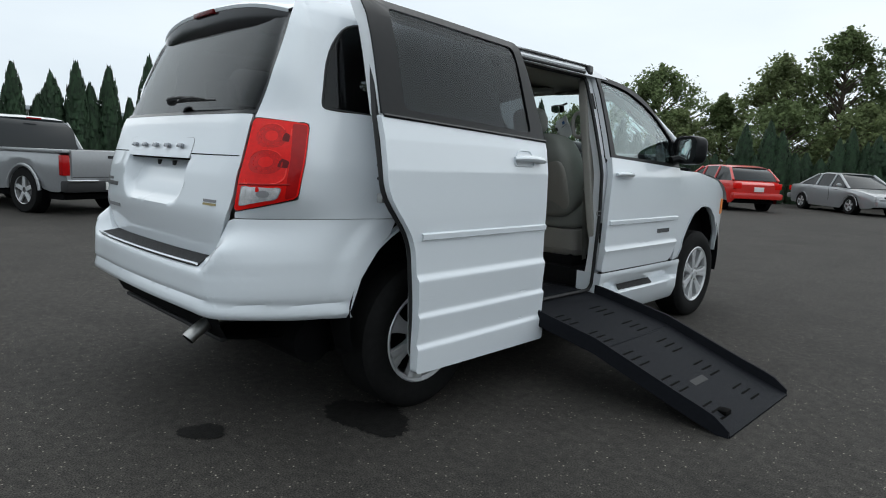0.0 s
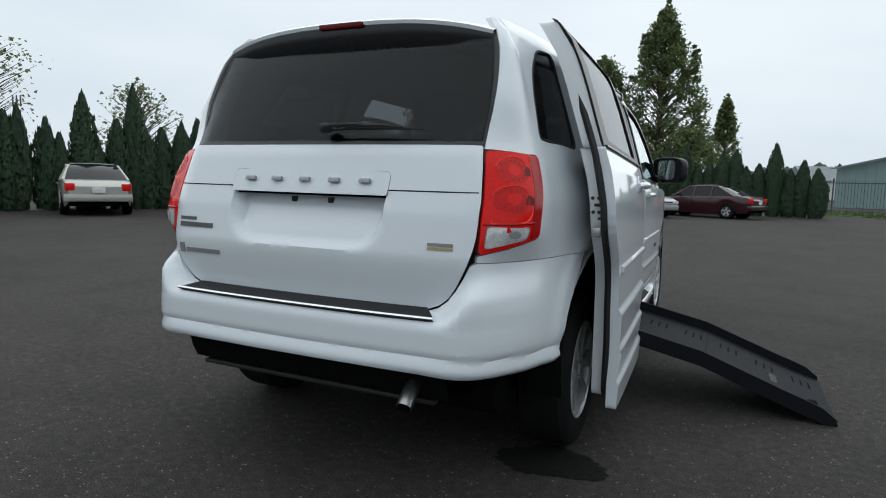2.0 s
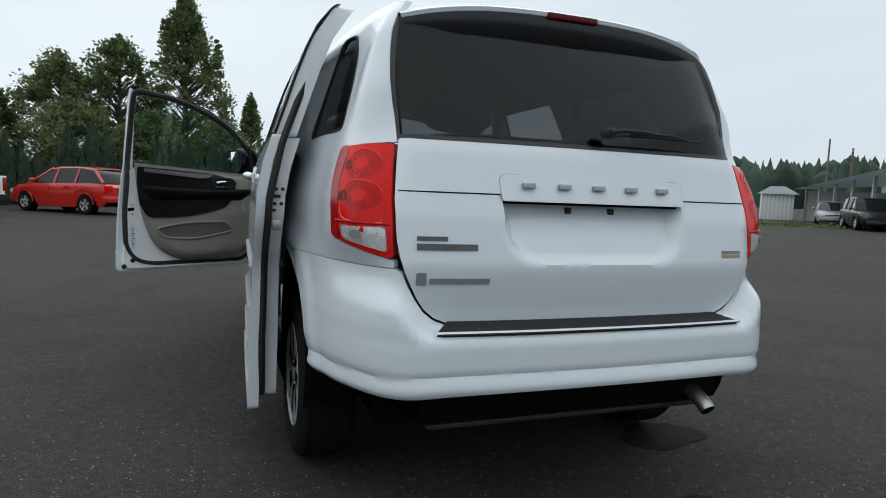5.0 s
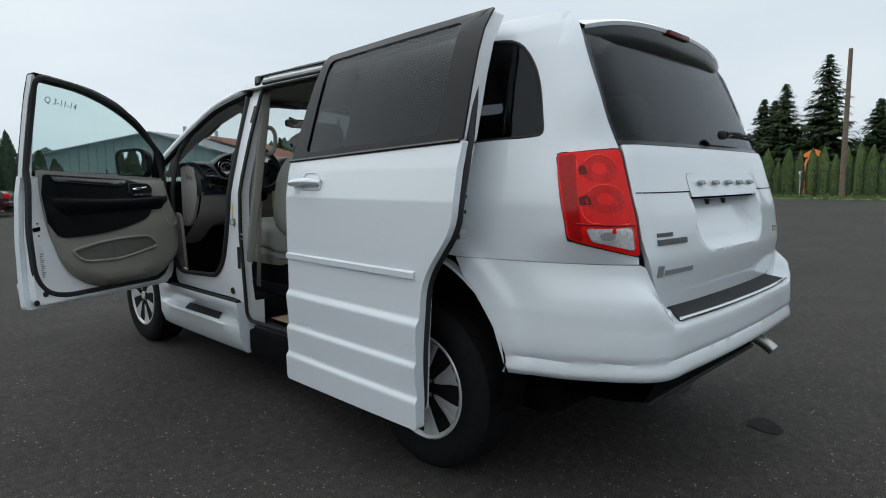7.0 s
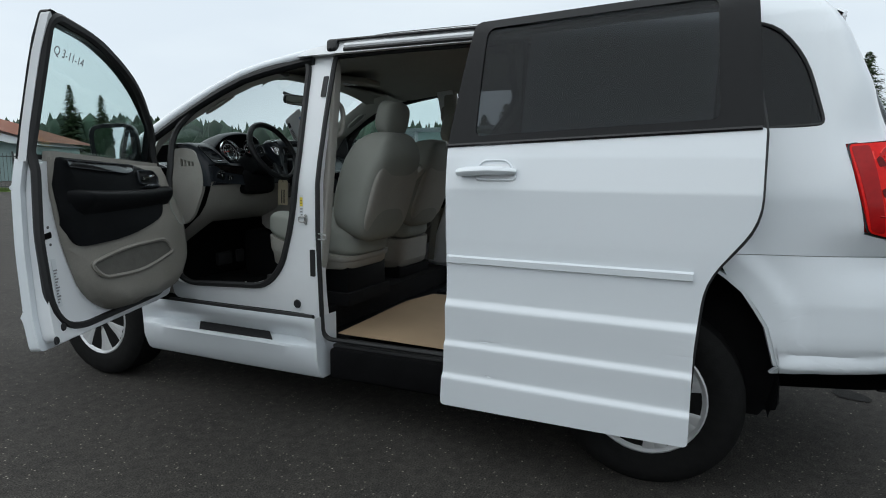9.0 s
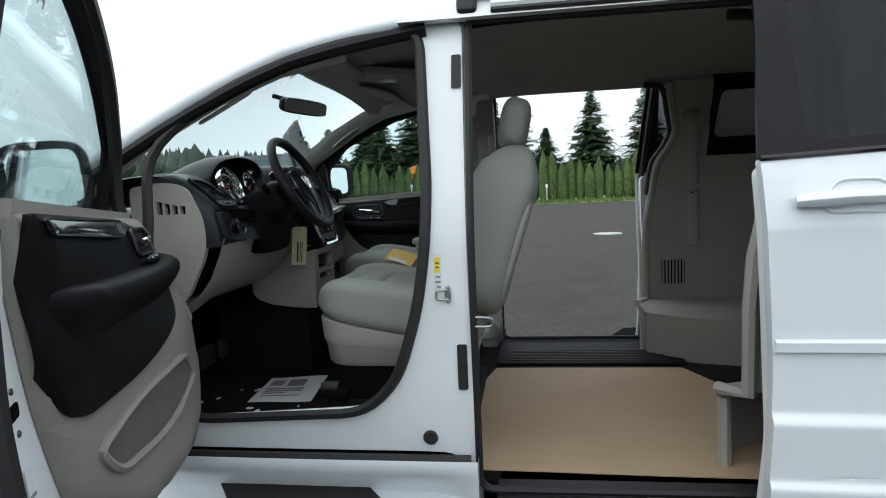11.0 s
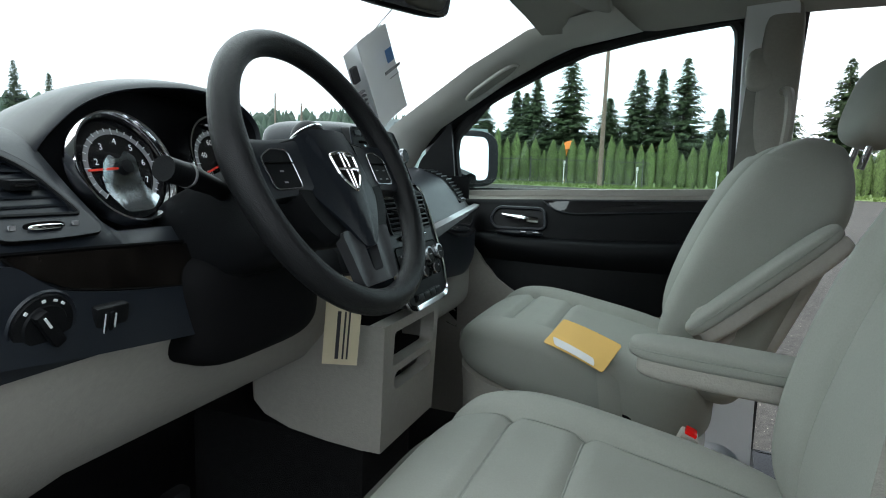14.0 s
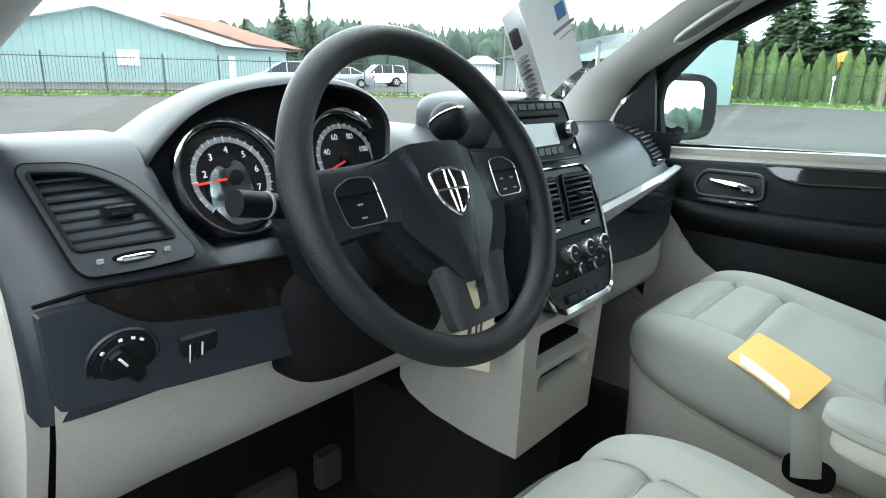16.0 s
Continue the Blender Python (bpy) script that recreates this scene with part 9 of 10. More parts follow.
# ---------- lawn, fence, poles, buildings ----------
def site():
    bm = bmesh.new()
    for poly in ([(36.5, -30), (80, -30), (80, 40), (33, 24.5), (36.0, 12)], [(-6, 40.0), (5, 34.5), (40, 18.5), (42, 21), (7, 38.5), (-4, 44)]):
        bm.faces.new([bm.verts.new((x, y, 0.02)) for x, y in poly])
    tagged(part("lawn", bm, M["grass"]), "bright green mown grass verge", "lawn", kind="structure")
    bm = bmesh.new()
    rng = random.Random(9)
    for _ in range(5000):
        if rng.random() < 0.5:
            x, y = rng.uniform(36.4, 43), rng.uniform(-16, 20)
        else:
            t = rng.random()
            x, y = 5 + 35 * t + rng.uniform(-0.3, 1.2), 34.5 - 16 * t + rng.uniform(0, 2.4)
        s = rng.uniform(0.04, 0.12)
        a = rng.uniform(0, 6.28)
        bm.faces.new([bm.verts.new((x + s * math.cos(a), y + s * math.sin(a), 0.02)), bm.verts.new((x - s * math.cos(a), y - s * math.sin(a), 0.02)), bm.verts.new((x + rng.uniform(-.05, .05), y, 0.02 + s * 1.6))])
    tagged(part("grass_tufts", bm, M["grass"], sharp=180), "short grass tufts on the verge", "grass", kind="stuff")
    # dark metal picket fence
    f = thing("metal_fence", "dark metal picket fence along the verge", "fence")
    runs = [[(4, 36.2), (24, 27.1)], [(40, 19.8), (40.6, 5.0)]]
    for p in [q for run in runs for q in along(run, 2.4)]:
        part("post", box(p.x - 0.03, p.x + 0.03, p.y - 0.03, p.y + 0.03, 0, 1.85, 0.004, 1), M["fence"], f)
    for z in (0.22, 1.62):
        for run in runs:
            part("rail", tube([Vector((x, y, z)) for x, y in run], 0.022, 6), M["fence"], f)
    bm = bmesh.new()
    for p in [q for run in runs for q in along(run, 0.14)]:
        tube([(p.x, p.y, 0.08), (p.x, p.y, 1.76)], 0.009, 4, bm)
    tagged(part("picket_infill", bm, M["fence"], f), kind="stuff")
    # utility poles
    def pole(x, y, h, arms=True, r=0.13):
        t = thing("utility_pole", "weathered wooden utility pole", "pole", place(x, y), "utility poles")
        part("shaft", tube([(0, 0, 0), (0, 0, h)], [r, r * 0.7], 10), M["wood"], t)
        if arms:
            for z in (h - 0.4,):
                part("crossarm", box(-1.1, 1.1, -0.05, 0.05, z - 0.06, z + 0.06, 0.01, m=Matrix.Rotation(radians(35), 4, "Z")), M["wood"], t)
                for k in (-1, -0.5, 0.5, 1):
                    part("insulator", lathe([(0, 0.10), (0.03, 0.09), (0.035, 0.0)], 8, m=Matrix.Rotation(radians(35), 4, "Z") @ Matrix.Translation((k, 0, z + 0.06)) @ Matrix.Rotation(radians(-90), 4, "Y")), M["white"], t)
    pole(40.2, 8.0, 8.6, False, 0.16)
    pole(54, 40, 6.6)
    pole(66, 52, 9.0)
    tw = thing("radio_mast", "thin grey radio mast with short antennas", "mast", place(-126, 75))
    part("shaft", tube([(0, 0, 0), (0, 0, 15)], [0.35, 0.2], 8), M["steel_dark"], tw)
    for k in range(3):
        part("antenna", box(-1.2 + k * 1.2 - 0.12, -1.2 + k * 1.2 + 0.12, -0.1, 0.1, 13.4, 15.6, 0.02), M["steel_dark"], tw)
    # machine behind the hedge
    ex = thing("excavator_arm", "orange excavator bucket raised behind the hedge", "machine", place(47.5, 11.8))
    part("boom", tube([(0, 0, 0), (0, 0.1, 1.6), (0, -0.2, 2.5)], [0.25, 0.22, 0.18], 8), M["orange"], ex)
    prof = [(-0.50, 0.05), (-0.44, 0.36), (-0.16, 0.46), (0.16, 0.34), (0.46, 0.12), (0.40, -0.10), (0.24, -0.04), (0.12, -0.26), (-0.06, -0.14), (-0.24, -0.34), (-0.42, -0.18)]
    part("bucket", sheet(prof, [], lambda u, v, d: Vector((-0.25 + d + 0.1 * v, -0.35 + u * 1.05, 2.72 + v)), 0.5, 0.15), M["orange"], ex)
    part("stick", tube([(0, -0.25, 3.0), (0, -0.75, 2.75), (0, -0.85, 2.3)], [0.14, 0.13, 0.08], 8), M["orange"], ex)
    # small signs and markers on the lawn
    for x, y, h, mt in ((41.6, 10.6, 1.5, "white"), (41.5, 5.8, 1.2, "white"), (41.4, 1.0, 1.1, "white"), (39.8, 15.6, 0.8, "yellow"), (39.4, 16.3, 0.7, "yellow")):
        s = thing("marker_post", "small post with a pale marker on the verge", "marker", place(x, y), "verge markers")
        part("post", tube([(0, 0, 0), (0, 0, h)], 0.03, 6), M["white"], s)
        part("head", squash(0.09, 0.09, 0.14, 3, 2, m=pose(0, 0, h)), M[mt], s)


site()


def buildings():
    # grey-green gabled shed
    b = thing("gabled_shed", "grey-green metal shed with a pale roof and a rust-red annexe roof", "building")
    L, R, ridge_h, eave = Vector((8.5, 52.5, 0)), Vector((25.5, 50.5, 0)), 5.1, 2.9
    back = Vector((12.5, 8.5, 0))
    up = lambda p, z: Vector((p.x, p.y, z))
    P = (L + R) / 2
    bm = bmesh.new()
    bm.faces.new([bm.verts.new(q) for q in (up(L, 0), up(R, 0), up(R, eave), up(P, ridge_h), up(L, eave))])
    part("wall", bm, M["siding"], b)
    part("wall", lines([[up(R, 0), up(R, eave)], [up(R + back, 0), up(R + back, eave)]]), M["siding"], b)
    part("wall", lines([[up(L, 0), up(L, eave)], [up(L + back, 0), up(L + back, eave)]]), M["siding"], b)
    u = (R - L).normalized()
    f = Vector((u.y, -u.x, 0)) * 0.5
    for a, e in ((P, L - u * 0.5), (P, R + u * 0.6)):
        z1 = eave - 0.12
        rows = [[up(a + f, ridge_h + 0.06), up(e + f, z1 + 0.06)], [up(a + back, ridge_h + 0.06), up(e + back, z1 + 0.06)]]
        bm = lines(rows)
        bmesh.ops.solidify(bm, geom=bm.faces[:], thickness=0.12)
        part("roof", bm, M["roof_grey"], b)
    # board and batten lines on the gable
    for k in range(1, 28):
        p = L + (R - L) * k / 28
        z = eave + (ridge_h - eave) * (1 - abs(k / 14 - 1))
        part("batten", tube([up(p + f * 0.04, 0.05), up(p + f * 0.04, z - 0.1)], 0.03, 4), M["siding"], b)
    w = R * 0.62 + L * 0.38
    part("sign_board", box(-0.75, 0.75, -0.05, 0.0, 1.2, 2.3, 0.01, m=Matrix.Translation(w + f * 0.1) @ Matrix.Rotation(math.atan2(u.y, u.x), 4, "Z")), M["white"], b, "blank white board")
    part("door", box(-0.06, 0.06, -0.55, 0.55, 0, 2.1, 0.01, m=Matrix.Translation(R + back * 0.18) @ Matrix.Rotation(math.atan2(back.y, back.x) - math.pi / 2, 4, "Z")), M["white"], b, "white door")
    a0 = R + back * 0.30 + u * 0.5
    rows = [[up(P + back * 0.45, ridge_h + 0.34), up(a0 + back * 0.1, eave + 0.26)], [up(P + back * 1.25, ridge_h + 0.34), up(a0 + back * 0.95, eave + 0.26)]]
    bm = lines(rows)
    bmesh.ops.solidify(bm, geom=bm.faces[:], thickness=0.14)
    part("annexe_roof", bm, M["roof_rust"], b, "rust-red roof")
    for t in (0.35, 0.7):
        q = P + back * t
        part("roof_vent", lathe([(0, 0.9), (0.16, 0.88), (0.16, 0.0)], 10, m=Matrix.Translation(up(q, ridge_h)) @ Matrix.Rotation(radians(-90), 4, "Y")), M["roof_grey"], b)
    # open pole shed
    s = thing("open_shed", "long open-fronted shed with a pale sloping roof and dark bays", "building", place(29.0, 17.3, 0, 1, 53.9))
    top = lambda x: 3.25 - 0.045 * x
    for k in range(7):
        part("post", box(3.3 * k - 0.09, 3.3 * k + 0.09, -0.09, 0.09, 0, top(3.3 * k), 0.01, 1), M["roof_grey"], s)
        if k < 6:
            # the bays' inner shade is painted as a near-black back
            part("back_panel", box(3.3 * k, 3.3 * k + 3.3, -6.0, -5.9, 0, top(3.3 * k + 3.3), 0), M["under"], s)
    bm = lines([[Vector((x, 0.8, top(x) + 0.05)), Vector((x, -6.4, top(x) + 0.55))] for x in (-0.5, 20.3)])
    bmesh.ops.solidify(bm, geom=bm.faces[:], thickness=0.14)
    part("roof", bm, M["roof_grey"], s, "pale metal roof")
    part("end_wall", box(-0.08, 0.0, -6.0, -0.1, 0, 3.2, 0.01), M["siding"], s)
    part("end_wall", box(19.8, 19.88, -6.0, -0.1, 0, 2.3, 0.01), M["white"], s)
    t = thing("blue_grey_shed", "pale blue-grey shed with a low pitched roof", "building", place(57, 33, 0, 1, -55))
    rows = [(-5, 0), (-5, 3.4), (0, 4.6), (5, 3.4), (5, 0)]
    bm = bmesh.new()
    A = [bm.verts.new((x, 0, z)) for x, z in rows]
    B = [bm.verts.new((x, 9, z)) for x, z in rows]
    bm.faces.new(A)
    bm.faces.new(B)
    for k in (0, 3):
        bm.faces.new((A[k], A[k + 1], B[k + 1], B[k]))
    part("wall", bm, M["siding"], t)
    for sx in (-1, 1):
        bm = lines([[Vector((0, -0.3, 4.66)), Vector((sx * 5.4, -0.3, 3.36))], [Vector((0, 9.3, 4.66)), Vector((sx * 5.4, 9.3, 3.36))]])
        bmesh.ops.solidify(bm, geom=bm.faces[:], thickness=0.1)
        part("roof", bm, M["roof_grey"], t)
    part("door", box(-1.4, 1.4, -0.06, 0.02, 0, 2.6, 0.01), M["white"], t)
    k = thing("white_kiosk", "small white shed with a grey roof behind a low gate", "shed", place(39.2, 34.6, 0, 1, -45))
    part("wall", box(-1.1, 1.1, -1.0, 1.0, 0, 2.0, 0.02), M["white"], k)
    for j in range(8):
        part("batten", box(-1.0 + j * 0.27, -0.96 + j * 0.27, -1.03, -1.0, 0.05, 1.95, 0.005, 1), M["roof_grey"], k)
    bm = lines([[Vector((-1.4, -1.4, 1.95)), Vector((1.4, -1.4, 1.95))], [Vector((-0.5, 0, 2.55)), Vector((0.5, 0, 2.55))], [Vector((-1.4, 1.4, 1.95)), Vector((1.4, 1.4, 1.95))]])
    bmesh.ops.solidify(bm, geom=bm.faces[:], thickness=0.08)
    part("roof", bm, M["roof_grey"], k)
    w = thing("long_white_building", "long low white building behind the boundary hedge", "building", place(-34, 8, 0, 1, 0))
    part("wall", box(-1.5, 1.5, -14, 5.5, 0, 2.75, 0.03), M["white"], w)
    part("roof", box(-1.9, 1.9, -14.4, 5.9, 2.75, 2.95, 0.03), M["roof_grey"], w, "pale metal roof")
    for k in range(7):
        part("pilaster", box(1.5, 1.58, -13 + 2.9 * k, -12.8 + 2.9 * k, 0, 2.75, 0.01, 1), M["roof_grey"], w)
    h = thing("cottage", "small pale house with a grey roof beyond the hedge", "house", place(14, 95, 0, 1, 20))
    part("wall", box(-5, 5, -3, 3, 0, 2.6, 0.02), M["white"], h)
    bm = lines([[Vector((-5.4, -3.4, 2.5)), Vector((5.4, -3.4, 2.5))], [Vector((-5.4, 0, 4.4)), Vector((5.4, 0, 4.4))], [Vector((-5.4, 3.4, 2.5)), Vector((5.4, 3.4, 2.5))]])
    bmesh.ops.solidify(bm, geom=bm.faces[:], thickness=0.15)
    part("roof", bm, M["roof_grey"], h)


buildings()


# ---------- parked vehicles ----------
CARS = {
    # y from the rear bumper forwards: (y, floor, belt, top, half width, top half width)
    "sedan": dict(st=[(0, 0.45, 0.80, 0.80, 0.72), (0.12, 0.28, 0.95, 0.95, 0.84), (0.9, 0.22, 0.99, 0.99, 0.89), (2.4, 0.2, 0.95, 0.95, 0.90), (3.4, 0.2, 0.92, 0.92, 0.89), (4.2, 0.24, 0.82, 0.82, 0.85), (4.65, 0.28, 0.70, 0.70, 0.74), (4.75, 0.42, 0.60, 0.60, 0.60)],
                  roof=[(0.75, 0.97, 0.78), (1.45, 1.40, 0.60), (2.0, 1.45, 0.62), (2.7, 1.42, 0.60), (3.55, 0.93, 0.78)], wheels=(1.0, 3.72), r=0.32),
    "wagon": dict(st=[(0, 0.45, 0.85, 0.85, 0.74), (0.10, 0.28, 0.98, 0.98, 0.83), (0.8, 0.22, 0.98, 0.98, 0.86), (2.2, 0.2, 0.94, 0.94, 0.87), (3.2, 0.2, 0.92, 0.92, 0.86), (3.9, 0.24, 0.84, 0.84, 0.82), (4.3, 0.28, 0.70, 0.70, 0.70), (4.42, 0.42, 0.60, 0.60, 0.58)],
                  roof=[(0.16, 0.99, 0.76), (0.50, 1.38, 0.62), (1.2, 1.47, 0.62), (2.3, 1.45, 0.60), (3.3, 0.93, 0.76)], wheels=(0.85, 3.46), r=0.31),
    "suv": dict(st=[(0, 0.50, 0.95, 0.95, 0.80), (0.08, 0.35, 1.06, 1.06, 0.88), (0.8, 0.30, 1.06, 1.06, 0.90), (2.4, 0.30, 1.03, 1.03, 0.91), (3.3, 0.30, 1.02, 1.02, 0.90), (4.2, 0.32, 0.96, 0.96, 0.86), (4.5, 0.36, 0.80, 0.80, 0.78), (4.6, 0.5, 0.70, 0.70, 0.66)],
                  roof=[(0.10, 1.06, 0.82), (0.30, 1.62, 0.68), (1.2, 1.72, 0.68), (2.5, 1.70, 0.66), (3.25, 1.04, 0.80)], wheels=(0.95, 3.62), r=0.37),
    "van": dict(st=[(0, 0.45, 0.90, 0.90, 0.84), (0.08, 0.28, 1.05, 1.05, 0.92), (0.8, 0.22, 1.07, 1.07, 0.95), (2.6, 0.2, 1.05, 1.05, 0.96), (3.7, 0.22, 1.03, 1.03, 0.94), (4.5, 0.26, 0.90, 0.90, 0.88), (4.85, 0.3, 0.74, 0.74, 0.76), (4.95, 0.42, 0.62, 0.62, 0.62)],
                roof=[(0.10, 1.06, 0.86), (0.32, 1.64, 0.72), (1.2, 1.75, 0.72), (2.8, 1.72, 0.70), (3.95, 1.04, 0.84)], wheels=(0.98, 3.95), r=0.33),
    "pickup": dict(st=[(0, 0.52, 0.98, 0.98, 0.84), (0.06, 0.40, 1.06, 1.06, 0.88), (1.2, 0.40, 1.06, 1.06, 0.89), (2.0, 0.38, 1.06, 1.06, 0.89), (3.6, 0.36, 1.06, 1.06, 0.89), (4.5, 0.38, 1.02, 1.02, 0.88), (5.0, 0.40, 0.90, 0.90, 0.84), (5.15, 0.5, 0.78, 0.78, 0.74)],
                   roof=[(2.02, 1.07, 0.82), (2.18, 1.62, 0.68), (2.6, 1.70, 0.68), (3.2, 1.67, 0.66), (3.85, 1.06, 0.80)], wheels=(1.08, 4.18), r=0.39),
}


def parked(kind, name, label, paint, x, y, heading, s=1.0, plate=True, dark_bumper=False):
    """heading: degrees of the nose from +y, anticlockwise; x, y: the middle."""
    c = CARS[kind]
    L = c["st"][-1][0]
    car = thing(name, label, "car" if kind not in ("pickup", "van") else ("pickup truck" if kind == "pickup" else "van"), Matrix.Translation((x, y, 0)) @ Matrix.Rotation(radians(heading), 4, "Z") @ Matrix.Scale(s, 4), "parked vehicles")
    dense = []
    keys = c["st"]
    for yy in np.linspace(0, L, 25):
        v = [float(np.interp(yy, [k[0] for k in keys], [k[j] for k in keys])) for j in range(1, 5)]
        dense.append((yy, *v))
    rows = []
    for yy, zb, zs, _, w in dense:
        Y = yy - L / 2
        cut = zb
        for wy in c["wheels"]:
            d = abs(yy - wy)
            if d < c["r"] + 0.05:
                cut = max(cut, c["r"] + math.sqrt(max(0, (c["r"] + 0.05) ** 2 - d * d)) * 0.95)
        zm = cut + (zs - cut) * 0.5
        half = [(w * 0.93, cut), (w, zm), (w * 0.99, zs - 0.10), (w * 0.95, zs - 0.01), (w * 0.80, zs + 0.01)]
        rows.append([Vector((-a, Y, b)) for a, b in half] + [Vector((a, Y, b)) for a, b in reversed(half)])
    part("body", lines(rows, close_u=False, cap=True), M[paint], car)
    part("floor_pan", box(-0.72, 0.72, -L / 2 + 0.25, L / 2 - 0.3, 0.26, 0.36, 0.02), M["under"], car)
    # cabin: glass with a painted roof and posts
    rk = c["roof"]
    rows, top = [], []
    for yy in np.linspace(rk[0][0], rk[-1][0], 15):
        z = float(np.interp(yy, [k[0] for k in rk], [k[1] for k in rk]))
        w = float(np.interp(yy, [k[0] for k in rk], [k[2] for k in rk]))
        zs = float(np.interp(yy, [k[0] for k in keys], [k[2] for k in keys]))
        wb = float(np.interp(yy, [k[0] for k in keys], [k[4] for k in keys])) * 0.93
        t = max(0.0, (z - zs) / (rk[2][1] - zs))
        Y = yy - L / 2
        wt = wb + (w - wb) * t
        rows.append([Vector((-wb, Y, zs - 0.02)), Vector((-wt, Y, z - 0.03)), Vector((-wt * 0.9, Y, z)), Vector((wt * 0.9, Y, z)), Vector((wt, Y, z - 0.03)), Vector((wb, Y, zs - 0.02))])
        top.append((yy, Y, z, wt, t, wb, zs))
    part("cabin_glass", lines(rows), M["car_glass"], car, "dark car windows")
    rr = [r for r in top if r[2] > rk[2][1] - 0.10]
    part("roof", lines([[Vector((-w - 0.008, Y, z - 0.05)), Vector((-w * 0.92, Y, z + 0.012)), Vector((0, Y, z + 0.025)), Vector((w * 0.92, Y, z + 0.012)), Vector((w + 0.008, Y, z - 0.05))] for _, Y, z, w, t, wb, zs in rr]), M[paint], car)
    ends = [top[0], rr[0]], [rr[-1], top[-1]]
    for side in (-1, 1):
        for a, b in ends:
            part("roof_post", tube([Vector((side * a[5 if a is top[0] or a is top[-1] else 3], a[1], a[2])), Vector((side * b[5 if b is top[0] or b is top[-1] else 3], b[1], b[2] - 0.03))], 0.045, 6), M[paint], car)
        for f in ((0.42, 0.70) if kind != "pickup" else (0.5,)):
            k = top[int(f * 14)]
            part("roof_post", tube([Vector((side * (k[5] + 0.005), k[1], k[6])), Vector((side * (k[3] + 0.008), k[1], k[2] - 0.04))], 0.035, 6), M[paint], car)
        if kind == "pickup":
            part("tail_light", box(min(side * 0.755, side * 0.885), max(side * 0.755, side * 0.885), -L / 2 - 0.012, -L / 2 + 0.10, 0.68, 1.02, 0.025), M["red_side"], car, "tall red tail light")
        else:
            part("tail_light", box(min(side * 0.56, side * 0.80), max(side * 0.56, side * 0.80), -L / 2 - 0.01, -L / 2 + 0.12, dense[1][2] - 0.26, dense[1][2] - 0.06, 0.03), M["red"], car, "red tail light")
        part("headlight", box(min(side * 0.42, side * 0.70), max(side * 0.42, side * 0.70), L / 2 - 0.22, L / 2 - 0.05, 0.56, 0.70, 0.03), M["lens"], car, "clear headlight")
        part("door_mirror", squash(0.09, 0.05, 0.06, 3, 2, m=pose(side * (0.98), rk[-1][0] - L / 2 - 0.35, rk[-1][1] + 0.08)), M[paint] if not dark_bumper else M["rubber"], car)
        part("door_line", tube([Vector((side * 0.905, rk[-1][0] - L / 2 - 0.95, 0.45)), Vector((side * 0.90, rk[-1][0] - L / 2 - 0.98, 0.92))], 0.006, 4), M["under"], car)
        for f in (0.35, 0.60):
            part("door_handle", box(min(side * 0.88, side * 0.925), max(side * 0.88, side * 0.925), -L / 2 + L * f, -L / 2 + L * f + 0.16, 0.84, 0.87, 0.008, 1), M[paint], car)
        for wy in c["wheels"]:
            m = pose(side * (dense[12][4] - 0.10), wy - L / 2, c["r"]) @ Matrix.Scale(side, 4, (1, 0, 0))
            R = c["r"]
            w_ = part("wheel", lathe([(R * 0.62, -0.1), (R * 0.95, -0.1), (R, -0.07), (R, 0.07), (R * 0.95, 0.1), (R * 0.62, 0.1)], 24, m=m, caps=False), M["tyre"], car)
            # dish coloured dark for the shade behind the spokes
            part("rim", lathe([(0, 0.07), (R * 0.16, 0.075), (R * 0.2, 0.05), (R * 0.56, 0.045), (R * 0.63, 0.095), (R * 0.65, 0.09)], 24, m=m, caps=False), M["steel_dark"], w_)
            part("rim_lip", lathe([(R * 0.60, 0.088), (R * 0.63, 0.098), (R * 0.66, 0.094)], 24, m=m, caps=False), M["alloy"], w_)
            part("arch_flare", tube([Vector((side * (dense[12][4] - 0.005), wy - L / 2 + (R + 0.06) * math.cos(q), R + (R + 0.06) * math.sin(q) * 0.97)) for q in np.linspace(0.05, math.pi - 0.05, 15)], 0.028 if kind in ("pickup", "suv") else 0.014, 6), M[paint], car)
            part("wheel_well", lathe([(R + 0.05, 0.04), (R + 0.05, -0.12), (0, -0.125)], 20, m=m, caps=False), M["under"], car)
            bm = bmesh.new()
            for k in range(5):
                box(0.05, 0.085, -R * 0.09, R * 0.09, R * 0.12, R * 0.60, 0.004, 1, m=m @ Matrix.Rotation(2 * math.pi * k / 5, 4, "X"), bm=bm)
            part("spokes", bm, M["alloy"], w_)
    part("rear_bumper", box(-0.84, 0.84, -L / 2 - 0.05, -L / 2 + 0.16, 0.40, 0.60, 0.05), M["rubber"] if dark_bumper else M[paint], car)
    part("front_bumper", box(-0.66, 0.66, L / 2 - 0.22, L / 2 + 0.03, 0.32, 0.54, 0.05), M["rubber"] if dark_bumper else M[paint], car)
    part("grille", box(-0.38, 0.38, L / 2 - 0.16, L / 2 - 0.02, 0.57, 0.68, 0.02), M["black"], car)
    if plate:
        part("plate", box(-0.16, 0.16, -L / 2 - 0.065, -L / 2 - 0.04, 0.64 if kind != "pickup" else 0.44, 0.79 if kind != "pickup" else 0.58, 0.005), M["white"], car, "pale blank number plate")
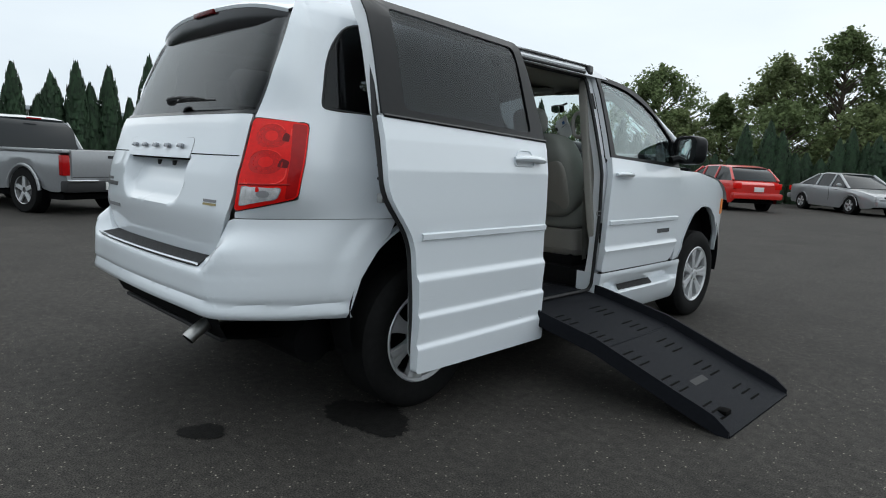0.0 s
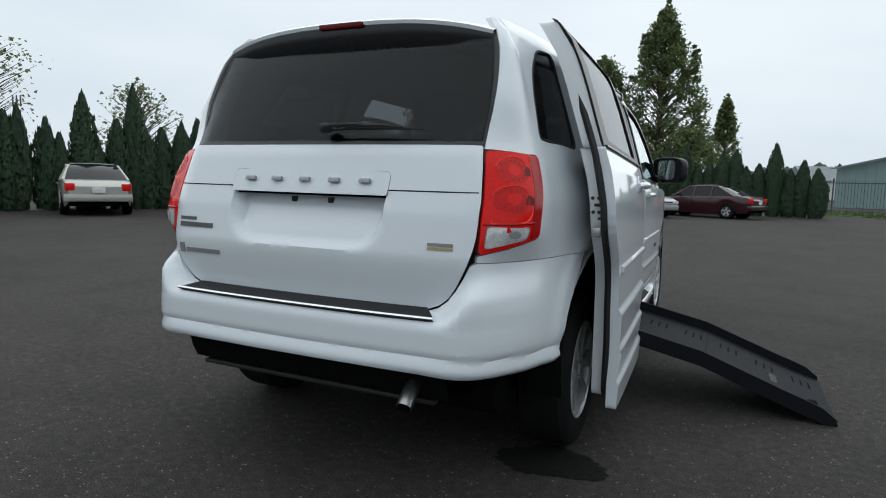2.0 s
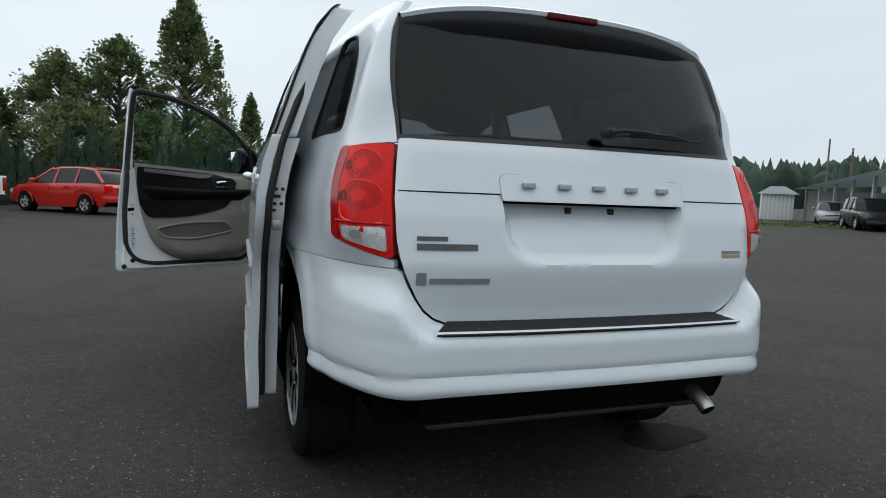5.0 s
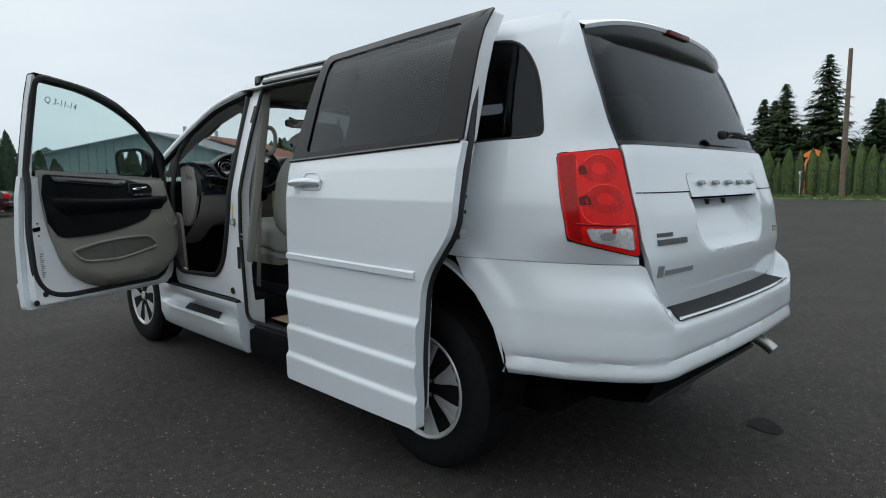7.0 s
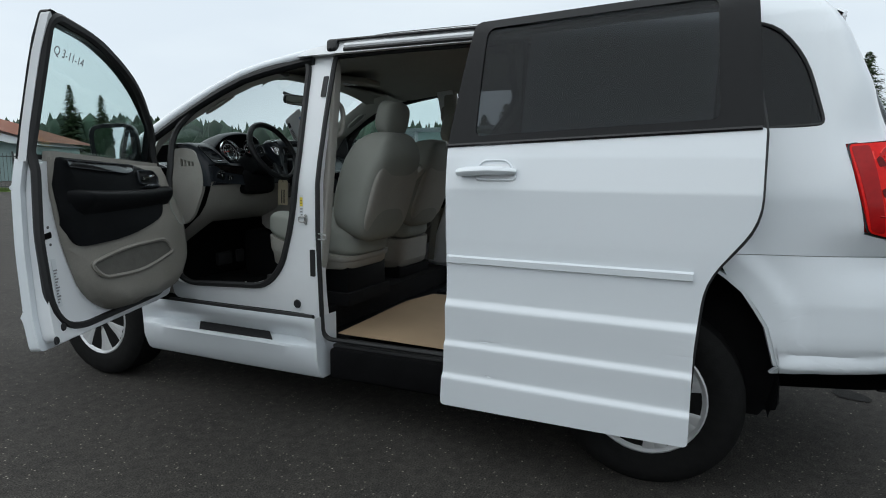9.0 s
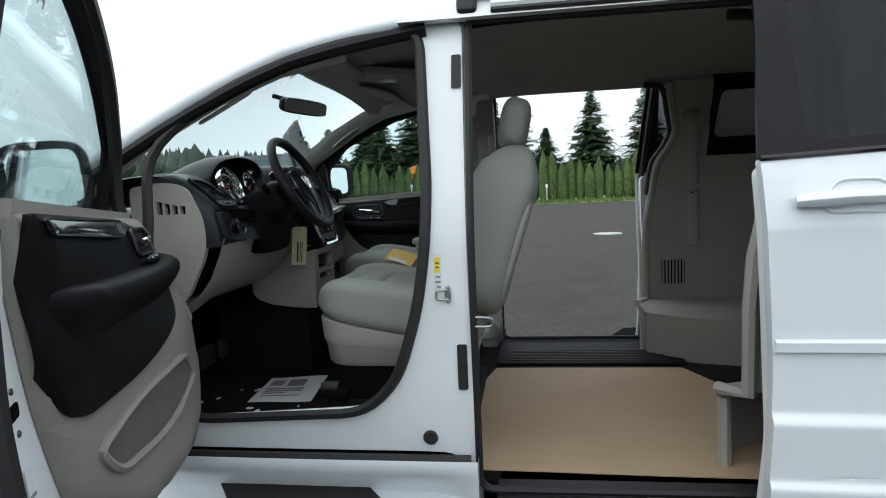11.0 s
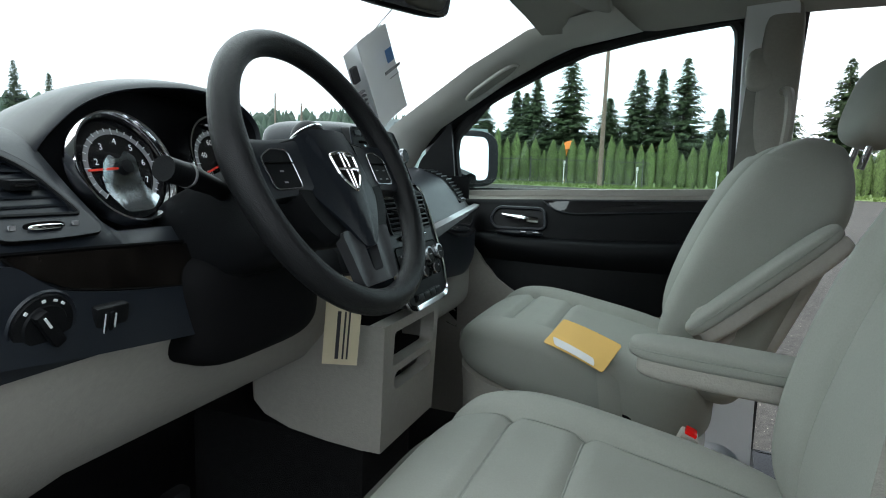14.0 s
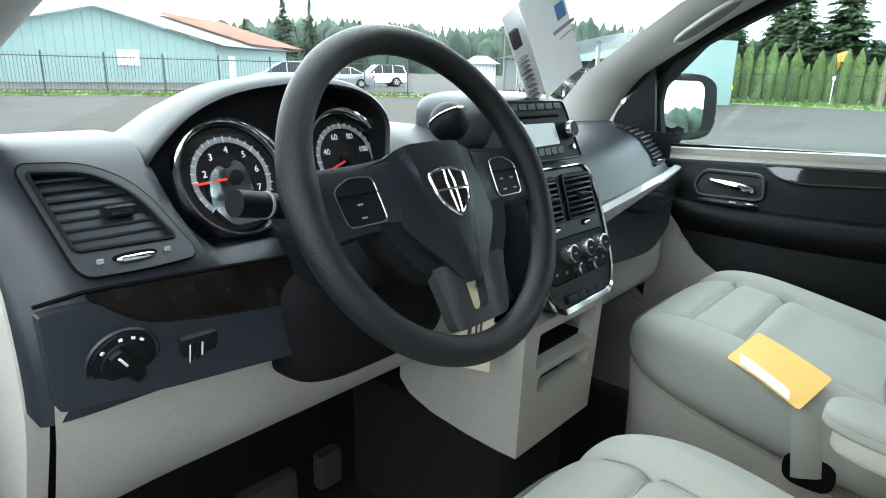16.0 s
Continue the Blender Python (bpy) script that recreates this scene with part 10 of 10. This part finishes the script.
    if kind == "pickup":
        inner = bmesh.new()
        box(-0.74, 0.74, -L / 2 + 0.08, 2.0 - L / 2, 1.055, 1.075, 0.004, bm=inner)
        part("bed", inner, M["under"], car, "dark truck bed")
        for side in (-1, 1):
            part("bed_rail", box(min(side * 0.74, side * 0.88), max(side * 0.74, side * 0.88), -L / 2, 2.05 - L / 2, 1.05, 1.11, 0.02), M[paint], car)
        gate = part("tailgate", box(-0.74, 0.74, -L / 2 - 0.03, -L / 2 + 0.06, 0.62, 1.11, 0.02), M[paint], car)
        part("tailgate_handle", box(-0.09, 0.09, -L / 2 - 0.042, -L / 2 - 0.02, 0.98, 1.03, 0.008), M["rubber"], gate)
        part("gate_groove", box(-0.735, 0.735, -L / 2 - 0.0335, -L / 2 - 0.028, 0.655, 0.665, 0), M["under"], gate)
        part("high_brake_light", box(-0.12, 0.12, 2.13 - L / 2, 2.19 - L / 2, 1.645, 1.67, 0.006), M["red_side"], car)
        part("step_pad", box(-0.80, -0.30, -L / 2 - 0.075, -L / 2 + 0.05, 0.585, 0.612, 0.006), M["chrome"], car)
        part("step_pad", box(0.30, 0.80, -L / 2 - 0.075, -L / 2 + 0.05, 0.585, 0.612, 0.006), M["chrome"], car)
    return car


parked("pickup", "pickup_truck", "silver crew-cab pickup truck parked facing the hedge", "silver", -11.3, 1.92, 109, dark_bumper=True)
parked("sedan", "parked_car", "champagne saloon car parked at the hedge", "champagne", -16.2, 11.0, 58)
parked("suv", "parked_car", "maroon estate car parked at the hedge", "maroon", -12.2, 12.6, 38)
parked("suv", "parked_car", "dark green off-road car with a roof rack parked at the hedge", "dark_paint", -10.3, 15.5, 32)
parked("pickup", "pickup_truck", "white pickup truck parked at the hedge", "white_paint", -9.4, 19.6, 56, dark_bumper=True)
parked("wagon", "parked_car", "bright red estate car parked by the hedge", "red_paint", -5.6, 21.8, 50)
parked("sedan", "parked_car", "silver saloon car facing the open lot", "silver", -2.4, 25.0, 228, 0.95)
parked("sedan", "parked_car", "dark maroon saloon car parked by the hedge", "maroon", 0.55, 26.6, 66, 0.92)
parked("van", "parked_car", "pale blue minivan parked behind the fence", "bluevan", 23.6, 38.2, 62)
parked("sedan", "parked_car", "silver saloon car parked behind the fence", "silver", 29.5, 40, 58)
parked("suv", "parked_car", "white off-road car parked behind the fence", "white_paint", 35, 42, 64)
parked("suv", "parked_car", "dark off-road car parked under the open shed", "dark_paint", 31.2, 21.6, 140)
parked("wagon", "parked_car", "grey hatchback parked by the open shed", "silver", 34.6, 26.4, 130)
